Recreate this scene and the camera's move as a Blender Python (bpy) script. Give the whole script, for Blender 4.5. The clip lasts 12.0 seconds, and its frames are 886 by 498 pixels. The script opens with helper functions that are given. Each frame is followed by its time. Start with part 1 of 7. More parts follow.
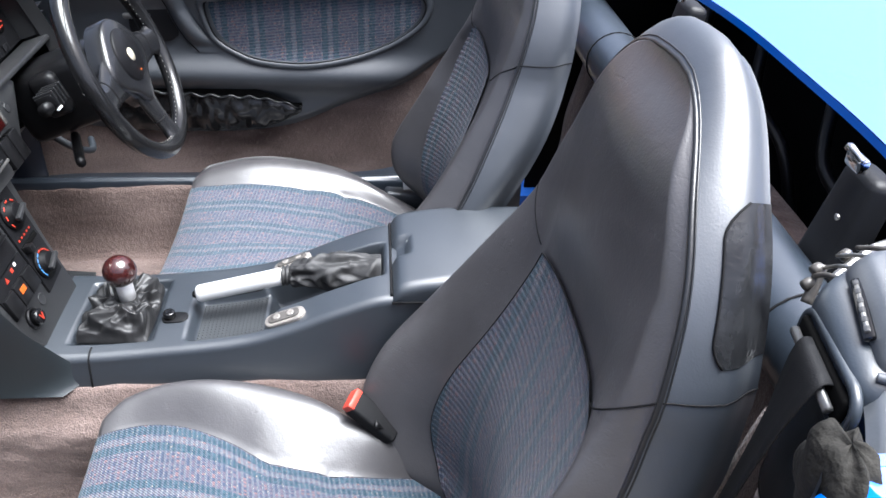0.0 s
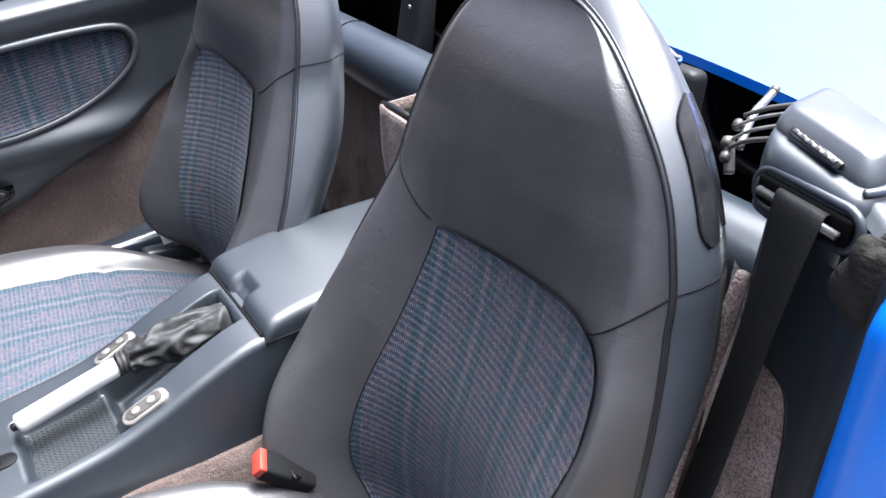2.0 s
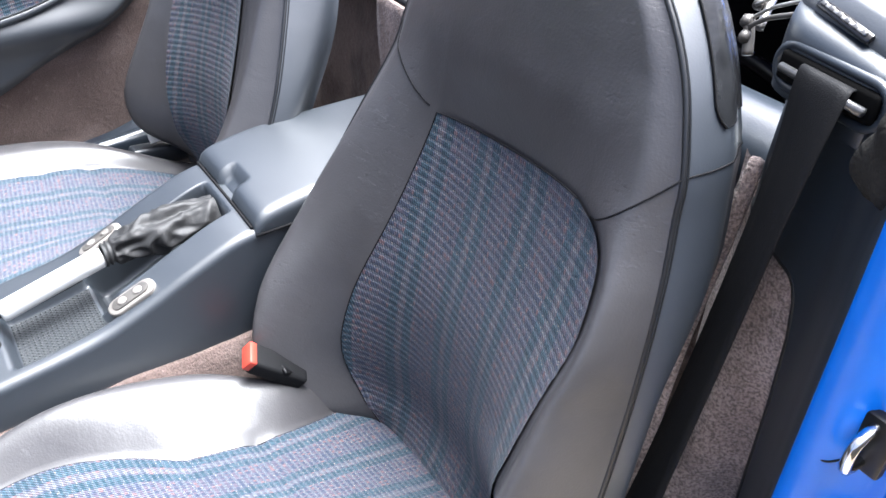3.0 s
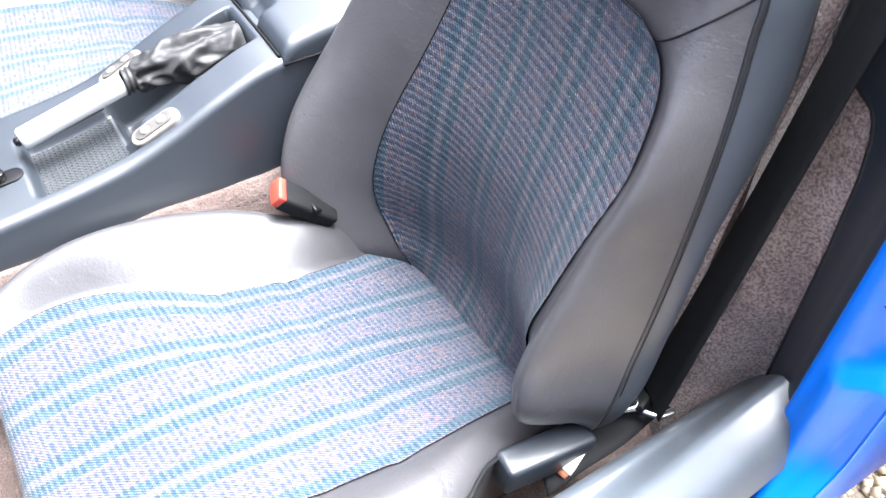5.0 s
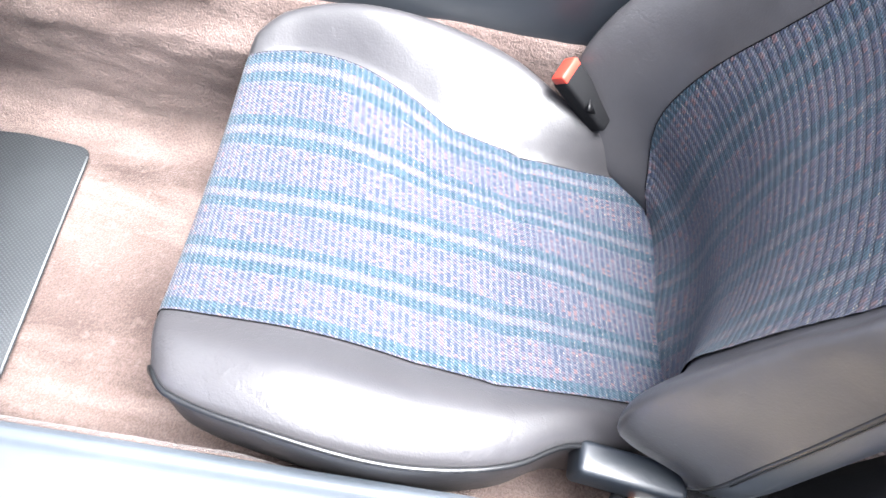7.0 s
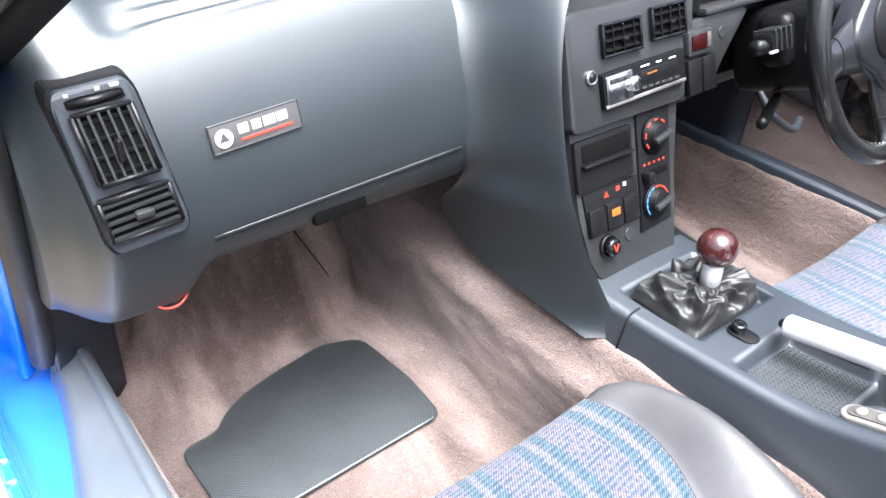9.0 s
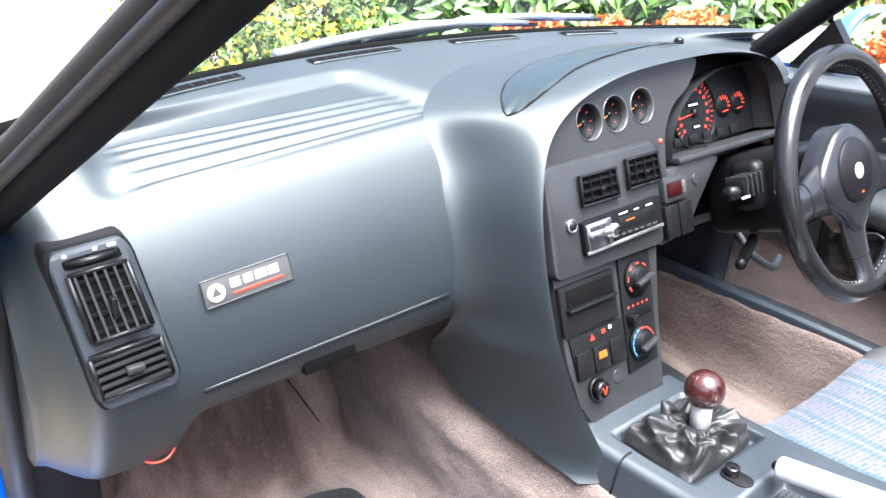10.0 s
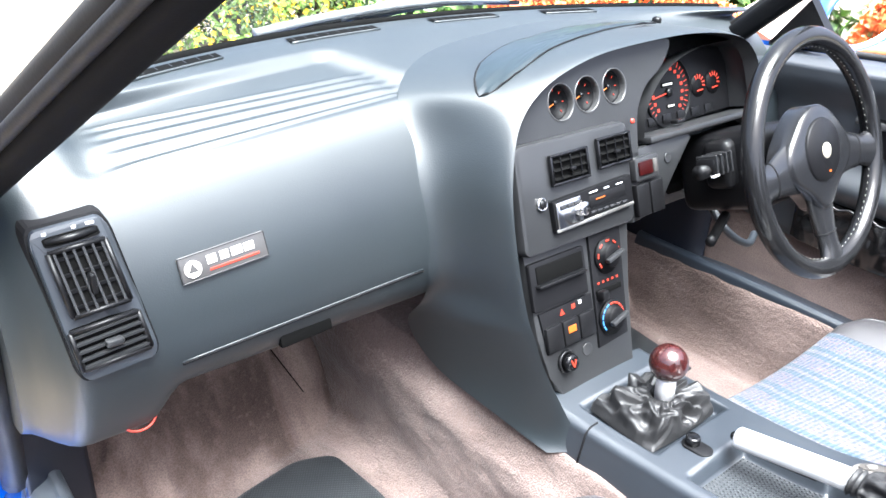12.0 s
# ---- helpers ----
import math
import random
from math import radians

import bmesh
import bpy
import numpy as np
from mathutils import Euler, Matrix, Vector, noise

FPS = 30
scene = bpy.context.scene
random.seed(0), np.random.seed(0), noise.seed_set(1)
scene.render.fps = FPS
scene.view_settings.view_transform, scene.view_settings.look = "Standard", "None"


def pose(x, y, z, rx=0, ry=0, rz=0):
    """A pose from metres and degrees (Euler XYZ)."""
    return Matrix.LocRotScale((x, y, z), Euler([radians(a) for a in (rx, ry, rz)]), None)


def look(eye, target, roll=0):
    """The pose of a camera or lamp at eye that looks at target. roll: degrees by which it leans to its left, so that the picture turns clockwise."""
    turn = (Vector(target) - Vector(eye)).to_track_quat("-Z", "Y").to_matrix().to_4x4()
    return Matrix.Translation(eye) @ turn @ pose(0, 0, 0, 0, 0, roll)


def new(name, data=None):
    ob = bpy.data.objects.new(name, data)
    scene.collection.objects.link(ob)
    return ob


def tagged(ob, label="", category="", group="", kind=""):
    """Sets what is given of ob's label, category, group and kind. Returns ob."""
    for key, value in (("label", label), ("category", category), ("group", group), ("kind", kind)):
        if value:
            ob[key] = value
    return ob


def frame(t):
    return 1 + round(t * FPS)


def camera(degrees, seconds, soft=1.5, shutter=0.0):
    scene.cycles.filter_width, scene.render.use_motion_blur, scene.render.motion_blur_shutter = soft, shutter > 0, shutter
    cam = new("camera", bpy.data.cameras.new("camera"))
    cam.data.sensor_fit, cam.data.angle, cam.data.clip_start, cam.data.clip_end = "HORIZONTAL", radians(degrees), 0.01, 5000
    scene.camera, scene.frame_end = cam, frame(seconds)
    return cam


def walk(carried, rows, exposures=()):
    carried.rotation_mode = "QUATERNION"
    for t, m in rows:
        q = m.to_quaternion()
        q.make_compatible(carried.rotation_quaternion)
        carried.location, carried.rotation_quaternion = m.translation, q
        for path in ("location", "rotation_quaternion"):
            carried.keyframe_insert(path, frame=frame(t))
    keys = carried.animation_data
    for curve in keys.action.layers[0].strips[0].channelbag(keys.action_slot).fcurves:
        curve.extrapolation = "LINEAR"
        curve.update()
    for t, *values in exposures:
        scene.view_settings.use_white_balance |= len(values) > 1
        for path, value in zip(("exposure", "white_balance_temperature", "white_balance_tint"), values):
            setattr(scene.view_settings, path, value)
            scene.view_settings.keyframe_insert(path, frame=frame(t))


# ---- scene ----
cam = camera(57.8, 12.0)
PATH = [
    (0, (-1.0, 0.207, 1.331), (0.651, 0.045, 0.213), 2.6),
    (0.5, (-0.948, 0.328, 1.338), (0.607, -0.414, 0.322), 0.6),
    (1, (-0.935, 0.394, 1.327), (0.562, -0.476, 0.325), -2.0),
    (1.5, (-0.913, 0.417, 1.298), (0.531, -0.513, 0.273), -2.5),
    (2, (-0.906, 0.437, 1.276), (0.511, -0.489, 0.212), -1.7),
    (2.5, (-0.901, 0.442, 1.251), (0.454, -0.457, 0.087), -0.6),
    (4.3, (-0.894, 0.441, 1.183), (0.336, -0.378, -0.164), -0.6),
    (4.5, (-0.887, 0.439, 1.182), (0.304, -0.346, -0.22), -0.6),
    (5, (-0.876, 0.448, 1.173), (0.28, -0.269, -0.292), 0.1),
    (5.5, (-0.869, 0.443, 1.164), (0.234, -0.175, -0.386), 1.9),
    (6, (-0.869, 0.439, 1.152), (0.228, -0.088, -0.435), 6.4),
    (6.5, (-0.824, 0.404, 1.182), (0.173, 0.082, -0.522), 11.0),
    (6.7, (-0.817, 0.389, 1.179), (0.177, 0.177, -0.544), 11.6),
    (8.3, (-0.779, 0.233, 1.102), (0.304, 1.089, -0.345), 8.0),
    (8.5, (-0.771, 0.216, 1.109), (0.278, 1.215, -0.27), 7.3),
    (9, (-0.775, 0.193, 1.151), (0.295, 1.439, 0.009), 4.0),
    (9.5, (-0.786, 0.188, 1.164), (0.33, 1.541, 0.204), 2.9),
    (10, (-0.775, 0.183, 1.174), (0.399, 1.559, 0.319), 2.9),
    (10.5, (-0.76, 0.167, 1.185), (0.462, 1.522, 0.366), 2.8),
    (11, (-0.745, 0.155, 1.192), (0.535, 1.466, 0.391), 2.8),
    (11.5, (-0.729, 0.145, 1.197), (0.585, 1.412, 0.379), 2.6),
    (12, (-0.766, 0.146, 1.195), (0.392, 1.493, 0.276), 3.2),
]
walk(cam, [(t, look(eye, target, roll)) for t, eye, target, roll in PATH],
     [(0, 2.2, 5950, 8), (0.5, 2.2, 5950, 8), (2.5, 2.5, 5950, 8), (4.3, 3.2, 6000, 8.5), (5.5, 3.26, 6000, 8.5), (6.7, 3.15, 6050, 9), (8.3, 2.7, 6080, 9), (9.5, 3.07, 5960, 7), (10.5, 3.11, 5960, 5), (12, 3.19, 5960, 6)])

# ---- world ----
world = bpy.data.worlds.new("sky")
scene.world = world
world.use_nodes = True
wn = world.node_tree.nodes
sky = wn.new("ShaderNodeTexSky")
sky.sky_type, sky.sun_disc = "NISHITA", False
sky.sun_elevation, sky.sun_rotation = radians(72.7), radians(190)
sky.air_density, sky.dust_density, sky.ozone_density = 0.4, 8.0, 0.3
wn["Background"].inputs["Strength"].default_value = 0.115
world.node_tree.links.new(sky.outputs[0], wn["Background"].inputs["Color"])
sun_data = bpy.data.lights.new("sun", "SUN")
sun_data.energy, sun_data.angle, sun_data.color = 2.95, radians(46), (0.97, 0.99, 1.0)
sun = new("sun", sun_data)
sun.matrix_world = look((-0.5, -2.8, 9.1), (0, 0, 0))


# ---- materials ----
def nodes_of(name):
    m = bpy.data.materials.new(name)
    m.use_nodes = True
    t = m.node_tree
    return m, t, t.nodes["Principled BSDF"], lambda kind: t.nodes.new("ShaderNode" + kind), t.links.new


def surface(name, col, rough=0.5, metal=0.0, var=0.15, vscale=9.0, grain=500.0, bump=0.15, dist=0.001,
            coat=0.0, spec=0.5, rvar=0.1, second=None, stretch=(1, 1, 1), wrinkle=0.0, island=0.0, crease=0.0, ior=1.5):
    """A surface with patches at vscale, fine grain in relief, and gloss that varies."""
    m, t, b, node, link = nodes_of(name)
    co, mp = node("TexCoord"), node("Mapping")
    mp.inputs["Scale"].default_value = stretch
    link(co.outputs["Object"], mp.inputs[0])
    n1, n2 = node("TexNoise"), node("TexNoise")
    n1.inputs["Scale"].default_value, n1.inputs["Detail"].default_value, n1.inputs["Roughness"].default_value = vscale, 6, 0.65
    n2.inputs["Scale"].default_value, n2.inputs["Detail"].default_value = grain, 2
    link(mp.outputs[0], n1.inputs["Vector"])
    link(co.outputs["Object"], n2.inputs["Vector"])
    mix, ramp = node("Mix"), node("MapRange")
    mix.data_type = "RGBA"
    ramp.inputs[1].default_value, ramp.inputs[2].default_value = 0.3, 0.7
    link(n1.outputs[0], ramp.inputs[0])
    lo = [c * (1 - var) for c in col]
    hi = [min(1, c * (1 + var)) for c in col] if second is None else list(second)
    mix.inputs["A"].default_value, mix.inputs["B"].default_value = (*lo, 1), (*hi, 1)
    link(ramp.outputs[0], mix.inputs["Factor"])
    colour = mix.outputs["Result"]
    if island:
        geo, mi, mr = node("NewGeometry"), node("Mix"), node("MapRange")
        mi.data_type, mi.blend_type = "RGBA", "MULTIPLY"
        mi.inputs["Factor"].default_value = 1
        mr.inputs[3].default_value, mr.inputs[4].default_value = 1 - island, 1 + island
        link(geo.outputs["Random Per Island"], mr.inputs[0])
        link(colour, mi.inputs["A"])
        link(mr.outputs[0], mi.inputs["B"])
        colour = mi.outputs["Result"]
    link(colour, b.inputs["Base Color"])
    rr = node("MapRange")
    rr.inputs[3].default_value, rr.inputs[4].default_value = max(0.02, rough - rvar), min(1, rough + rvar)
    link(n1.outputs[0], rr.inputs[0])
    link(rr.outputs[0], b.inputs["Roughness"])
    b.inputs["Metallic"].default_value, b.inputs["IOR"].default_value = metal, ior
    b.inputs["Specular IOR Level"].default_value = spec
    b.inputs["Coat Weight"].default_value, b.inputs["Coat Roughness"].default_value, b.inputs["Coat IOR"].default_value = coat, 0.04, 1.5 if coat < 1 else 3.4
    bp = node("Bump")
    bp.inputs["Strength"].default_value, bp.inputs["Distance"].default_value = bump, dist
    link(n2.outputs[0], bp.inputs["Height"])
    link(bp.outputs[0], b.inputs["Normal"])
    if wrinkle:
        n3, b2 = node("TexNoise"), node("Bump")
        n3.inputs["Scale"].default_value, n3.inputs["Detail"].default_value, n3.inputs["Distortion"].default_value = 17, 3, 1.6
        link(mp.outputs[0], n3.inputs["Vector"])
        b2.inputs["Strength"].default_value, b2.inputs["Distance"].default_value = wrinkle, 0.006
        link(n3.outputs[0], b2.inputs["Height"])
        link(bp.outputs[0], b2.inputs["Normal"])
        link(b2.outputs[0], b.inputs["Normal"])
        bp = b2
    if crease:
        # short worn creases that cross the stuffing, in patches
        squash, fold, off, ridge, mask, b3 = node("Mapping"), node("TexNoise"), node("Math"), node("MapRange"), node("Math"), node("Bump")
        squash.inputs["Scale"].default_value = (9, 9, 46)
        link(co.outputs["Object"], squash.inputs[0])
        fold.inputs["Scale"].default_value, fold.inputs["Detail"].default_value, fold.inputs["Distortion"].default_value = 1.0, 3, 0.6
        link(squash.outputs[0], fold.inputs["Vector"])
        off.operation = "COMPARE"
        off.inputs[1].default_value, off.inputs[2].default_value = 0.5, 0.02
        link(fold.outputs[0], off.inputs[0])
        ridge.inputs[1].default_value, ridge.inputs[2].default_value = 0.53, 0.66
        link(n1.outputs[0], ridge.inputs[0])
        mask.operation = "MULTIPLY"
        link(off.outputs[0], mask.inputs[0])
        link(ridge.outputs[0], mask.inputs[1])
        b3.invert = True
        b3.inputs["Strength"].default_value, b3.inputs["Distance"].default_value = crease, 0.003
        link(mask.outputs[0], b3.inputs["Height"])
        link(bp.outputs[0], b3.inputs["Normal"])
        link(b3.outputs[0], b.inputs["Normal"])
    return m


class Weave:
    """Small helpers to write node sums for one material."""

    def __init__(self, name, coords):
        self.m, self.t, self.b, self.node, self.link = nodes_of(name)
        self.co = self.node("UVMap").outputs[0] if coords == "UV" else self.node("TexCoord").outputs["Object"]

    def put(self, n, k, v):
        if isinstance(v, (int, float)):
            n.inputs[k].default_value = v
        elif isinstance(v, tuple):
            n.inputs[k].default_value = (*v, 1)
        else:
            self.link(v, n.inputs[k])

    def calc(self, op, a, c=0.0):
        n = self.node("Math")
        n.operation = op
        self.put(n, 0, a)
        self.put(n, 1, c)
        return n.outputs[0]

    def blend(self, f, a, c, mode="MIX"):
        n = self.node("Mix")
        n.data_type, n.blend_type = "RGBA", mode
        self.put(n, "Factor", f)
        self.put(n, "A", a)
        self.put(n, "B", c)
        return n.outputs["Result"]

    def span(self, v, lo, hi, a=0.0, c=1.0):
        n = self.node("MapRange")
        self.link(v, n.inputs[0])
        for k, x in enumerate((lo, hi, a, c)):
            n.inputs[1 + k].default_value = x
        return n.outputs[0]

    def grainy(self, scale, detail=2.0, stretch=None, turn=0.0, bend=0.0):
        n = self.node("TexNoise")
        n.inputs["Scale"].default_value, n.inputs["Detail"].default_value, n.inputs["Distortion"].default_value = scale, detail, bend
        if stretch:
            mp = self.node("Mapping")
            mp.inputs["Rotation"].default_value, mp.inputs["Scale"].default_value = (0, 0, radians(turn)), stretch
            self.link(self.co, mp.inputs[0])
            self.link(mp.outputs[0], n.inputs["Vector"])
        else:
            self.link(self.co, n.inputs["Vector"])
        return n.outputs[0]


def carpet_pile(name, deep, pale, pitch=420, rough_look=0.24):
    """Cut-pile carpet: pile brushed light and dark in strokes, tufts in relief, worn fluff."""
    w = Weave(name, "OBJECT")
    strokes = w.span(w.grainy(9, 4, (1, 0.22, 0.6), 32, 0.4), 0.42, 0.58)
    broad = w.span(w.grainy(2.6, 4, (1.2, 1, 1), 0, 0.8), 0.36, 0.64)
    lay = w.calc("ADD", w.calc("MULTIPLY", strokes, 0.6), w.calc("MULTIPLY", broad, 0.4))
    col = w.blend(lay, deep, pale)
    tuft, fluff = w.grainy(pitch, 2), w.grainy(95, 3)
    col = w.blend(w.span(tuft, 0.35, 0.62), w.blend(1.0, col, (1 - rough_look,) * 3, "MULTIPLY"), w.blend(1.0, col, (1 + 0.5 * rough_look,) * 3, "MULTIPLY"))
    col = w.blend(w.span(fluff, 0.58, 0.76, 0, 0.35), col, (0.2, 0.16, 0.145))
    w.link(col, w.b.inputs["Base Color"])
    w.b.inputs["Roughness"].default_value, w.b.inputs["Sheen Weight"].default_value, w.b.inputs["Specular IOR Level"].default_value = 0.95, 0.2, 0.1
    bp = w.node("Bump")
    bp.inputs["Strength"].default_value, bp.inputs["Distance"].default_value = 0.8, 0.0028
    w.link(w.calc("ADD", tuft, w.calc("MULTIPLY", fluff, 1.4)), bp.inputs["Height"])
    w.link(bp.outputs[0], w.b.inputs["Normal"])
    return w.m


def dotted_rubber(name):
    """Dark rubber with a fine grid of raised dots, dusty between them."""
    w = Weave(name, "OBJECT")
    sep = w.node("SeparateXYZ")
    w.link(w.co, sep.inputs[0])
    wave = lambda k, turn: w.calc("SINE", w.calc("MULTIPLY", w.calc("ADD", sep.outputs[k], w.calc("MULTIPLY", sep.outputs[1 - k], turn)), 1100))
    dots = w.span(w.calc("MULTIPLY", wave(0, 0.1), wave(1, -0.1)), -0.1, 0.7)
    dust = w.span(w.grainy(7, 5), 0.35, 0.7)
    col = w.blend(dust, (0.015, 0.0175, 0.02), (0.027, 0.03, 0.033))
    col = w.blend(w.calc("MULTIPLY", dots, 0.35), col, (0.06, 0.064, 0.068))
    w.link(col, w.b.inputs["Base Color"])
    w.b.inputs["Roughness"].default_value, w.b.inputs["Specular IOR Level"].default_value = 0.62, 0.35
    bp = w.node("Bump")
    bp.inputs["Strength"].default_value, bp.inputs["Distance"].default_value = 0.5, 0.0012
    w.link(dots, bp.inputs["Height"])
    w.link(bp.outputs[0], w.b.inputs["Normal"])
    return w.m


def tweed(name):
    """Striped wool cloth: ribs of short stitches across v; in the blue bands the stitches are blue, between them mauve; pale yarn in the grooves. UV in metres."""
    w = Weave(name, "UV")
    calc, blend = w.calc, w.blend
    sep = w.node("SeparateXYZ")
    w.link(w.co, sep.inputs[0])
    fine, coarse, broad = w.grainy(700), w.grainy(260), w.grainy(14, 5)
    flecks = w.grainy(330, 1, (1, 2.2, 1))
    jit = calc("MULTIPLY", calc("SUBTRACT", coarse, 0.5), 0.0022)
    u, v = calc("ADD", sep.outputs[0], jit), calc("ADD", sep.outputs[1], jit)
    across = calc("FRACT", calc("DIVIDE", u, 0.076))
    between = lambda lo, hi: calc("MULTIPLY", calc("GREATER_THAN", across, lo), calc("LESS_THAN", across, hi))
    band = calc("ADD", between(0.01, 0.165), between(0.315, 0.47))
    line = between(0.195, 0.285)
    thin = calc("ADD", between(0.485, 0.505), between(0.73, 0.75))
    rib = calc("FRACT", calc("DIVIDE", calc("ADD", v, calc("MULTIPLY", u, 0.12)), 0.0064))
    stitch = calc("MULTIPLY", w.span(rib, 0.02, 0.16), w.span(rib, 0.56, 0.72, 1, 0))
    thread = calc("FRACT", calc("DIVIDE", calc("ADD", sep.outputs[0], calc("MULTIPLY", sep.outputs[1], 0.7)), 0.0032))
    lit_thread = w.span(thread, 0.3, 0.75)
    cell, pick = w.node("CombineXYZ"), w.node("TexWhiteNoise")
    w.link(calc("FLOOR", calc("DIVIDE", u, 0.0029)), cell.inputs[0])
    w.link(calc("FLOOR", calc("DIVIDE", calc("ADD", v, calc("MULTIPLY", u, 0.12)), 0.0064)), cell.inputs[1])
    pick.noise_dimensions = "2D"
    w.link(cell.outputs[0], pick.inputs["Vector"])
    dye = pick.outputs["Value"]
    mauve = blend(w.span(dye, 0.35, 0.65), (0.036, 0.045, 0.072), (0.076, 0.064, 0.084))
    mauve = blend(w.span(dye, 0.88, 0.9), mauve, (0.12, 0.075, 0.08))
    blue = blend(w.span(dye, 0.3, 0.8), (0.018, 0.038, 0.054), (0.032, 0.06, 0.08))
    yarn = blend(calc("MULTIPLY", band, 1.0), mauve, blue)
    yarn = blend(calc("MULTIPLY", line, 0.45), yarn, (0.09, 0.095, 0.105))
    groove = blend(w.span(fine, 0.42, 0.62), (0.05, 0.058, 0.08), (0.108, 0.113, 0.128))
    groove = blend(calc("MULTIPLY", band, 0.6), groove, (0.03, 0.056, 0.078))
    groove = blend(w.span(flecks, 0.64, 0.7), groove, (0.24, 0.21, 0.16))
    groove = blend(calc("MULTIPLY", line, 0.25), groove, (0.17, 0.17, 0.17))
    col = blend(stitch, groove, yarn)
    col = blend(calc("MULTIPLY", thin, 0.12), col, (0.2, 0.2, 0.21))
    col = blend(1.0, col, w.blend(lit_thread, (0.55, 0.57, 0.6), (1.34, 1.33, 1.3)), "MULTIPLY")
    col = blend(w.span(broad, 0.35, 0.75, 0, 0.22), col, (0.04, 0.05, 0.07))
    w.link(col, w.b.inputs["Base Color"])
    w.b.inputs["Roughness"].default_value, w.b.inputs["Sheen Weight"].default_value = 0.95, 0.1
    w.b.inputs["Specular IOR Level"].default_value = 0.15
    bp = w.node("Bump")
    bp.inputs["Strength"].default_value, bp.inputs["Distance"].default_value = 0.5, 0.0015
    w.link(calc("ADD", calc("ADD", stitch, calc("MULTIPLY", lit_thread, 0.5)), fine), bp.inputs["Height"])
    w.link(bp.outputs[0], w.b.inputs["Normal"])
    return w.m


def pane(name):
    """Thin clear glass: see-through, with a mirror's gloss that grows at a slant."""
    m, t, b, node, link = nodes_of(name)
    clear, shine, both, slant = node("BsdfTransparent"), node("BsdfGlossy"), node("MixShader"), node("Fresnel")
    clear.inputs[0].default_value = (0.93, 0.97, 0.95, 1)
    shine.inputs["Roughness"].default_value = 0.02
    slant.inputs[0].default_value = 1.4
    link(slant.outputs[0], both.inputs[0])
    link(clear.outputs[0], both.inputs[1])
    link(shine.outputs[0], both.inputs[2])
    link(both.outputs[0], t.nodes["Material Output"].inputs["Surface"])
    return m


# a colour with a faint glow of its own, added to lift small marks
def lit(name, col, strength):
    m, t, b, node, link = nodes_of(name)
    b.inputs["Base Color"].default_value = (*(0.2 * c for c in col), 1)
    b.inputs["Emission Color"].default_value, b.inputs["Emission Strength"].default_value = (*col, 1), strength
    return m


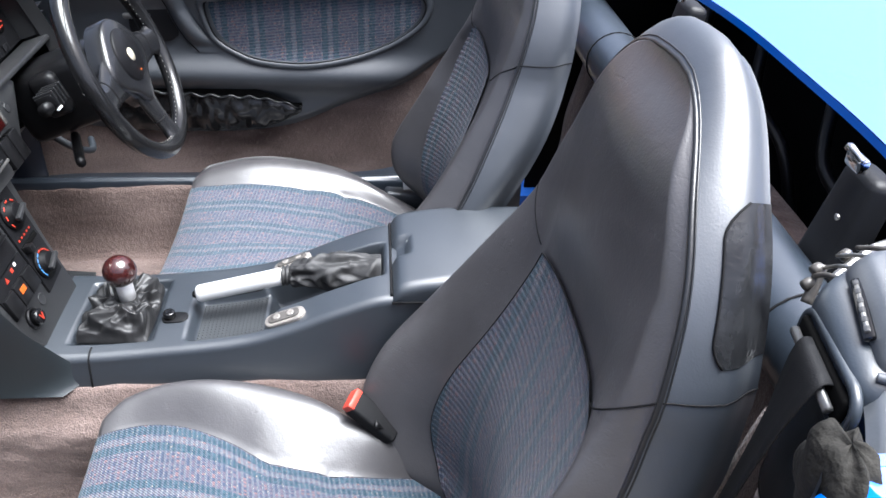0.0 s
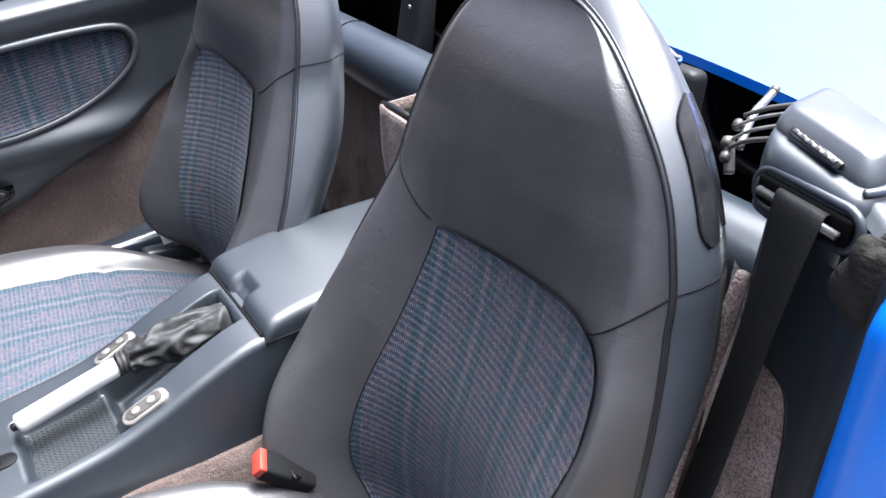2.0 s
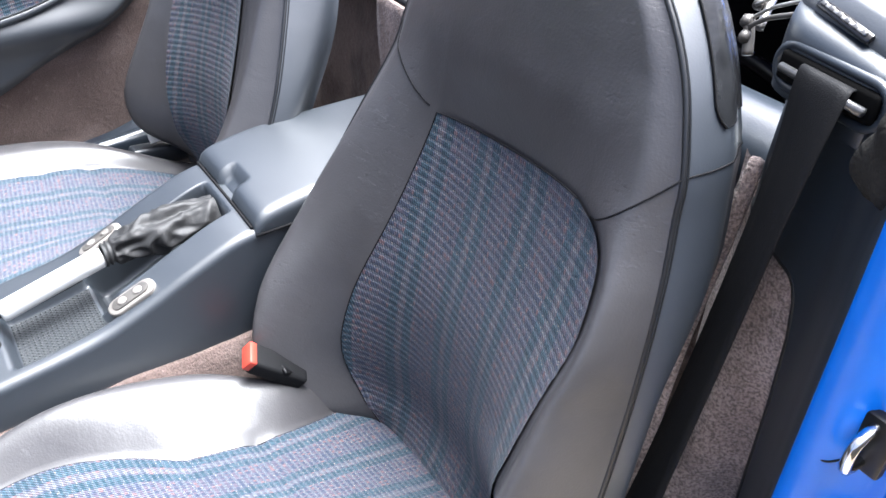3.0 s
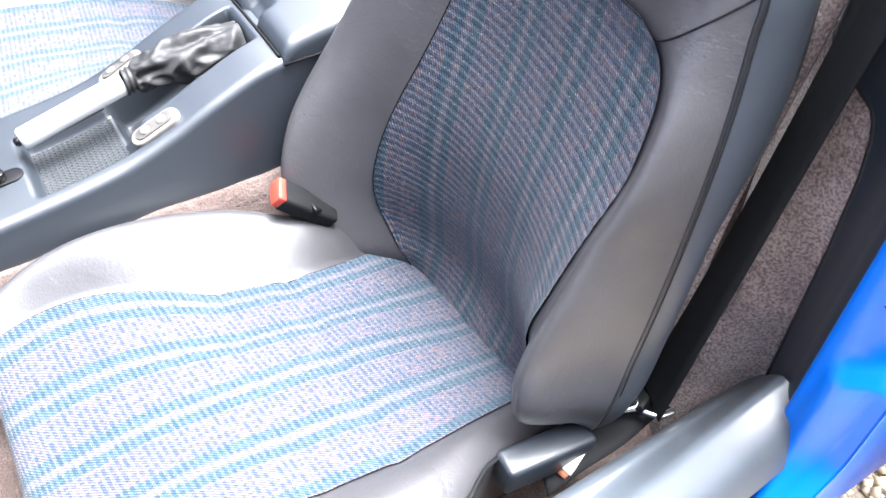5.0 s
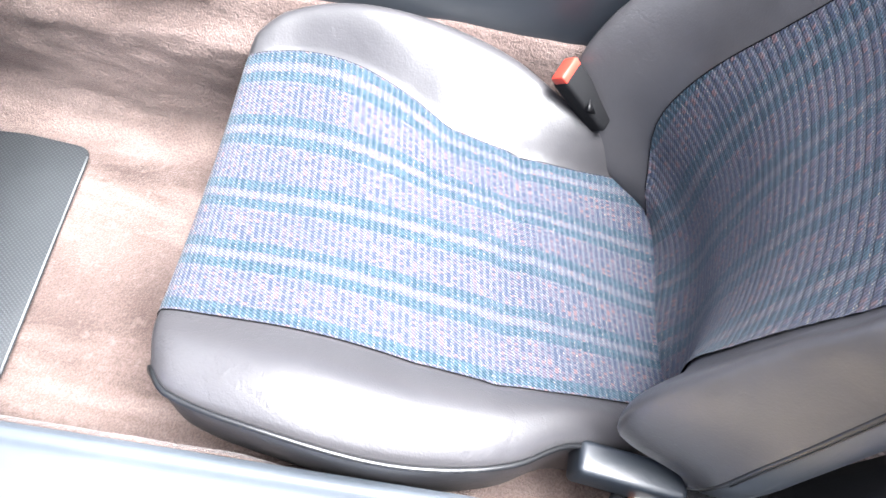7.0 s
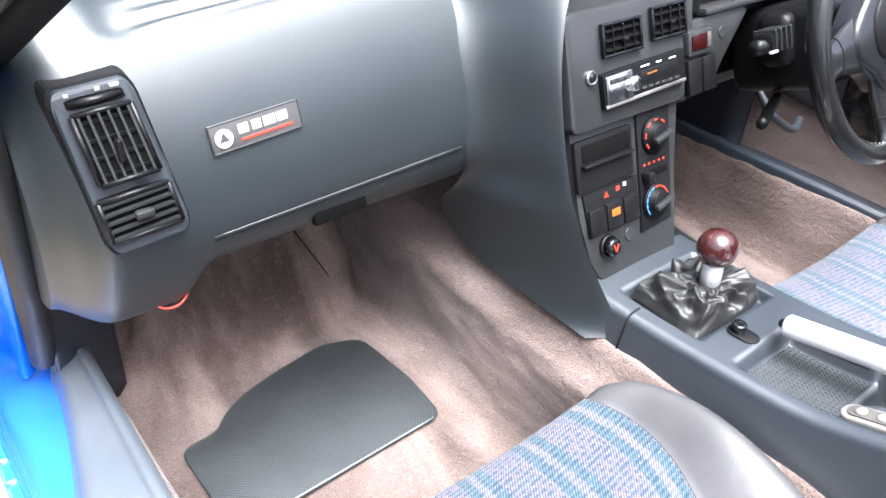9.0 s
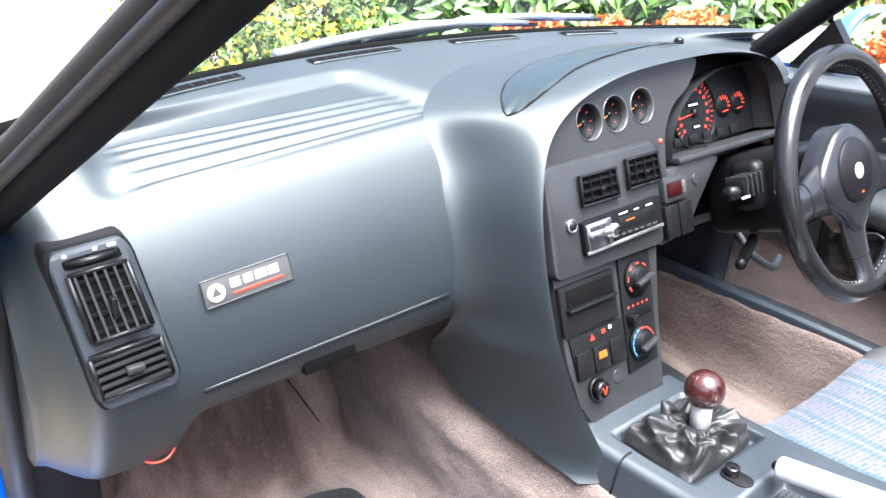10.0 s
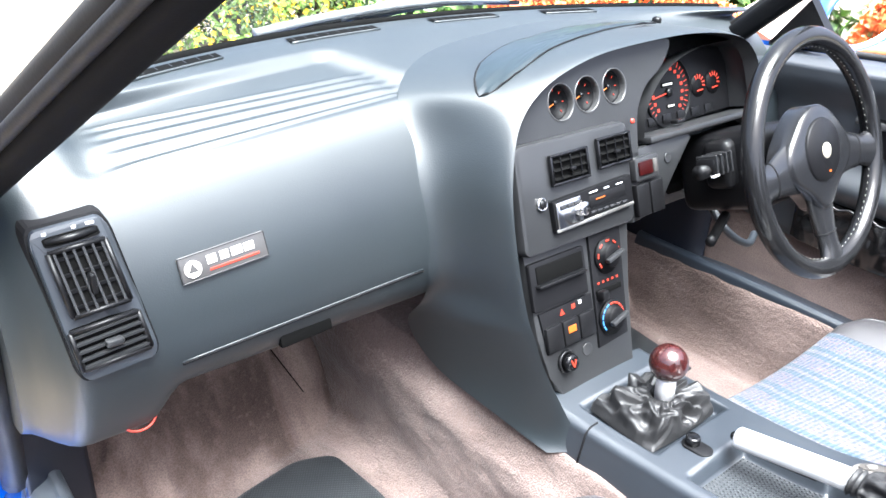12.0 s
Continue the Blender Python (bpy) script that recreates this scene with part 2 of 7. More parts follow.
M = dict(
    leather=surface("grey_leather", (0.0438, 0.0422, 0.0448), 0.38, spec=0.75, var=0.2, vscale=6, grain=420, bump=0.25, dist=0.0008, wrinkle=0.1, crease=0.3),
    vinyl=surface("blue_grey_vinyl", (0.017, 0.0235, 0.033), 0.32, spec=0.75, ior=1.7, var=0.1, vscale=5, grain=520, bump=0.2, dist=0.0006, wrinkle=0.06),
    piping=surface("piping", (0.009, 0.0095, 0.0105), 0.35, spec=0.7, grain=300),
    seam=surface("seam_thread", (0.006, 0.006, 0.0068), 0.8, spec=0.15),
    seat_vinyl=surface("seat_side_vinyl", (0.017, 0.0225, 0.031), 0.46, spec=0.8, ior=1.8, var=0.1, vscale=5, grain=520, bump=0.2, dist=0.0006, wrinkle=0.06),
    trim=surface("pillar_trim_plastic", (0.016, 0.022, 0.03), 0.4, spec=0.65, ior=1.6, var=0.12, vscale=6, grain=600, bump=0.15, dist=0.0005),
    dash=surface("dash_vinyl", (0.0068, 0.0112, 0.0138), 0.46, spec=0.66, ior=1.65, var=0.1, vscale=4, grain=620, bump=0.3, dist=0.0006),
    dash_gloss=surface("smooth_dash_vinyl", (0.0105, 0.0165, 0.019), 0.3, spec=0.5, ior=1.6, var=0.08, vscale=5, grain=700, bump=0.05, dist=0.0004),
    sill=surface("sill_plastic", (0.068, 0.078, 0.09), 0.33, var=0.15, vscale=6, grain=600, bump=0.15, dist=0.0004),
    console=surface("console_plastic", (0.011, 0.0155, 0.0215), 0.45, spec=0.7, ior=1.7, var=0.1, vscale=5, grain=700, bump=0.25, dist=0.0005),
    plate=surface("dark_plastic", (0.018, 0.0185, 0.0195), 0.36, spec=0.5, var=0.1, vscale=12, grain=800, bump=0.15, dist=0.0004),
    black=surface("black_plastic", (0.005, 0.005, 0.0055), 0.36, spec=0.25, var=0.2, grain=500, bump=0.1, dist=0.0004),
    gloss=surface("gloss_black", (0.004, 0.004, 0.0045), 0.14, var=0.2, grain=200, bump=0.02, rvar=0.05),
    rubber=surface("black_rubber", (0.006, 0.0062, 0.0068), 0.6, var=0.3, vscale=20, grain=300, bump=0.3),
    gaiter=surface("black_gaiter_leather", (0.012, 0.012, 0.0125), 0.5, spec=0.5, var=0.25, vscale=14, grain=380, bump=0.35, dist=0.0008),
    gaiter_dull=surface("dull_gaiter_leather", (0.018, 0.018, 0.0185), 0.58, spec=0.4, var=0.25, vscale=14, grain=380, bump=0.4, dist=0.0008),
    carpet=carpet_pile("brown_carpet", (0.056, 0.038, 0.033), (0.25, 0.19, 0.17)),
    # coarser pile, its colour raised to stand in for light missing beside the pillar
    tufted=carpet_pile("coarse_brightened_side_carpet", (0.19, 0.15, 0.136), (0.4, 0.325, 0.3), 340, 0.5),
    mat=dotted_rubber("mat_rubber"),
    # body blue, paled in its colour towards the white sky on the deck
    blue=surface("sky_paled_blue_paint", (0.035, 0.16, 0.65), 0.2, var=0.05, vscale=3, grain=1200, bump=0.02, coat=1.0, spec=0.8, rvar=0.04),
    # the same body blue for shaded jambs and cover lip, without the paling
    jamb=surface("shaded_blue_paint", (0.007, 0.155, 0.7), 0.34, var=0.06, vscale=4, grain=900, bump=0.03, spec=0.3),
    alu=surface("brushed_aluminium", (0.78, 0.78, 0.78), 0.36, metal=0.6, var=0.05, grain=300, bump=0.05),
    chrome=surface("chrome", (0.75, 0.74, 0.72), 0.15, metal=1, var=0.1, grain=200, bump=0.03),
    steel=surface("worn_steel", (0.35, 0.34, 0.32), 0.4, metal=0.9, var=0.4, vscale=40, grain=300),
    wood=surface("red_wood_knob", (0.028, 0.006, 0.0055), 0.2, var=0.4, vscale=30, grain=90, bump=0.05, coat=0.8, stretch=(1, 1, 5)),
    white=surface("white_plastic", (0.75, 0.74, 0.72), 0.5, var=0.08),
    red=surface("red_plastic", (0.42, 0.045, 0.028), 0.4, var=0.1),
    belt=surface("black_webbing", (0.005, 0.0052, 0.006), 0.7, spec=0.2, var=0.15, vscale=30, grain=900, bump=0.5, stretch=(1, 1, 0.2)),
    patch=surface("scuffed_black_patch", (0.004, 0.004, 0.0048), 0.22, var=0.5, vscale=45, grain=260, bump=0.4, second=(0.02, 0.021, 0.023), stretch=(1, 1, 0.4)),
    foam=surface("grubby_foam", (0.005, 0.005, 0.005), 0.85, spec=0.2, var=0.4, vscale=25, grain=200, bump=0.6, dist=0.004),
    torn=surface("torn_grey_foam", (0.017, 0.016, 0.014), 0.85, spec=0.2, var=0.5, vscale=30, grain=200, bump=0.6, dist=0.003),
    cloth=tweed("striped_tweed"),
    screen=pane("screen_glass"),
    gravel=surface("gravel_ground", (0.2, 0.165, 0.12), 0.9, var=0.4, vscale=60, grain=90, bump=1.0, dist=0.01, second=(0.36, 0.3, 0.23)),
    pebble=surface("pebble", (0.46, 0.36, 0.23), 0.75, var=0.2, vscale=30, grain=150, island=0.5, second=(0.62, 0.54, 0.42)),
    # printed marks and needles, brightened by added emission
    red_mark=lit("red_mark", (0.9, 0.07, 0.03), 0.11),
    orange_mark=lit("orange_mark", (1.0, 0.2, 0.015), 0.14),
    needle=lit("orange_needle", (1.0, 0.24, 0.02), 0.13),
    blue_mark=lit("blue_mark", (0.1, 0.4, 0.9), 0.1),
    chrome_dark=surface("dark_chrome", (0.11, 0.11, 0.11), 0.3, metal=0.6, var=0.1),
    plate_dark=surface("dark_plate", (0.006, 0.006, 0.0068), 0.45, spec=0.15, var=0.15, grain=700),
    well_black=surface("well_black", (0.006, 0.0065, 0.008), 0.5, spec=0.25),
    # near-black, mostly painting the deep shade inside slots, mouths and the hood well
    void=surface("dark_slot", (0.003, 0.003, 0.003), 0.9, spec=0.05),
    dark_red=surface("dark_red_window", (0.016, 0.0015, 0.0015), 0.3, spec=0.2, var=0.1),
    grey_mark=surface("grey_mark", (0.4, 0.4, 0.38), 0.5),
    badge_grey=surface("grey_enamel", (0.045, 0.043, 0.043), 0.3, var=0.1),
    wheel_leather=surface("worn_black_leather", (0.008, 0.0081, 0.0086), 0.19, spec=0.45, var=0.3, vscale=18, grain=400, bump=0.12, dist=0.0006, rvar=0.05),
    vinyl_black=surface("soft_black_vinyl", (0.009, 0.0092, 0.01), 0.23, spec=0.65, var=0.15, vscale=12, grain=600, bump=0.15, dist=0.0005),
    vinyl_door=surface("door_vinyl", (0.0145, 0.0185, 0.024), 0.48, spec=0.7, ior=1.7, var=0.1, vscale=5, grain=600, bump=0.2, dist=0.0005),
    kick=surface("kick_plastic", (0.01, 0.013, 0.022), 0.45, var=0.15),
    frame_dark=surface("dark_frame", (0.02, 0.02, 0.022), 0.4),
    seal_grey=surface("weathered_seal", (0.016, 0.0155, 0.015), 0.5, spec=0.3, var=0.3, vscale=12, grain=300),
    wiper_grey=surface("worn_wiper_grey", (0.12, 0.125, 0.13), 0.45, var=0.3, vscale=30),
    pillar_grey=surface("pillar_trim_grey", (0.004, 0.0042, 0.005), 0.7, spec=0.1, var=0.2, vscale=14, grain=500),
    pale_emblem=surface("pale_emblem", (0.72, 0.66, 0.5), 0.3, metal=0.3),
    pale_grey=surface("pale_grey_plastic", (0.5, 0.48, 0.45), 0.5, var=0.15, vscale=30),
    dial_face=surface("dial_face", (0.004, 0.004, 0.0045), 0.5, spec=0.1),
    silver=surface("silver_plastic", (0.05, 0.05, 0.052), 0.25, metal=0.5, var=0.1),
    thread=surface("pale_thread", (0.16, 0.155, 0.14), 0.8),
    cap_grey=surface("cap_grey_plastic", (0.06, 0.066, 0.075), 0.36, spec=0.8, var=0.12, vscale=12, grain=500, bump=0.1),
    orange_flag=surface("orange_flag", (0.85, 0.16, 0.04), 0.5),
    rust=surface("rusty_brown", (0.2, 0.07, 0.035), 0.8, var=0.4, vscale=80),
    mirror=surface("mirror_glass", (0.92, 0.93, 0.93), 0.02, metal=1.0, var=0.0, bump=0.0, rvar=0.0),
    white_mark=surface("white_mark", (0.85, 0.85, 0.85), 0.4),
)


# ---- shapes ----
def lerp(a, b, k):
    return a + (b - a) * k


def smooth(a, b, v):
    k = min(1.0, max(0.0, (v - a) / (b - a)))
    return k * k * (3 - 2 * k)


def table(v, rows):
    """The value at v of a smooth curve through rows of (place, value)."""
    if v <= rows[0][0]:
        return rows[0][1]
    for n in range(len(rows) - 1):
        (a, p), (b, q) = rows[n], rows[n + 1]
        if v <= b:
            before = rows[max(0, n - 1)]
            after = rows[min(len(rows) - 1, n + 2)]
            m0 = (q - before[1]) / (b - before[0]) * (b - a)
            m1 = (after[1] - p) / (after[0] - a) * (b - a)
            k = (v - a) / (b - a)
            return (2 * k**3 - 3 * k**2 + 1) * p + (k**3 - 2 * k**2 + k) * m0 + (3 * k**2 - 2 * k**3) * q + (k**3 - k**2) * m1
    return rows[-1][1]


def spline(points, count, closed=False):
    """Points along a smooth curve through the given ones."""
    pts = [Vector(p) for p in points]
    n = len(pts)
    spans = n if closed else n - 1
    out = []
    for i in range(count if closed else count):
        f = i / count * spans if closed else i / (count - 1) * spans
        j = min(int(f), spans - 1)
        k = f - j
        if closed:
            p = [pts[(j + d) % n] for d in (-1, 0, 1, 2)]
        else:
            p = [pts[max(0, min(n - 1, j + d))] for d in (-1, 0, 1, 2)]
        out.append(0.5 * (2 * p[1] + (p[2] - p[0]) * k + (2 * p[0] - 5 * p[1] + 4 * p[2] - p[3]) * k * k + (3 * p[1] - p[0] - 3 * p[2] + p[3]) * k**3))
    return out


def mesh_of(verts, faces, uvs=None, is_smooth=True):
    me = bpy.data.meshes.new("mesh")
    me.from_pydata([tuple(v) for v in verts], [], faces)
    if uvs:
        layer = me.uv_layers.new(name="UVMap")
        for loop in me.loops:
            layer.data[loop.index].uv = uvs[loop.vertex_index]
    if is_smooth:
        me.shade_smooth()
    return me


def sheet(fn, nu, nv, closed=False, uv=None, flip=False):
    """A grid of fn(a, b) with a and b from 0 to 1."""
    verts, faces, uvs = [], [], []
    for i in range(nu + 1):
        for j in range(nv + 1):
            verts.append(fn(i / nu, j / nv))
            if uv:
                uvs.append(uv(i / nu, j / nv))
    w = nv + 1
    for i in range(nu):
        for j in range(nv):
            q = (i * w + j, (i + 1) * w + j, (i + 1) * w + j + 1, i * w + j + 1)
            faces.append(q[::-1] if flip else q)
    return mesh_of(verts, faces, uvs or None)


def tube_mesh(points, radius, sides=8, closed=False):
    """A round bar along the points; radius a number or a function of 0 to 1."""
    pts = [Vector(p) for p in points]
    n = len(pts)
    verts, faces = [], []
    side = None
    for i, p in enumerate(pts):
        way = (pts[(i + 1) % n] - pts[i - 1]) if closed else (pts[min(i + 1, n - 1)] - pts[max(i - 1, 0)])
        way.normalize()
        if side is None:
            side = way.orthogonal().normalized()
        side = (side - way * side.dot(way)).normalized()
        up = way.cross(side)
        r = radius(i / max(1, n - 1)) if callable(radius) else radius
        for k in range(sides):
            a = 2 * math.pi * k / sides
            verts.append(p + (side * math.cos(a) + up * math.sin(a)) * r)
    rings = n if closed else n - 1
    for i in range(rings):
        for k in range(sides):
            a, b = i * sides, ((i + 1) % n) * sides
            faces.append((a + k, a + (k + 1) % sides, b + (k + 1) % sides, b + k))
    if not closed:
        faces.append(tuple(range(sides))[::-1])
        faces.append(tuple((n - 1) * sides + k for k in range(sides)))
    return mesh_of(verts, faces)


def lathe_mesh(profile, sides=24):
    """Rows of (radius, height) turned about z."""
    verts, faces = [], []
    for r, z in profile:
        for k in range(sides):
            a = 2 * math.pi * k / sides
            verts.append((r * math.cos(a), r * math.sin(a), z))
    for i in range(len(profile) - 1):
        for k in range(sides):
            a, b = i * sides, (i + 1) * sides
            faces.append((a + k, a + (k + 1) % sides, b + (k + 1) % sides, b + k))
    faces.append(tuple(range(sides))[::-1])
    faces.append(tuple((len(profile) - 1) * sides + k for k in range(sides)))
    return mesh_of(verts, faces)


def block_mesh(sx, sy, sz, bevel=0.003, segments=2, taper=1.0):
    """A box with rounded edges, centred, its top drawn in by taper."""
    bm = bmesh.new()
    bmesh.ops.create_cube(bm, size=1)
    for v in bm.verts:
        k = taper if v.co.z > 0 else 1
        v.co = Vector((v.co.x * sx * k, v.co.y * sy * k, v.co.z * sz))
    bmesh.ops.bevel(bm, geom=bm.edges[:], offset=bevel, segments=segments, affect="EDGES", profile=0.5)
    return done(bm)


def prism_mesh(outline, depth, bevel=0.002, segments=2):
    """An outline of (x, y) raised along z from 0 to depth, its upper edge rounded."""
    bm = bmesh.new()
    low = [bm.verts.new((x, y, 0)) for x, y in outline]
    base = bm.faces.new(low)
    top = bmesh.ops.extrude_face_region(bm, geom=[base])
    raised = [g for g in top["geom"] if isinstance(g, bmesh.types.BMVert)]
    for v in raised:
        v.co.z = depth
    bm.normal_update()
    rim = [e for e in bm.edges if abs(e.verts[0].co.z - depth) < 1e-6 and abs(e.verts[1].co.z - depth) < 1e-6]
    if bevel:
        bmesh.ops.bevel(bm, geom=rim, offset=bevel, segments=segments, affect="EDGES", profile=0.5)
    bmesh.ops.recalc_face_normals(bm, faces=bm.faces)
    return done(bm, angle=40)


def done(bm, angle=35):
    me = bpy.data.meshes.new("mesh")
    bmesh.ops.recalc_face_normals(bm, faces=bm.faces)
    bm.to_mesh(me)
    bm.free()
    me.shade_smooth()
    me.set_sharp_from_angle(angle=radians(angle))
    return me


def rounded(w, h, r, steps=5):
    """The outline of a rounded rectangle round the origin."""
    out = []
    for cx, cy, a0 in ((w / 2 - r, h / 2 - r, 0), (-w / 2 + r, h / 2 - r, 90), (-w / 2 + r, -h / 2 + r, 180), (w / 2 - r, -h / 2 + r, 270)):
        for k in range(steps + 1):
            a = radians(a0 + 90 * k / steps)
            out.append((cx + r * math.cos(a), cy + r * math.sin(a)))
    return out


def moved(me, m):
    me.transform(m)
    return me


def thing(name, at, label, category, group="", kind=""):
    ob = new(name)
    ob.empty_display_size = 0.05
    ob.location = at
    return tagged(ob, label, category, group, kind)


def part(name, me, material, parent=None, label="", solid=0.0, kind="", m=None):
    """One mesh, in world places, under its thing or part."""
    if isinstance(me, bmesh.types.BMesh):
        me = done(me)
    me.name = name
    if not me.materials:
        me.materials.append(M[material] if isinstance(material, str) else material)
    ob = new(name, me)
    if m is not None:
        ob.matrix_basis = m
    if parent is not None:
        ob.parent = parent
        if parent.data is None:
            ob.matrix_parent_inverse = Matrix.Translation(parent.location).inverted()
        elif parent.matrix_basis != Matrix():
            ob.matrix_parent_inverse = parent.matrix_basis.inverted()
    if label:
        ob["label"] = label
    if kind:
        ob["kind"] = kind
    if solid:
        mod = ob.modifiers.new("thickness", "SOLIDIFY")
        mod.thickness, mod.offset = solid, 0
    return ob


def facing(at, normal, up=(0, 0, 1)):
    """A pose whose z looks along normal and whose y lies along up."""
    z = Vector(normal).normalized()
    x = Vector(up).cross(z).normalized()
    y = z.cross(x)
    m = Matrix((x, y, z)).transposed().to_4x4()
    m.translation = at
    return m


def words(text, size, m, material, depth=0.0004):
    """Lettering as a mesh, centred at the pose m."""
    cu = bpy.data.curves.new("words", "FONT")
    cu.body, cu.size, cu.extrude, cu.align_x, cu.align_y = text, size, depth, "CENTER", "CENTER"
    ob = bpy.data.objects.new("words", cu)
    me = bpy.data.meshes.new_from_object(ob)
    bpy.data.objects.remove(ob)
    me.transform(m)
    me.materials.clear()
    me.materials.append(M[material])
    return me

# ---- car floor, sills and body ----
FLOOR = [(0.0, 0.5), (0.1, 0.497), (0.12, 0.488), (0.132, 0.455), (0.147, 0.425), (0.146, 0.37), (0.142, 0.305), (0.15, 0.265), (0.172, 0.243), (0.21, 0.236), (0.3, 0.235),
         (0.45, 0.235), (0.56, 0.237), (0.588, 0.245), (0.6, 0.272), (0.607, 0.34), (0.614, 0.392), (0.622, 0.409), (0.634, 0.412)]
floor_line = spline([(x, 0, z) for x, z in FLOOR], 110)


def toe_y(x):
    """Where the toe board rises from the floor: farther forward beside the tunnel."""
    return 1.14 - 0.205 * (abs(x) - 0.12)


def floor_at(a, b):
    q = 2 * a - 1
    p = floor_line[round(abs(q) * 109)]
    x, y = p.x * (1 if q > 0 else -1), lerp(-0.42, 1.5, b)
    lump = 0.004 * noise.noise((x * 9, y * 9, 0)) + 0.0035 * noise.noise((x * 24, y * 24, 3))
    # the carpet over the tunnel lies in soft rolls
    roll = (0.005 * noise.noise((p.z * 22, y * 7, 5)) + 0.003 * noise.noise((p.z * 50, y * 22, 8))) * smooth(0.12, 0.14, p.x) * smooth(0.19, 0.16, p.x)
    x -= roll * (1 if q > 0 else -1)
    z = p.z + lump - 0.075 * smooth(0.595, 0.612, p.x) * smooth(0.52, 0.36, y)
    rise = max(0.0, y - toe_y(x))
    z = max(z, 0.237 + 1.6 * rise * rise / (rise + 0.006) + lump + 0.006 * noise.noise((x * 7, y * 7, 4)))
    z = max(z, 0.235 + 1.7 * max(0, -0.1 - y))
    return x, y, min(z, 0.72)


def soft_corners(points, r, steps=6):
    """A closed outline with its corners rounded."""
    out = []
    n = len(points)
    for k in range(n):
        a, p, b = (Vector(points[(k + d) % n]) for d in (-1, 0, 1))
        u, w = p + (a - p).normalized() * min(r, (a - p).length * 0.45), p + (b - p).normalized() * min(r, (b - p).length * 0.45)
        out += [tuple(u.lerp(p, f).lerp(p.lerp(w, f), f)) for f in (i / steps for i in range(steps + 1))]
    return out


floor = tagged(part("floor", sheet(floor_at, 218, 260), "carpet"), "worn brown carpet over the car floor and tunnel", "carpet", kind="structure")
part("carpet_slit", tube_mesh([(lerp(-0.244, -0.196, k), toe_y(lerp(-0.244, -0.196, k)) + (lerp(0.405, 0.3, k) - 0.237) / 1.6 + 0.004, lerp(0.405, 0.3, k)) for k in (0, 0.25, 0.5, 0.75, 1)], 0.001, 6), "void", floor)
mat_outline = soft_corners([(-0.546, 0.826), (-0.203, 0.838), (-0.196, 0.93), (-0.208, 1.05), (-0.27, 1.074), (-0.36, 1.06), (-0.425, 1.045), (-0.468, 1.022), (-0.49, 0.998), (-0.548, 0.994)], 0.02)
rub = thing("floor_mat", (-0.38, 0.92, 0.245), "dark grey rubber mat set in the passenger footwell", "floor mat")
part("mat_pad", moved(prism_mesh(mat_outline, 0.007, 0.0025), Matrix.Translation((0, 0, 0.24))), "mat", rub)
part("mat_edge", tube_mesh([(x, y, 0.2448) for x, y in mat_outline], 0.0022, 6, closed=True), "mat", rub)
part("stitching", tube_mesh([(lerp(-0.53, -0.217, k / 12), lerp(0.8262, 0.8368, k / 12), 0.2478) for k in range(13)], 0.0014, 6), "wiper_grey", rub, "pale whipped edge")
heel = thing("floor_mat", (0.36, 0.95, 0.245), "black rubber heel mat in the driver footwell", "floor mat")
part("mat_pad", moved(prism_mesh([(0.2, 0.84), (0.52, 0.84), (0.54, 1.02), (0.2, 1.04)], 0.006, 0.002), Matrix.Translation((0, 0, 0.243))), "mat", heel)


def build_sill(s, label):
    sill = thing("door_sill", (s * 0.68, 0.4, 0.4), label, "door sill", "door sills")
    prof = [(0.622, 0.30), (0.624, 0.405), (0.630, 0.424), (0.640, 0.427), (0.650, 0.421), (0.668, 0.418), (0.70, 0.414), (0.72, 0.402), (0.735, 0.37)]
    sec = spline([(s * x, 0, z) for x, z in prof], 40)

    def run(a, b):
        p = sec[round(a * 39)]
        w = max(0.0, min(1.0, (abs(p.x) - 0.624) / 0.052))
        y = lerp(lerp(-0.13, -0.06, w), 1.095, b)
        front = smooth(0.7, 1.1, y)
        x = (0.64 + (abs(p.x) - 0.64) * (1 - 0.62 * front if abs(p.x) > 0.64 else 1)) - 0.008 * front
        return s * x, y, p.z + 0.112 * w**1.3 * smooth(0.32, -0.1, y)**1.6
    # the open side is paler: sky light on the cover is put into its colour
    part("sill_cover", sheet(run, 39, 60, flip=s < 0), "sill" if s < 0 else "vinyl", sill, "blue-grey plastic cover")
    if s > 0:
        part("door_seal", tube_mesh([(s * 0.737, lerp(0.06, 1.1, k / 20), 0.385) for k in range(21)], 0.011, 8), "rubber", sill)
    return sill


build_sill(-1, "scuffed blue-grey plastic sill cover along the open doorway")
build_sill(1, "blue-grey plastic sill cover below the closed door")

body = thing("sports_car", (0, 0.2, 0.0), "bright blue painted body of an open two-seat car", "car")


def rocker(a, b):
    pts = [(-0.65, 0.366), (-0.69, 0.368), (-0.73, 0.37), (-0.745, 0.392), (-0.757, 0.395), (-0.765, 0.384), (-0.764, 0.36), (-0.752, 0.31), (-0.73, 0.24), (-0.70, 0.2)]
    p = spline([(x, 0, z) for x, z in pts], 40)[round(a * 39)]
    return p.x, lerp(-0.3, 1.2, b), p.z


part("rocker_panel", sheet(rocker, 39, 40, flip=True), "blue", body)
part("rocker_panel", sheet(lambda a, b: (-rocker(a, b)[0], rocker(a, b)[1], rocker(a, b)[2]), 39, 40), "blue", body)
for k in range(16):
    part("seal_clip", moved(block_mesh(0.012, 0.03, 0.006, 0.002, 1), pose(-0.755, 0.58 + 0.036 * k, 0.397, 0, 12, 0)), "blue", body)


def post_y(z):
    """The front of the doorway leans forward towards the sill."""
    return table(z, [(0.38, 1.10), (0.435, 1.075), (0.52, 1.03), (0.64, 0.98), (0.75, 0.945), (0.86, 0.92), (0.95, 0.9)])


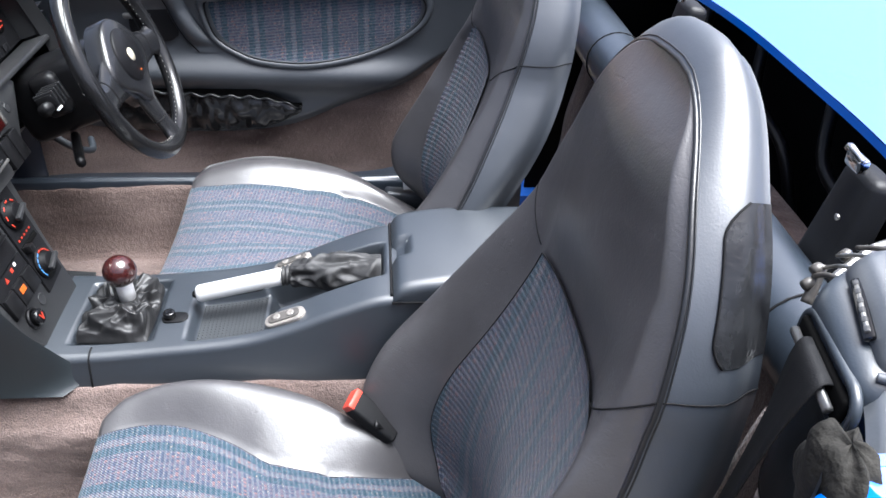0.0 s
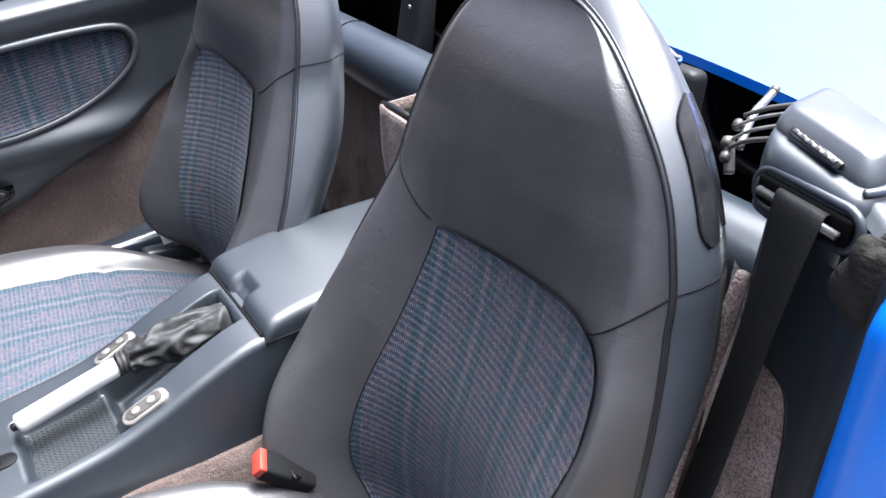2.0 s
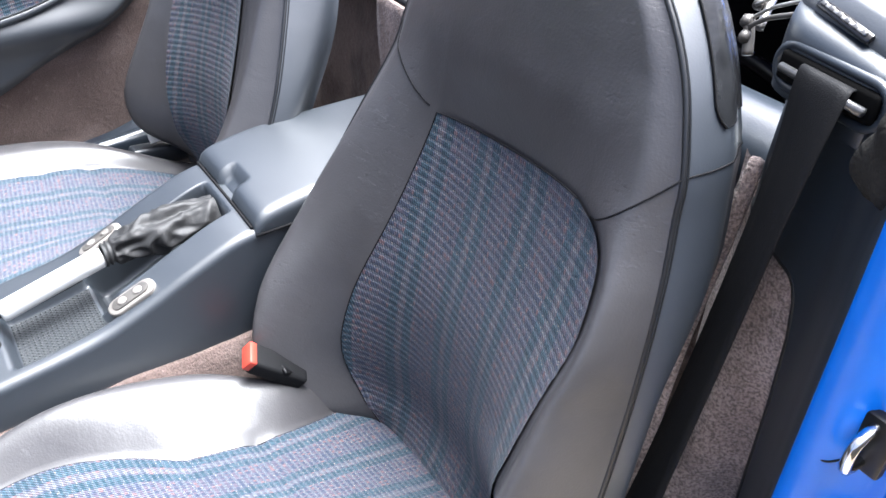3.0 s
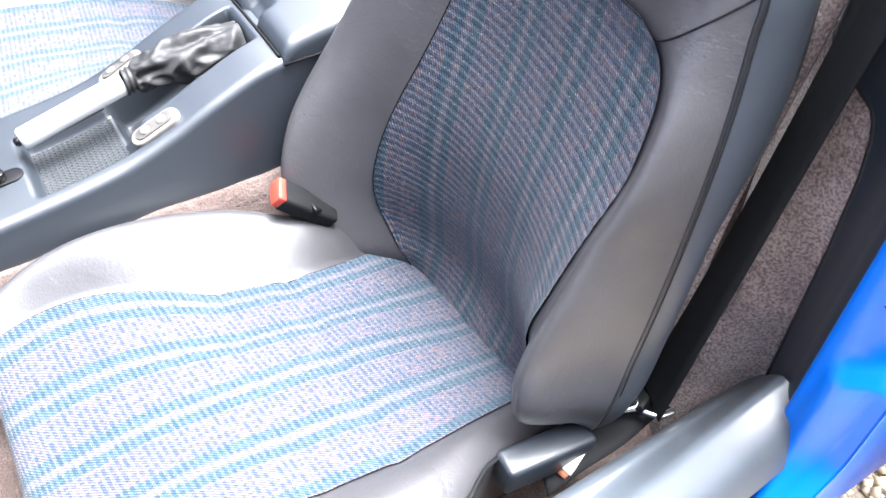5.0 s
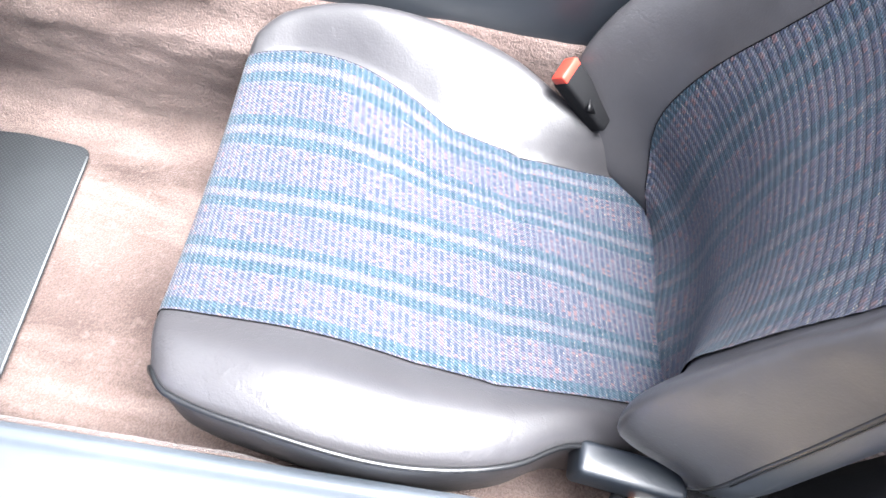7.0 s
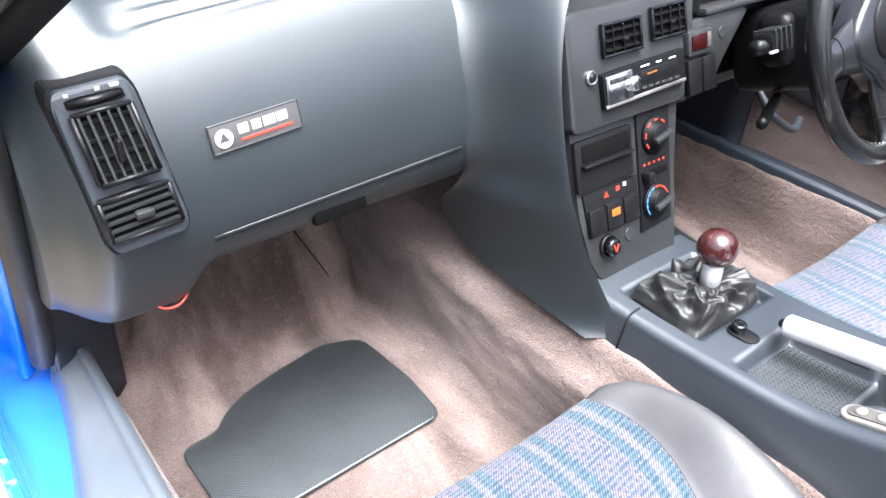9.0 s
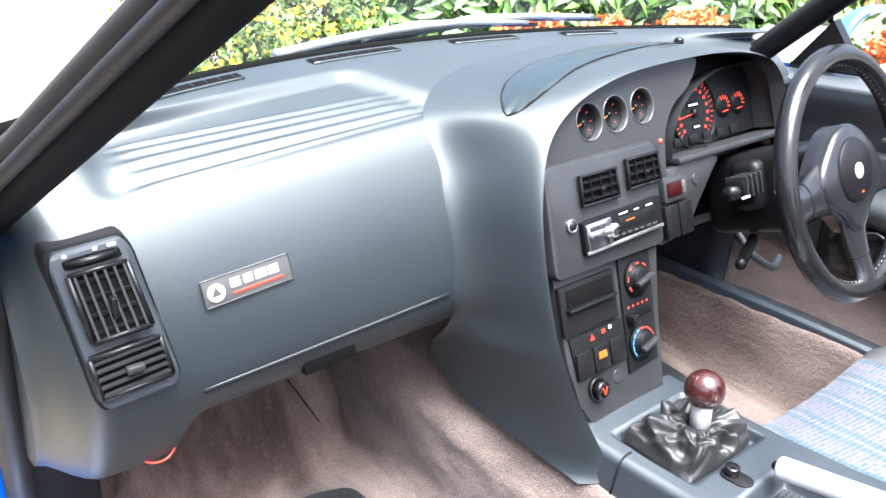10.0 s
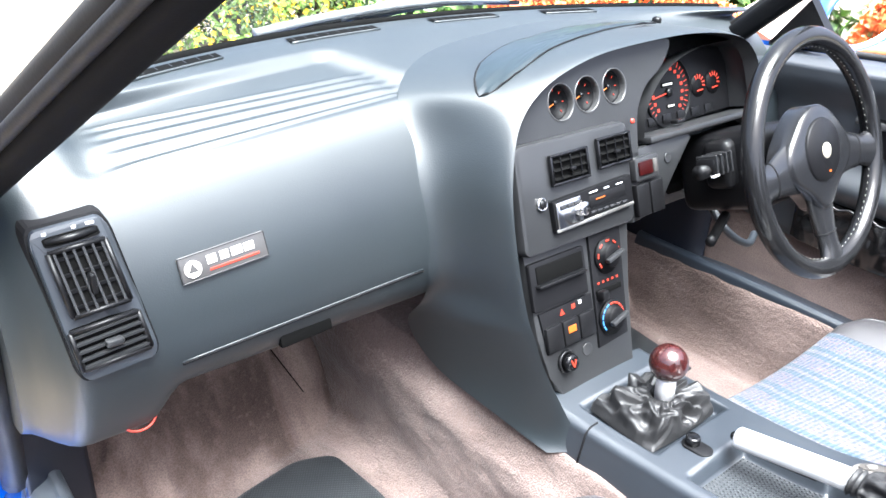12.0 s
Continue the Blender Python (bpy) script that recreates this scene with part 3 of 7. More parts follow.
def front_jamb(a, b):
    z = lerp(0.375, 0.9, b)
    line = [(-0.655, 0.035), (-0.672, 0.028), (-0.688, 0.012), (-0.697, 0.014), (-0.702, 0.04), (-0.712, 0.052), (-0.75, 0.058), (-0.79, 0.066), (-0.81, 0.1)]
    p = spline([(x, y, 0) for x, y in line], 41)[round(a * 40)]
    return p.x, post_y(z) + p.y, z


part("front_jamb", sheet(front_jamb, 40, 30), "jamb", body, "front door jamb in the shaded copy of the body blue")
part("check_strap", moved(block_mesh(0.022, 0.04, 0.05, 0.005, 2), pose(-0.735, 1.075, 0.475, 25, 0, 0)), "black", body)
part("check_bolt", moved(lathe_mesh([(0.001, 0.004), (0.007, 0.003), (0.008, 0)], 12), pose(-0.722, 1.05, 0.56, 80, 0, 0)), "steel", body)
part("hinge", moved(block_mesh(0.03, 0.05, 0.04, 0.006, 2), pose(-0.775, 1.04, 0.62)), "steel", body)


def bonnet(a, b):
    x = lerp(-0.78, 0.78, a)
    y = lerp(1.205 - 0.42 * x * x, 2.55, b)
    return x, y, 0.917 - 0.09 * (x / 0.78) ** 2 - 0.62 * b**0.9


part("bonnet", sheet(bonnet, 40, 30, flip=True), "blue", body)


def deck_edge(x):
    return -0.372 + 0.32 * max(0, abs(x) - 0.1) ** 2 + (0.9 * max(0, abs(x) - 0.5) ** 2)


def deck(a, b):
    x = lerp(-0.765, 0.80, a)
    y = lerp(deck_edge(x), -1.02, b)
    return x, y, 0.94 + 0.018 * math.sin(b * 2.6) - 0.05 * max(0, abs(x) - 0.55) ** 2 / 0.06


lid = part("tonneau_cover", sheet(deck, 60, 30, flip=True), "blue", body)
part("cover_lip", sheet(lambda a, b: (deck(a, 0)[0], deck(a, 0)[1] + 0.002 * (1 - b), deck(a, 0)[2] - 0.013 * b), 60, 4), "jamb", body)
part("boot_lid", sheet(lambda a, b: (lerp(-0.80, 0.80, a), lerp(-1.026, -1.5, b), deck(a, 1)[2] - 0.004 - 0.05 * b - 0.25 * max(0, b - 0.8)), 50, 16, flip=True), "blue", body)
part("rear_wing", sheet(lambda a, b: (-0.80 - 0.02 * math.sin(3.1 * b), lerp(-0.12, -1.5, a), lerp(0.945 - 0.05 * 1.04, 0.25, b)), 20, 12, flip=True), "blue", body)
part("rear_wing", sheet(lambda a, b: (0.80 + 0.02 * math.sin(3.1 * b), lerp(-0.12, -1.5, a), lerp(0.945 - 0.05 * 1.04, 0.25, b)), 20, 12), "blue", body)


# the jamb behind the passenger door
def jamb(a, b):
    z = lerp(0.36, 0.97, b)
    pts = [(-0.700, -0.075, 0), (-0.7, -0.05, 0), (-0.706, -0.041, 0), (-0.725, -0.046, 0), (-0.742, -0.075, 0), (-0.752, -0.088, 0), (-0.766, -0.092, 0), (-0.772, -0.11, 0), (-0.79, -0.3, 0)]
    p = spline(pts, 28)[round(a * 27)]
    out = smooth(-0.71, -0.745, p.x) if p.x > -0.745 else 1
    return max(p.x, -0.768), p.y - 0.032 * max(0.0, (z - 0.92) / 0.05) ** 2 + 0.004 * smooth(0.9, 0.4, z) + (0.03 * smooth(0.625, 0.60, z) + 0.05 * smooth(0.5, 0.4, z)) * out * (1 if p.y > -0.12 else 0), z


part("door_jamb", sheet(jamb, 27, 70), "jamb", body, "door jamb in the shaded copy of the body blue")
part("rear_wing_top", sheet(lambda a, b: (lerp(-0.69, -0.772, a), lerp(table(lerp(0.69, 0.772, a), [(0.69, -0.084), (0.7, -0.082), (0.706, -0.073), (0.725, -0.078), (0.742, -0.107), (0.752, -0.12), (0.766, -0.124), (0.775, -0.132)]), deck_edge(lerp(-0.69, -0.772, a)) - 0.004, b), 0.9695 - 0.04 * smooth(0.1, 0.8, b)), 16, 12, flip=True), "blue", body)
part("jamb_gap", tube_mesh(spline([(-0.704, -0.043, 0.684), (-0.718, -0.043, 0.692), (-0.729, -0.05, 0.69), (-0.737, -0.066, 0.694), (-0.745, -0.079, 0.703)], 20), 0.0014, 6), "seam", body)
part("striker_plate", moved(block_mesh(0.03, 0.012, 0.06, 0.003), pose(-0.748, -0.068, 0.72)), "black", body)
part("striker", tube_mesh(spline([(-0.746, -0.07, 0.70), (-0.746, -0.04, 0.705), (-0.746, -0.04, 0.735), (-0.746, -0.07, 0.74)], 14), 0.005, 8), "chrome", body)

# ---- centre console ----
console = thing("centre_console", (0, 0.3, 0.5), "blue-grey moulded plastic console on the tunnel", "console")


def console_top(y):
    return table(y, [(-0.14, 0.64), (0.1, 0.642), (0.2, 0.639), (0.27, 0.615), (0.34, 0.585), (0.40, 0.566), (0.5, 0.553), (0.62, 0.545), (0.75, 0.545)])


def console_sec(a, b):
    y = lerp(-0.14, 0.70, b)
    top = console_top(y)
    q = 2 * a - 1
    s, k = (1 if q > 0 else -1), abs(q)
    half = 0.089 + 0.004 * smooth(0.5, 0.7, y)
    if k < 0.72:
        x, z = half * k / 0.72, top - 0.0025 * (k / 0.72) ** 2
    elif k < 0.84:
        g = (k - 0.72) / 0.12 * math.pi / 2
        x, z = half + 0.013 * math.sin(g), top - 0.0025 - 0.013 * (1 - math.cos(g))
    else:
        g = (k - 0.84) / 0.16
        x, z = half + 0.013 + 0.012 * g, lerp(top - 0.0155, 0.468, g)
    x *= s
    # the well beside the handbrake and the slot behind it
    well = smooth(-0.084, -0.072, x) * (1 - smooth(0.028, 0.04, x)) * smooth(0.35, 0.385, y) * (1 - smooth(0.478, 0.492, y))
    slot = smooth(-0.044, -0.036, x) * (1 - smooth(0.036, 0.044, x)) * smooth(0.198, 0.206, y) * (1 - smooth(0.36, 0.39, y))
    boot = smooth(-0.077, -0.07, x) * (1 - smooth(0.07, 0.077, x)) * smooth(0.538, 0.545, y) * (1 - smooth(0.652, 0.659, y))
    return x, y, z - max(0.026 * well, 0.06 * slot, 0.016 * boot)


part("console_moulding", sheet(console_sec, 150, 190, flip=True), "console", console)
part("tray_liner", sheet(lambda a, b: (lerp(-0.072, 0.028, a), lerp(0.378, 0.482, b), console_top(lerp(0.378, 0.482, b)) - 0.0245), 4, 6, flip=True), "mat", console, "dimpled rubber tray liner")
bump_mesh = lathe_mesh([(0.0019, 0), (0.0014, 0.0009), (0.0004, 0.0012)], 6)
for i in range(17):
    for j in range(17):
        x, y = -0.069 + 0.0059 * i, 0.382 + 0.006 * j
        part("dimple", bump_mesh, "mat", console, m=Matrix.Translation((x, y, console_top(y) - 0.0246)))
# the lid of the armrest box, with its finger notch
def lid_shape(a, b):
    y = lerp(-0.15, 0.186, b)
    q = 2 * a - 1
    s, k = (1 if q > 0 else -1), abs(q)
    top = table(y, [(-0.15, 0.672), (0.0, 0.675), (0.1, 0.673), (0.165, 0.664), (0.182, 0.655), (0.186, 0.645)])
    if k < 0.7:
        x, z = 0.088 * k / 0.7, top - 0.003 * (k / 0.7) ** 2
    elif k < 0.9:
        g = (k - 0.7) / 0.2 * math.pi / 2
        x, z = 0.088 + 0.0155 * math.sin(g), top - 0.003 - 0.0155 * (1 - math.cos(g))
    else:
        x, z = 0.1035, lerp(top - 0.0185, 0.634, (k - 0.9) / 0.1)
    notch = smooth(0.158, 0.166, y) * (1 - smooth(0.018, 0.026, x * s if s > 0 else -x * s))
    return x * s, y, min(z, top) - 0.016 * notch


part("armrest_lid", sheet(lid_shape, 60, 60, flip=True), "console", console, "padded blue-grey lid with finger notch")
part("lid_gap", tube_mesh([(0.105 * k / 10, 0.188, console_top(0.188) + 0.001 - 0.002 * (k / 10) ** 2) for k in range(-9, 10)], 0.002, 6), "seam", console)
part("lid_gap", tube_mesh([(-0.1052, lerp(0.188, -0.14, k / 8), 0.634) for k in range(9)], 0.0018, 6), "seam", console)
part("console_joint", tube_mesh([console_sec(k / 40, (0.622 + 0.14) / 0.84) for k in range(1, 8)] , 0.0016, 6), "seam", console)


def window_switch(x):
    y = 0.342
    n = Vector((0.12 * (1 if x > 0 else -1), 0.42, 1)).normalized()
    m = facing((x, y, console_top(y) - 0.0015), n, (0, 1, 0))
    sw = thing("window_switch", (x, y, console_top(y)), "oval brown-grey window switch on the console", "switch", "window switches")
    part("bezel", moved(prism_mesh(rounded(0.026, 0.064, 0.0129, 8), 0.006, 0.0025, 3), m), "steel_grey", sw)
    inner = part("rocker", moved(prism_mesh(rounded(0.017, 0.05, 0.0084, 8), 0.002, 0.0008), m @ Matrix.Translation((0, 0, 0.006))), "steel_dark", sw)
    for d in (-0.011, 0.011):
        part("button", moved(lathe_mesh([(0.006, 0), (0.0058, 0.0014), (0.003, 0.0009), (0.001, 0.0007)], 16), m @ Matrix.Translation((0, d, 0.0078))), "steel_grey", inner)


M["steel_grey"] = surface("bronze_grey_plastic", (0.2, 0.185, 0.17), 0.38, metal=0.3, var=0.2, vscale=40)
M["steel_dark"] = surface("dark_bronze_plastic", (0.07, 0.065, 0.06), 0.4, metal=0.2, var=0.2, vscale=40)
window_switch(-0.072)
window_switch(0.068)
ms = thing("mirror_switch", (-0.028, 0.515, 0.553), "black round mirror switch on the console", "switch")
part("switch_base", moved(prism_mesh(rounded(0.024, 0.04, 0.0119, 8), 0.003, 0.001), facing((-0.028, 0.513, console_top(0.513) - 0.001), (0, 0.06, 1), (0, 1, 0))), "black", ms)
part("switch_knob", moved(lathe_mesh([(0.009, 0), (0.009, 0.008), (0.0078, 0.0098), (0.004, 0.0092), (0.001, 0.009)], 20), Matrix.Translation((-0.028, 0.521, 0.554))), "gloss", ms)

# ---- gear lever and handbrake ----
lever = thing("gear_lever", (0, 0.6, 0.545), "dark red wooden gear knob over a black leather gaiter", "gear lever")


def gaiter(a, b):
    ang = 2 * math.pi * a
    r = 1 - b
    c, d = math.cos(ang), math.sin(ang)
    sq = 1 / max(abs(c), abs(d)) ** 0.85
    rad = lerp(0.016, 0.072 * sq * 0.93, r**0.8)
    fold = noise.noise((c * 1.7 + 5, d * 1.7, b * 2.4)) * 0.014
    for s, h in ((1.5, 0.018), (2.9, 0.008)):
        # sharp ridges where the thin leather bends over
        twist = 1.1 * noise.noise((c * 1.3 + s, d * 1.3, b * 1.6))
        fold += h * (0.42 - 1.6 * (noise.noise((c * s * 0.8 + 9 + twist, d * s * 0.8 + s - twist, b * s * 0.9 + c * 0.6)) ** 2 + 0.003) ** 0.5)
    w = math.sin(math.pi * min(1, b * 1.02)) ** 0.7
    x, y = c * (rad + fold * w * 0.7), 0.6 + d * (rad * 0.8 + fold * w * 0.7) - 0.012 * b
    return x - 0.006 * b, y, 0.536 + 0.04 * b**0.8 + fold * w * 1.0 + 0.009 * w


part("gaiter", sheet(gaiter, 220, 90, flip=True), "gaiter", lever, "crumpled black leather gaiter")
knob_m = pose(-0.006, 0.584, 0.578, -4, 0, 0)
part("collar", moved(lathe_mesh([(0.0125, -0.012), (0.0125, 0.02), (0.011, 0.024)], 20), knob_m), "alu", lever, "silver collar")
part("knob", moved(lathe_mesh([(0.0245 * math.sin(math.pi * k / 16), 0.046 - 0.0245 * math.cos(math.pi * k / 16)) for k in range(1, 16)], 28), knob_m), "wood", lever, "polished dark red wood ball")

brake = thing("handbrake", (0.0, 0.35, 0.57), "handbrake with silver grip and black leather gaiter", "handbrake")
b0, b1 = Vector((0.002, 0.482, 0.574)), Vector((0.004, 0.352, 0.604))
way = (b1 - b0).normalized()
part("grip", tube_mesh([b0 + (b1 - b0) * k for k in (0, 0.02, 0.05, 0.2, 0.5, 0.8, 0.97, 1)], lambda f: 0.0135 if 0.1 < f < 0.95 else 0.0115, 20), "alu", brake, "matt silver aluminium grip")
part("button", tube_mesh([b0 - way * 0.008, b0 - way * 0.006, b0 + way * 0.002], lambda f: 0.004 if f < 0.3 else 0.0055, 12), "gloss", brake)
part("lever_stem", tube_mesh([b0 + way * 0.03 - Vector((0, 0, 0.012)), b0 + way * 0.1 - Vector((0, 0, 0.014))], 0.004, 8), "black", brake)


def sleeve(a, b):
    ang = 2 * math.pi * a
    c = b1 + Vector((0, -0.15 * b, 0.034 * b - 0.03 * b * b))
    ca, sa = math.cos(ang), math.sin(ang)
    r = lerp(0.015, 0.03, smooth(0.0, 0.5, b)) + 0.004 * noise.noise((ca * 1.8, sa * 1.8, b * 5))
    for s, h in ((0.9, 0.014), (1.8, 0.005)):
        twist = 0.9 * noise.noise((ca, sa, b * 3 + s))
        r += h * (0.3 - 1.5 * (noise.noise((ca * s + twist, sa * s + 3, b * s * 3.4 + twist)) ** 2 + 0.003) ** 0.5)
    if b < 0.1:
        r = 0.0165 + 0.002 * math.sin(b * 160)
    return c.x + r * math.cos(ang) * 0.95, c.y, c.z + r * math.sin(ang) * 0.9


part("gaiter", sheet(sleeve, 72, 90), "gaiter_dull", brake, "creased black leather sleeve")

# ---- dashboard ----
dash = thing("dashboard", (0, 0.95, 0.6), "blue-grey moulded dashboard with a deep padded top", "dashboard")
PAD = [(0.99, 0.60), (0.93, 0.600), (0.892, 0.612), (0.870, 0.632), (0.858, 0.66), (0.8535, 0.695), (0.857, 0.735), (0.8665, 0.775), (0.8805, 0.812), (0.8975, 0.844), (0.918, 0.872),
       (0.943, 0.894), (0.975, 0.908), (1.04, 0.92), (1.10, 0.929), (1.15, 0.932), (1.178, 0.929), (1.19, 0.90)]
pad_line = spline([(0, y, z) for y, z in PAD], 361)


def pad_front(z):
    """How far forward the padded face stands at a height."""
    return min((p for p in pad_line if p.y < 0.94), key=lambda p: abs(p.z - z)).y


def pad(a, b):
    x = lerp(-0.666, 0.66, a)
    p = pad_line[round(b * 360)]
    y, z = p.y, p.z
    # the glovebox ends higher than the rounded dashboard end
    z += lerp(-0.026, 0.018, smooth(-0.55, -0.508, x)) * (1 - smooth(0.6, 0.675, z))
    end = smooth(-0.602, -0.666, x)
    y += 0.06 * end**2 * (1 - smooth(0.9, 1.1, y))
    z -= 0.03 * end**2 * smooth(0.85, 0.9, z)
    y -= 0.42 * x * x * smooth(0.98, 1.16, p.y)
    skew = p.y - 0.07 * (x + 0.53)
    right = smooth(-0.1, -0.15, x + 0.5 * (p.y - 0.95))
    tray = smooth(-0.585, -0.55, x) * right * smooth(0.912, 0.94, skew) * (1 - smooth(1.05, 1.08, skew))
    rib = 0.5 + 0.5 * math.sin((skew - 0.925) / 0.0165 * 2 * math.pi)
    rib *= smooth(-0.55, -0.5, x) * smooth(-0.13, -0.17, x + 0.5 * (p.y - 0.95)) * smooth(0.921, 0.931, skew) * (1 - smooth(0.995, 1.005, skew))
    z += -0.011 * tray + 0.0032 * rib
    return x, y, z


part("dash_pad", sheet(pad, 150, 360, flip=True), "dash", dash)
part("dash_end", sheet(lambda a, b: (-0.666 - 0.003 * math.sin(math.pi * a), lerp(pad(0, b)[1], 1.1, a), lerp(pad(0, b)[2], min(pad(0, b)[2], 0.9), a)), 6, 120), "dash", dash)
# the gap of the glovebox and its latch
part("glovebox_gap", tube_mesh([(lerp(-0.515, -0.19, k / 14), pad_front(0.676 + 0.014 * k / 14) - 0.0003, 0.676 + 0.014 * k / 14) for k in range(15)], 0.0016, 6), "seam", dash)
part("glovebox_lip", tube_mesh([(lerp(-0.515, -0.19, k / 14), pad_front(0.6785 + 0.014 * k / 14) - 0.0002, 0.6785 + 0.014 * k / 14) for k in range(15)], 0.0009, 6), "dash", dash)
# a near-black block paints the shade of the latch recess
part("glovebox_latch", moved(block_mesh(0.07, 0.012, 0.02, 0.003), pose(-0.362, 0.8615, 0.6585, -12, -3, 0)), "void", dash, "dark recessed latch")

# the surround that sweeps from the console round the instruments
LIP = [(-0.092, 0.628, 0.50), (-0.108, 0.655, 0.548), (-0.118, 0.69, 0.60), (-0.123, 0.706, 0.635), (-0.127, 0.722, 0.67), (-0.131, 0.745, 0.745), (-0.126, 0.768, 0.820), (-0.102, 0.791, 0.884),
       (-0.058, 0.804, 0.920), (0.01, 0.812, 0.942), (0.1, 0.816, 0.954), (0.262, 0.817, 0.957), (0.375, 0.812, 0.943), (0.42, 0.803, 0.915), (0.432, 0.79, 0.875), (0.435, 0.77, 0.82), (0.43, 0.75, 0.76)]
SIDE = [(-0.128, 0.66, 0.49), (-0.134, 0.76, 0.495), (-0.136, 0.88, 0.50), (-0.155, 0.925, 0.56), (-0.172, 0.872, 0.632), (-0.182, 0.853, 0.69), (-0.188, 0.876, 0.80), (-0.178, 0.929, 0.882),
        (-0.14, 0.975, 0.907), (-0.06, 1.03, 0.918), (0.06, 1.062, 0.924), (0.25, 1.08, 0.927), (0.46, 1.04, 0.915), (0.54, 0.98, 0.885), (0.56, 0.93, 0.84), (0.56, 0.9, 0.78), (0.55, 0.88, 0.72)]
lip_line, side_line = spline(LIP, 121), spline(SIDE, 121)


def surround(a, b):
    p, q = lip_line[round(a * 120)], side_line[round(a * 120)]
    out = Vector((q.x - p.x, 0, q.z - p.z))
    bulge = Vector((-0.006, -0.003, 0.002)) if a < 0.35 else Vector((-0.006, -0.004, 0.012))
    early = p + (q - p) * 0.12 + bulge * 0.8
    mid = p + (q - p) * 0.42 + bulge
    q = q + Vector((0, 0.0002, 0))
    face = smooth(0.2, 0.27, a) * (1 - smooth(0.4, 0.48, a))
    mid = mid.lerp(Vector((lerp(q.x, p.x, 0.7), lerp(q.y, p.y, 0.02), lerp(q.z, p.z, 0.2))), face)
    crown_ = smooth(0.44, 0.54, a)
    mid = mid.lerp(Vector((lerp(q.x, p.x, 0.5), lerp(q.y, p.y, 0.45), q.z + 0.012)), crown_)
    k = b
    v = p * (1 - k) ** 3 + early * 3 * k * (1 - k) ** 2 + mid * 3 * k * k * (1 - k) + q * k**3
    return v


part("instrument_surround", sheet(surround, 120, 30), "dash", dash, "smooth blue-grey surround sweeping down to the console")
part("surround_lip", sheet(lambda a, b: lip_line[round(a * 120)] + Vector((0.012 * b if a < 0.6 else -0.006 * b, 0.022 * b, -0.006 * b if a > 0.35 else 0)), 120, 4), "plate", dash)

# panel frame: x across, v up the sloping face, n towards the seats
V_UP = Vector((0, 0.35, 1)).normalized()
N_OUT = Vector((0, -V_UP.z, V_UP.y))


def on_panel(x, v, n=0.0):
    return Vector((0, 0.70, 0.58)) + Vector((x, 0, 0)) + V_UP * v + N_OUT * n


def panel_pose(x, v, n=0.0, turn=0):
    return facing(on_panel(x, v, n), N_OUT, V_UP) @ pose(0, 0, 0, 0, 0, turn)


def plate(name, pts, depth, material, parent, n=0.0, bevel=0.002, label=""):
    cx, cv = sum(p[0] for p in pts) / len(pts), sum(p[1] for p in pts) / len(pts)
    return part(name, moved(prism_mesh([(x - cx, v - cv) for x, v in pts], depth, bevel), panel_pose(cx, cv, n)), material, parent, label)


panel = thing("centre_stack", (0.1, 0.75, 0.6), "dark grey instrument panel with gauges, radio and heater controls", "instrument panel")
plate("lower_plate", [(-0.112, 0.16), (-0.108, 0.05), (-0.096, -0.01), (-0.075, -0.042), (0.07, -0.042), (0.078, 0.06), (0.092, 0.16)], 0.03, "plate", panel, -0.03, 0.004)
plate("upper_plate", [(-0.13, 0.31), (-0.13, 0.15), (0.2, 0.13), (0.27, 0.26), (0.44, 0.26), (0.43, 0.39), (0.26, 0.42), (0.1, 0.41), (0.0, 0.38), (-0.07, 0.345)], 0.02, "plate", panel, -0.085, 0.003)

# ---- instruments and controls ----
def dial(x, v, r, n, name, marks, needle_at, rx=None):
    """A round gauge sunk in the panel."""
    g = part(name, moved(lathe_mesh([(r * 1.12, 0.0), (r * 1.12, 0.006), (r * 1.0, 0.008), (r * 0.97, 0.002), (0.001, 0.0015)], 32), panel_pose(x, v, n)), "dial_face", panel)
    m = panel_pose(x, v, n + 0.0026)
    for k in range(marks):
        a = radians(225 - 270 * k / (marks - 1))
        w = 0.0035 if marks < 12 else 0.005
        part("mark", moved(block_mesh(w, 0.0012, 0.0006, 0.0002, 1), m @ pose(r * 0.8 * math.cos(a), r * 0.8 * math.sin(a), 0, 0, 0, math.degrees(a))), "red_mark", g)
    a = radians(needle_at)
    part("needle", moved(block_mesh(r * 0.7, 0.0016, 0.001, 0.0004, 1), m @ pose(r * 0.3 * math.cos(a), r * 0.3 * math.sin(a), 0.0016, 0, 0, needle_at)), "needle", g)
    part("hub", moved(lathe_mesh([(r * 0.17, 0), (r * 0.15, 0.004)], 14), m), "black", g)
    return g


GAUGES = ((-0.006, 0.337), (0.045, 0.34), (0.1, 0.343))
# the plate that the gauges are sunk in, with its three round openings
bm = bmesh.new()
for loop in [spline([(-0.12, 0.235, 0), (-0.106, 0.29, 0), (-0.083, 0.325, 0), (-0.04, 0.357, 0), (0.023, 0.38, 0), (0.099, 0.391, 0), (0.18, 0.394, 0), (0.23, 0.391, 0), (0.207, 0.358, 0),
                     (0.17, 0.337, 0), (0.151, 0.316, 0), (0.14, 0.29, 0), (0.134, 0.235, 0)], 60)] + [[Vector((x + 0.0235 * math.cos(math.pi * k / 18), v + 0.0235 * math.sin(math.pi * k / 18), 0)) for k in range(36)] for x, v in GAUGES]:
    ring = [bm.verts.new(on_panel(p.x, p.y, -0.004)) for p in loop]
    for k in range(len(ring)):
        bm.edges.new((ring[k - 1], ring[k]))
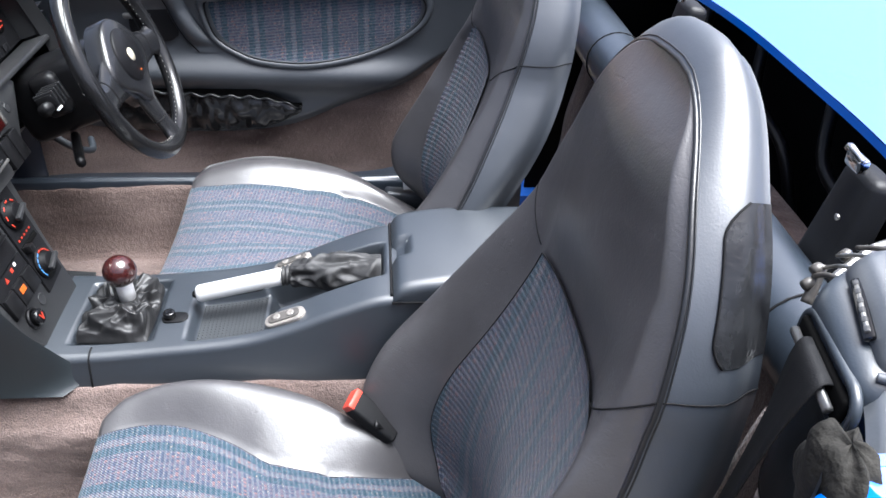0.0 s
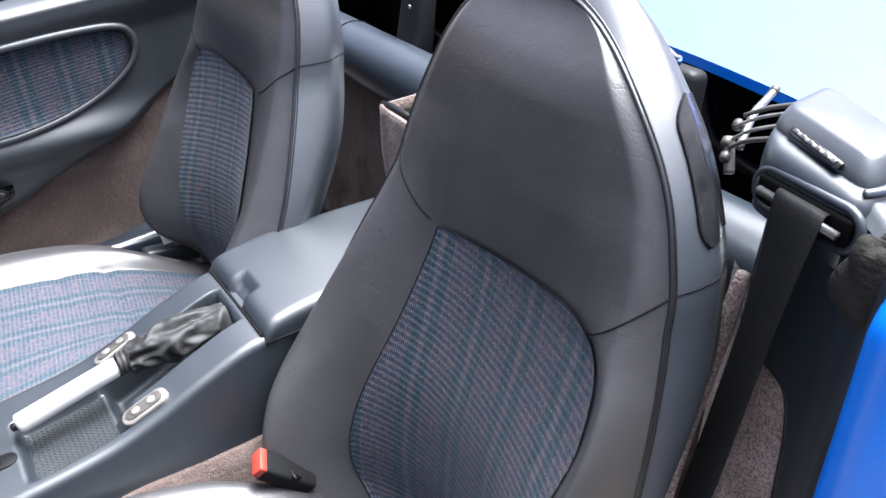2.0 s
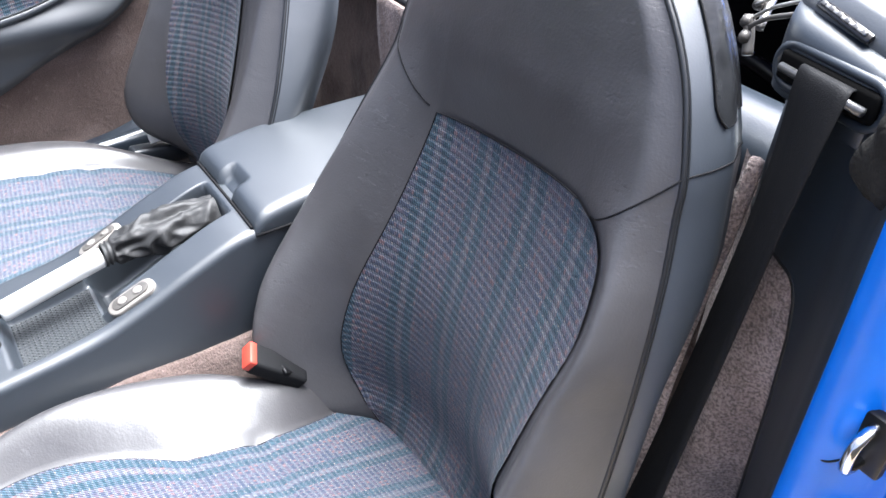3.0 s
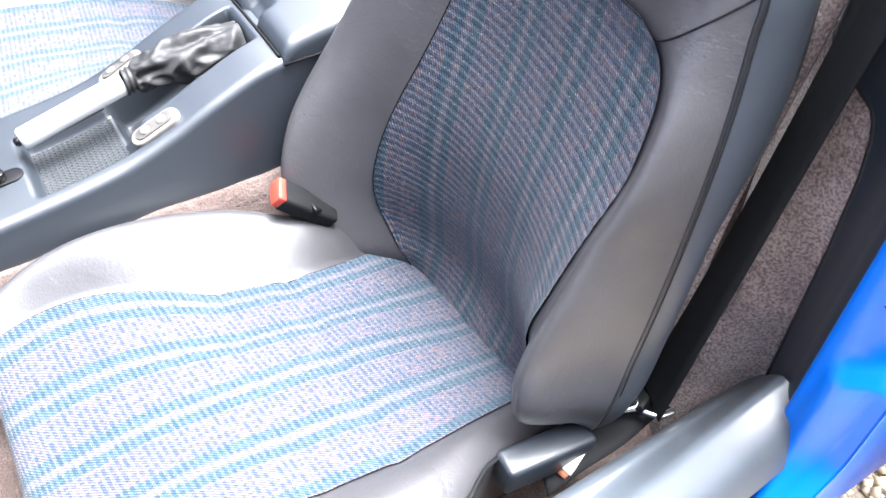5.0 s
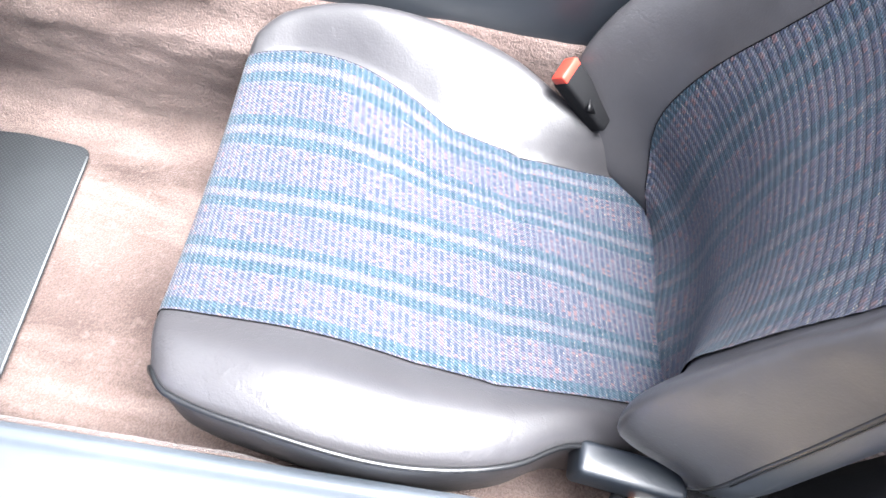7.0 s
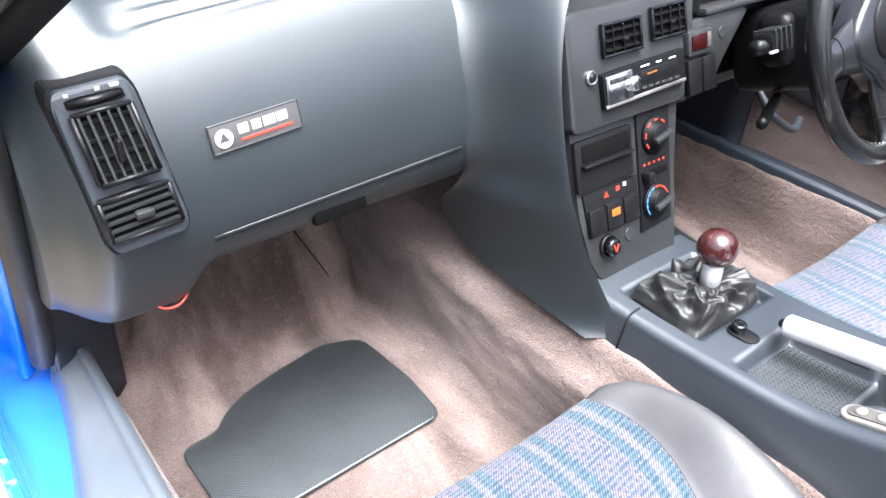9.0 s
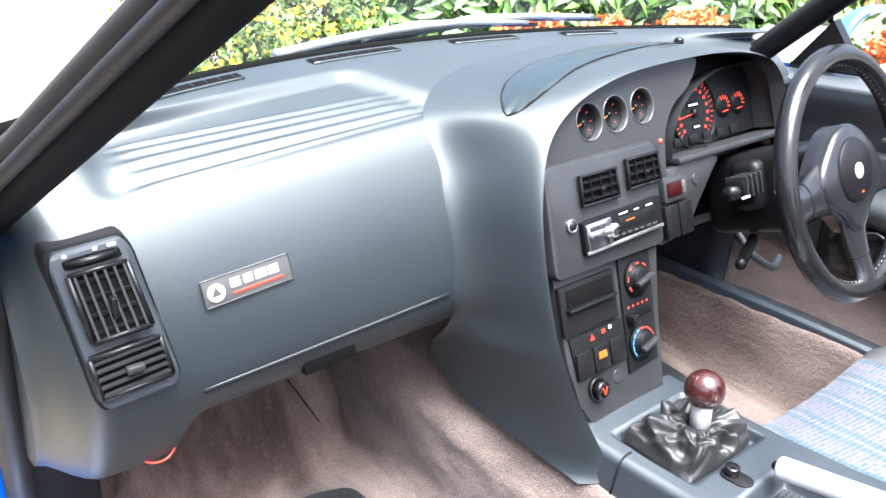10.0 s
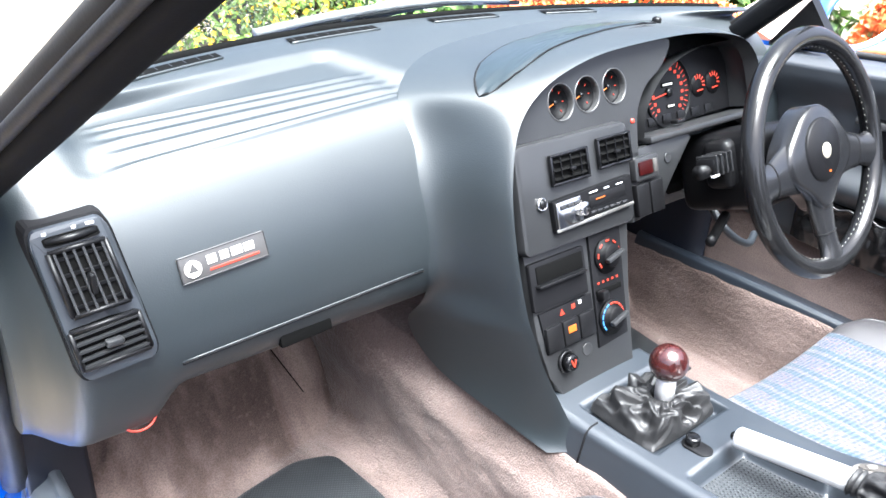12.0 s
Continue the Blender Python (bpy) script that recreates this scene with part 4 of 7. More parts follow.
bmesh.ops.triangle_fill(bm, use_beauty=True, edges=bm.edges[:])
bmesh.ops.recalc_face_normals(bm, faces=bm.faces)
if bm.faces and sum((f.normal for f in bm.faces), Vector()).dot(N_OUT) < 0:
    bmesh.ops.reverse_faces(bm, faces=bm.faces)
flat = bpy.data.meshes.new("gauge_plate")
bm.to_mesh(flat)
bm.free()
part("gauge_plate", flat, "plate", panel)
for x, v in GAUGES:
    dial(x, v, 0.0205, -0.019, "gauge", 7, 200)
    rim = [(0.0248, 0.014), (0.0246, 0.0158), (0.0236, 0.0164), (0.0228, 0.0155), (0.0224, 0.01), (0.0215, 0.0)]
    part("gauge_rim", moved(sheet(lambda a, b: (rim[round(b * 5)][0] * math.cos(2 * math.pi * a), rim[round(b * 5)][0] * math.sin(2 * math.pi * a), rim[round(b * 5)][1]), 40, 5), panel_pose(x, v, -0.019)), "chrome_dark", panel)
# raised radio surround with two vents
plate("radio_surround", [(x - 0.012 + 0.03 * v, v + 0.228) for x, v in rounded(0.212, 0.138, 0.012)], 0.016, "plate", panel, -0.002, 0.005)


def vent_square(x, v, w, h):
    vent = part("air_vent", moved(prism_mesh(rounded(w, h, 0.003), 0.003, 0.001), panel_pose(x, v, 0.0135)), "void", panel, "black square air vent")
    for sx, sv, bw, bh in ((0, h / 2, w + 0.004, 0.004), (0, -h / 2, w + 0.004, 0.004), (w / 2, 0, 0.004, h), (-w / 2, 0, 0.004, h)):
        part("vent_frame", moved(block_mesh(bw, bh, 0.006, 0.0012), panel_pose(x + sx, v + sv, 0.018)), "gloss", vent)
    for k in range(3):
        part("vent_slat", moved(block_mesh(w * 0.9, 0.0013, 0.008, 0.0005, 1), panel_pose(x, v - h * 0.3 + h * 0.3 * k, 0.0178) @ pose(0, 0, 0, 30, 0, 0)), "void", vent)
    for k in range(3):
        part("vent_slat", moved(block_mesh(0.0011, h * 0.86, 0.003, 0.0004, 1), panel_pose(x - w * 0.28 + w * 0.28 * k, v, 0.0205)), "gloss", vent)
    part("vent_tab", moved(block_mesh(0.009, 0.004, 0.008, 0.0012), panel_pose(x, v - 0.002, 0.022)), "black", vent)


vent_square(-0.028, 0.258, 0.066, 0.036)
vent_square(0.059, 0.263, 0.063, 0.037)
radio = thing("car_radio", tuple(on_panel(0.005, 0.203, 0.014)), "silver and black car radio in the dashboard", "radio")
rm = lambda x, v, n=0.0: panel_pose(0.006 + x, 0.203 + v, 0.0145 + n, 1.5)
part("face", moved(prism_mesh(rounded(0.152, 0.042, 0.003), 0.008, 0.002), rm(0, 0)), "dial_face", radio, "glossy black face")
part("silver_panel", moved(prism_mesh(rounded(0.046, 0.034, 0.003), 0.0025, 0.001), rm(-0.05, -0.001, 0.008)), "chrome", radio, "bright silver control block")
part("volume_knob", moved(lathe_mesh([(0.0095, 0), (0.0092, 0.006), (0.0075, 0.0075), (0.001, 0.0068)], 24), rm(-0.026, -0.001, 0.008)), "chrome", radio)
for k in range(3):
    part("button", moved(block_mesh(0.011, 0.006, 0.002, 0.0008), rm(-0.062 + 0.013 * k, 0.0085, 0.0112)), "silver", radio)
part("display", moved(block_mesh(0.07, 0.015, 0.001, 0.0005), rm(0.025, 0.004, 0.008)), "black", radio)
for k in range(6):
    part("button", moved(block_mesh(0.0095, 0.0035, 0.002, 0.0008), rm(-0.006 + 0.0125 * k, -0.0105, 0.0085)), "silver", radio)
for k, w in enumerate((0.02, 0.012, 0.016)):
    part("lettering", moved(block_mesh(w * 0.8, 0.0016, 0.0006, 0.0002, 1), rm(-0.002 + 0.026 * k, 0.0155, 0.0084)), "white_mark", radio, "small pale lettering, too small to read")
part("lower_trim", moved(block_mesh(0.15, 0.0045, 0.004, 0.0012), rm(0, -0.0182, 0.0075)), "steel", radio, "bright silver lower edge")
part("lettering", moved(block_mesh(0.018, 0.0015, 0.0006, 0.0002, 1), rm(0.01, 0.005, 0.0088)), "orange_mark", radio)
kn = thing("panel_knob", tuple(on_panel(-0.083, 0.221, 0.014)), "small round chrome-edged knob beside the radio", "knob")
part("bezel", moved(lathe_mesh([(0.0085, 0), (0.0085, 0.004), (0.007, 0.0055), (0.0062, 0.003), (0.001, 0.003)], 20), panel_pose(-0.083, 0.221, 0.0135)), "chrome", kn)
part("cap", moved(lathe_mesh([(0.006, 0), (0.0055, 0.003), (0.001, 0.0035)], 18), panel_pose(-0.083, 0.221, 0.0165)), "black", kn)
# clock, buttons
ck = thing("dash_clock", tuple(on_panel(0.138, 0.224)), "small digital clock with dark red window", "clock")
part("clock_body", moved(prism_mesh(rounded(0.052, 0.034, 0.004), 0.01, 0.003), panel_pose(0.139, 0.2235, -0.004)), "plate", ck)
part("clock_window", moved(prism_mesh(rounded(0.03, 0.019, 0.002), 0.002, 0.0005), panel_pose(0.134, 0.224, 0.006)), "dark_red", ck, "dark red window")
part("reset_button", moved(block_mesh(0.008, 0.019, 0.003, 0.001), panel_pose(0.156, 0.224, 0.006)), "steel_dark", ck)
plate("switch_plate", [(0.108, 0.15), (0.168, 0.155), (0.2, 0.19), (0.26, 0.245), (0.25, 0.255), (0.118, 0.25)], 0.012, "plate", panel, -0.016, 0.003)
for k in range(2):
    part("push_switch", moved(block_mesh(0.028, 0.046, 0.01, 0.002, 2), panel_pose(0.124 + 0.031 * k, 0.18, 0.002)), "black", panel, "blank black push switch")
part("blank_plug", moved(lathe_mesh([(0.008, 0), (0.0078, 0.0015), (0.006, 0.001), (0.001, 0.001)], 18), panel_pose(0.198, 0.226, -0.0035)), "plate", panel)
part("warning_lamp", moved(lathe_mesh([(0.004, 0), (0.0036, 0.002), (0.001, 0.003)], 14), panel_pose(0.119, 0.292, 0.004)), "red", panel)
# open pocket below the radio
pk = part("storage_slot", moved(prism_mesh(rounded(0.102, 0.064, 0.003), 0.006, 0.002), panel_pose(-0.06, 0.117, 0.0)), "plate_dark", panel, "black storage slot")
part("slot_mouth", moved(block_mesh(0.085, 0.022, 0.003, 0.001), panel_pose(-0.058, 0.132, 0.006)), "void", pk)
part("slot_lip", moved(block_mesh(0.088, 0.004, 0.012, 0.0015), panel_pose(-0.06, 0.118, 0.009)), "black", pk)
# heater controls
part("heater_plate", moved(prism_mesh([(0.004 - 0.03, 0.078), (0.068 - 0.03, 0.08), (0.06 - 0.03, -0.078), (0.0 - 0.03, -0.082)], 0.004, 0.001), panel_pose(0.03, 0.083, 0.0)), "plate_dark", panel, "dark heater control plate")


def heater_knob(x, v, colours):
    k0 = part("heater_knob", moved(lathe_mesh([(0.0245, 0), (0.024, 0.004), (0.0165, 0.005), (0.016, 0.012), (0.0145, 0.0135), (0.001, 0.013)], 28), panel_pose(x, v, 0.004)), "dial_face", panel, "round black heater knob")
    part("pointer", moved(block_mesh(0.034, 0.0065, 0.008, 0.002), panel_pose(x, v, 0.0205, 14)), "plate", k0)
    for n, c in enumerate(colours):
        a = radians(210 - 240 * n / (len(colours) - 1))
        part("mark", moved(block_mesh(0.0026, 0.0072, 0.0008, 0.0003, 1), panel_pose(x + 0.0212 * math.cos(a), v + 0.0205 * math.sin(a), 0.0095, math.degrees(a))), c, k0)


heater_knob(0.034, 0.124, ["red_mark"] * 7)
heater_knob(0.028, 0.037, ["blue_mark"] * 5 + ["red_mark"] * 6)
sl = part("slider_slot", moved(block_mesh(0.05, 0.008, 0.003, 0.001), panel_pose(0.03, 0.077, 0.005)), "void", panel)
part("slider_tab", moved(block_mesh(0.012, 0.013, 0.014, 0.002), panel_pose(0.012, 0.074, 0.01)), "black", sl)
for k in range(5):
    part("mark", moved(block_mesh(0.004, 0.0032, 0.0008, 0.0003, 1), panel_pose(0.012 + 0.0095 * k, 0.0895, 0.0046)), "red_mark", sl)
# switches below the slot
sp = part("switch_panel", moved(prism_mesh([(-0.049, 0.028), (0.05, 0.028), (0.05, -0.03), (-0.042, -0.03)], 0.003, 0.001), panel_pose(-0.053, 0.053, 0.0)), "plate_dark", panel, "row of black push switches")
for k in range(3):
    part("push_switch", moved(block_mesh(0.029, 0.034, 0.008, 0.002), panel_pose(-0.083 + 0.0315 * k, 0.043, 0.004)), "black", sp)
part("symbol", moved(block_mesh(0.015, 0.009, 0.001, 0.0003, 1), panel_pose(-0.0515, 0.047, 0.0085)), "orange_mark", sp, "glowing orange symbol")
part("symbol", moved(prism_mesh([(-0.0045, -0.0035), (0.0045, -0.0035), (0, 0.0045)], 0.0008, 0), panel_pose(-0.062, 0.072, 0.0034)), "red_mark", sp, "red warning triangle")
part("symbol", moved(block_mesh(0.007, 0.006, 0.0008, 0.0003, 1), panel_pose(-0.04, 0.074, 0.0034)), "red_mark", sp)
part("symbol", moved(block_mesh(0.005, 0.005, 0.0008, 0.0003, 1), panel_pose(-0.027, 0.076, 0.0034)), "white_mark", sp)
lt = thing("cigarette_lighter", tuple(on_panel(-0.064, 0.003)), "round black cigarette lighter with red symbol", "lighter")
part("socket_ring", moved(lathe_mesh([(0.0155, 0), (0.0155, 0.004), (0.0135, 0.0055), (0.012, 0.003), (0.001, 0.003)], 24), panel_pose(-0.064, 0.004, 0.0)), "black", lt)
part("plug", moved(lathe_mesh([(0.0115, 0), (0.0115, 0.010), (0.0098, 0.012), (0.001, 0.0115)], 24), panel_pose(-0.064, 0.004, 0.003)), "gloss", lt)
part("symbol", moved(prism_mesh([(-0.005, 0.004), (-0.003, 0.005), (0.0, -0.002), (0.003, 0.005), (0.005, 0.003), (0.001, -0.006), (-0.001, -0.006)], 0.0006, 0), panel_pose(-0.064, 0.004, 0.0152)), "red_mark", lt)
part("blank_plug", moved(lathe_mesh([(0.0095, 0), (0.0092, 0.0015), (0.0075, 0.001), (0.001, 0.001)], 18), panel_pose(-0.021, 0.006, 0.0)), "plate", panel)
# instrument cluster
cl = thing("instrument_cluster", tuple(on_panel(0.3, 0.31, -0.04)), "instrument cluster with red markings behind dark glass", "instrument cluster")
hood = [(0.158, 0.262), (0.166, 0.292), (0.185, 0.318), (0.215, 0.342), (0.25, 0.358), (0.3, 0.369), (0.36, 0.372), (0.41, 0.366), (0.425, 0.34), (0.428, 0.268)]
cx = 0.295
part("cluster_panel", moved(prism_mesh([(x - cx, v - 0.31) for x, v in hood], 0.004, 0.001), panel_pose(cx, 0.31, -0.048)), "plate_dark", cl)
hood_line = spline([on_panel(x, v, -0.03) for x, v in hood], 60)
part("cluster_rim", sheet(lambda a, b: hood_line[round(a * 59)] + (on_panel(cx, 0.31, 0) - on_panel(cx, 0.31, 0)) + N_OUT * lerp(-0.018, 0.026, b) + (hood_line[round(a * 59)] - on_panel(cx, 0.30, -0.03)) * 0.05 * b, 59, 4), "plate", cl)
part("cluster_sill", moved(block_mesh(0.275, 0.01, 0.05, 0.003), panel_pose(cx, 0.258, -0.022)), "plate", cl)
sd = part("speedometer", moved(lathe_mesh([(0.056, 0), (0.056, 0.005), (0.0535, 0.006), (0.053, 0.002), (0.001, 0.0015)], 40), panel_pose(0.268, 0.314, -0.046)), "dial_face", cl, "round speedometer with red figures")
for k in range(29):
    a = radians(222 - 264 * k / 28)
    part("mark", moved(block_mesh(0.006 if k % 2 else 0.009, 0.0014, 0.0008, 0.0003, 1), panel_pose(0.268 + 0.047 * math.cos(a), 0.314 + 0.047 * math.sin(a), -0.0435, math.degrees(a))), "red_mark", sd)
for k in range(15):
    a = radians(222 - 264 * k / 14)
    part("numeral", moved(block_mesh(0.006, 0.005, 0.0008, 0.0003, 1), panel_pose(0.268 + 0.036 * math.cos(a), 0.314 + 0.036 * math.sin(a), -0.0435)), "red_mark", sd)
part("odometer", moved(block_mesh(0.03, 0.007, 0.001, 0.0003), panel_pose(0.268, 0.326, -0.0435)), "void", sd)
part("odometer", moved(block_mesh(0.02, 0.006, 0.001, 0.0003), panel_pose(0.272, 0.293, -0.0435)), "void", sd)
part("digits", moved(block_mesh(0.024, 0.0035, 0.0006, 0.0002), panel_pose(0.268, 0.326, -0.0428)), "grey_mark", sd)
part("digits", moved(block_mesh(0.015, 0.003, 0.0006, 0.0002), panel_pose(0.272, 0.293, -0.0428)), "grey_mark", sd)
part("needle", moved(block_mesh(0.04, 0.002, 0.0016, 0.0005), panel_pose(0.248, 0.311, -0.042, 7)), "red_mark", sd)
part("hub", moved(lathe_mesh([(0.007, 0), (0.006, 0.005)], 16), panel_pose(0.268, 0.314, -0.0435)), "black", sd)
for x in (0.345, 0.385):
    sg = part("small_gauge", moved(lathe_mesh([(0.019, 0), (0.0185, 0.003), (0.001, 0.003)], 28), panel_pose(x, 0.315, -0.045)), "dial_face", cl)
    for k in range(6):
        a = radians(120 - 130 * k / 5)
        part("mark", moved(block_mesh(0.007, 0.0026, 0.0008, 0.0003, 1), panel_pose(x + 0.013 * math.cos(a), 0.315 + 0.013 * math.sin(a), -0.0415, math.degrees(a))), "red_mark", sg)
    part("needle", moved(block_mesh(0.016, 0.0022, 0.0012, 0.0004), panel_pose(x + 0.002, 0.306, -0.041, 4)), "red_mark", sg)
for k in range(6):
    part("tell_tale", moved(block_mesh(0.02, 0.013, 0.002, 0.0008), panel_pose(0.186 + 0.036 * k, 0.276, -0.042)), "black", cl)
part("trip_button", moved(block_mesh(0.02, 0.006, 0.014, 0.002), panel_pose(0.262, 0.27, -0.026)), "black", cl)

# ---- seats ----
def back_width(z, side=1):
    """The width of the backrest to its door side (1) or tunnel side (-1): a broad waist under a rounded head, fuller towards the tunnel."""
    if side < 0 and z <= 0.86:
        return table(z, [(0.34, 0.118), (0.38, 0.148), (0.43, 0.188), (0.48, 0.222), (0.53, 0.248), (0.58, 0.268), (0.64, 0.275), (0.7, 0.266), (0.76, 0.248), (0.82, 0.226), (0.86, 0.211)])
    if side < 0:
        return table(z, [(0.86, 0.211), (0.91, 0.203), (0.953, 0.19), (0.99, 0.172), (1.02, 0.155), (1.045, 0.137), (1.06, 0.121), (1.07, 0.104), (1.077, 0.083), (1.082, 0.056), (1.0855, 0.006)])
    if z > 0.86:
        k = min(1.0, (z - 0.86) / 0.2265)
        return 0.004 + (0.203 - 0.006 * smooth(0.0, 0.3, k)) * max(0.0, 1 - k * k) ** 0.7
    return table(z, [(0.34, 0.178), (0.38, 0.212), (0.47, 0.242), (0.56, 0.244), (0.66, 0.237), (0.76, 0.226), (0.86, 0.207)])


def cloth_edge(z, side=1):
    """Where the cloth of the backrest is sewn to the leather, towards the door (1) or the tunnel (-1)."""
    if side < 0:
        return table(z, [(0.35, 0.098), (0.40, 0.116), (0.43, 0.132), (0.46, 0.144), (0.50, 0.15), (0.56, 0.147), (0.62, 0.138), (0.68, 0.124), (0.74, 0.112), (0.83, 0.096)])
    return table(z, [(0.35, 0.136), (0.42, 0.144), (0.51, 0.142), (0.58, 0.156), (0.65, 0.166), (0.72, 0.176), (0.77, 0.172), (0.80, 0.163), (0.82, 0.146), (0.83, 0.122)])


def back_y(lx, z):
    """The front of the backrest: side bolsters that stand proud at the waist, a pillow above."""
    w = back_width(z, lx)
    a = abs(lx)
    y = 0.10 - 0.2 * (z - 0.367)
    if lx > 0:
        proud = table(z, [(0.34, -0.06), (0.38, -0.035), (0.42, 0.02), (0.46, 0.08), (0.5, 0.112), (0.56, 0.122), (0.66, 0.086), (0.76, 0.048), (0.86, 0.014), (0.95, 0.0)])
    else:
        proud = table(z, [(0.34, 0.0), (0.375, 0.035), (0.41, 0.095), (0.48, 0.14), (0.56, 0.128), (0.66, 0.086), (0.76, 0.048), (0.86, 0.014), (0.95, 0.0)])
    seam = cloth_edge(z, lx)
    crest = max((0.85 if lx > 0 else 0.86) * w, seam + 0.028)
    proud *= 0.9 if lx > 0 else 1 + 0.16 * math.exp(-((z - 0.55) / 0.1) ** 2)
    low = 0.36
    rise = low * (a / seam) ** 2.4 if a < seam else low + (1 - low) * smooth(seam - 0.004, crest, a)
    fall = smooth(crest, max(w * 1.02, crest + 0.01), a)
    y += proud * rise * (1 - (0.85 if lx > 0 else 0.4) * fall)
    y += 0.018 * smooth(0.8, 0.92, z) * math.exp(-((a / 0.14) ** 2)) * (1 - smooth(1.0, 1.08, z)) - 0.01 * max(smooth(0.86, 1.0, a / w), smooth(1.03, 1.0855, z))
    y -= 0.018 * math.exp(-((z - 0.42) / 0.06) ** 2) * (1 - rise)
    y += 0.012 * math.exp(-((z - 0.62) / 0.1) ** 2) * (1 - rise)
    return y


def build_seat(cx, s, label, patched):
    """s is the side on which the door lies: -1 or 1."""
    seat = thing("bucket_seat", (cx, 0.3, 0.24), label, "car seat", "front seats")
    X = lambda lx: cx + s * lx
    flip = s > 0
    height = lambda b: 0.345 + 0.7405 * (1 - (1 - b) ** 1.5)

    def front(a, b):
        z = height(b)
        lx = lerp(-back_width(z, -1), back_width(z), a)
        return X(lx), back_y(lx, z), z

    back = part("backrest", sheet(front, 140, 80, flip=flip), "leather", seat, "dark grey leather")

    def panel(a, b):
        z = 0.352 + 0.478 * b
        inner, outer = cloth_edge(z, -1), cloth_edge(z)
        lx = lerp(-inner, outer, a)
        z += (0.016 * a - 0.006) * smooth(0.7, 0.83, z) * (1 - 0.6 * a ** 4)
        return X(lx), back_y(lx, z) + 0.003, z

    part("seat_cloth", sheet(panel, 60, 60, uv=lambda a, b: ((panel(a, b)[0] - cx) * s * 1.04 + 0.03, 0.33 * b), flip=flip), "cloth", back, "blue and grey striped tweed")
    rim = [panel(0, k / 24) for k in range(25)] + [panel(k / 16, 1) for k in range(1, 17)]
    part("cloth_seam", tube_mesh([Vector(p) for p in rim], 0.0008, 5), "seam", back)
    # the rounded side and the rear of the backrest
    outline = [(-back_width(z, -1), z) for z in [height(k / 48) for k in range(49)]]
    outline += [(back_width(z), z) for _, z in outline[::-1][1:]]

    def depth(z):
        return table(z, [(0.34, 0.07), (0.5, 0.092), (0.62, 0.09), (0.76, 0.095), (0.87, 0.088), (0.95, 0.076), (1.05, 0.063), (1.0855, 0.055)])

    def side(a, b):
        lx, z = outline[min(len(outline) - 1, round(a * (len(outline) - 1)))]
        y = back_y(lx, z) - depth(z) * b
        up = max(0.0, (z - 0.95) / 0.1355)
        swell = math.sin(math.pi * min(1, b * 1.05)) * 0.006
        draw = lerp(0.012, 0.034, smooth(0.8, 0.66, z)) * smooth(lerp(0.6, 0.3, smooth(0.8, 0.66, z)), 1, b)
        sign = 1 if lx > 0 else -1
        return X(lx + sign * (swell - draw) * (1 - 0.6 * up)), y, z + (swell * 2.6 + 0.012 * math.sin(math.pi * 0.5 * b)) * up - draw * 0.5 * up

    part("side_panel", sheet(side, len(outline) - 1, 14, flip=not flip), "seat_vinyl", seat, "blue-grey vinyl side and top panel")

    def rear(a, b):
        n = len(outline) - 1
        k = round(b * (n // 2))
        p, q = Vector(side(k / n, 1)), Vector(side((n - k) / n, 1))
        v = p.lerp(q, a)
        v.y -= 0.03 * math.sin(math.pi * a) * min(1, (1.09 - v.z) * 8)
        return v

    part("back_shell", sheet(rear, 20, len(outline) // 2, flip=not flip), "vinyl", seat)
    edge = [Vector((X(lx), back_y(lx, z) - 0.002, z)) for lx, z in outline]
    part("piping", tube_mesh(edge, 0.0027, 7), "piping", back)
    part("piping", tube_mesh([side(i / (len(outline) - 1), 0.07) for i, (lx, z) in enumerate(outline) if z > 0.5], 0.001, 6), "piping", back)
    # seams that run from the cloth to the edge of the backrest, and on over the side
    for sign in (-1, 1):
        pts = []
        for k in range(15):
            f = k / 14
            lx = sign * lerp(0.14 if sign > 0 else 0.112, back_width(0.885, sign), f)
            z = 0.825 + 0.06 * f ** 1.4
            pts.append((X(lx), back_y(lx, z), z))
        n = len(outline) - 1
        row = min(range(n // 2), key=lambda i: abs(outline[i][1] - 0.885))
        col = row if sign < 0 else n - row
        pts += [Vector(side(col / n, k / 8)) for k in range(1, 9)]
        part("seam", tube_mesh(pts, 0.001, 5), "seam", back)
    # the cushion
    seam_out = lambda y: table(y, [(0.05, 0.13), (0.12, 0.14), (0.28, 0.165), (0.45, 0.158), (0.6, 0.155)])
    seam_in = lambda y: table(y, [(0.05, 0.155), (0.11, 0.15), (0.2, 0.122), (0.276, 0.112), (0.36, 0.122), (0.413, 0.15), (0.48, 0.176), (0.54, 0.184), (0.6, 0.172)])
    edge_out = lambda y: table(y, [(0.03, 0.165), (0.12, 0.185), (0.2, 0.2), (0.253, 0.232), (0.318, 0.252), (0.395, 0.258), (0.5, 0.246), (0.573, 0.226), (0.61, 0.2)])
    edge_in = lambda y: table(y, [(0.03, 0.185), (0.14, 0.183), (0.2, 0.178), (0.25, 0.2), (0.3, 0.226), (0.37, 0.243), (0.45, 0.246), (0.53, 0.242), (0.59, 0.222), (0.61, 0.205)])

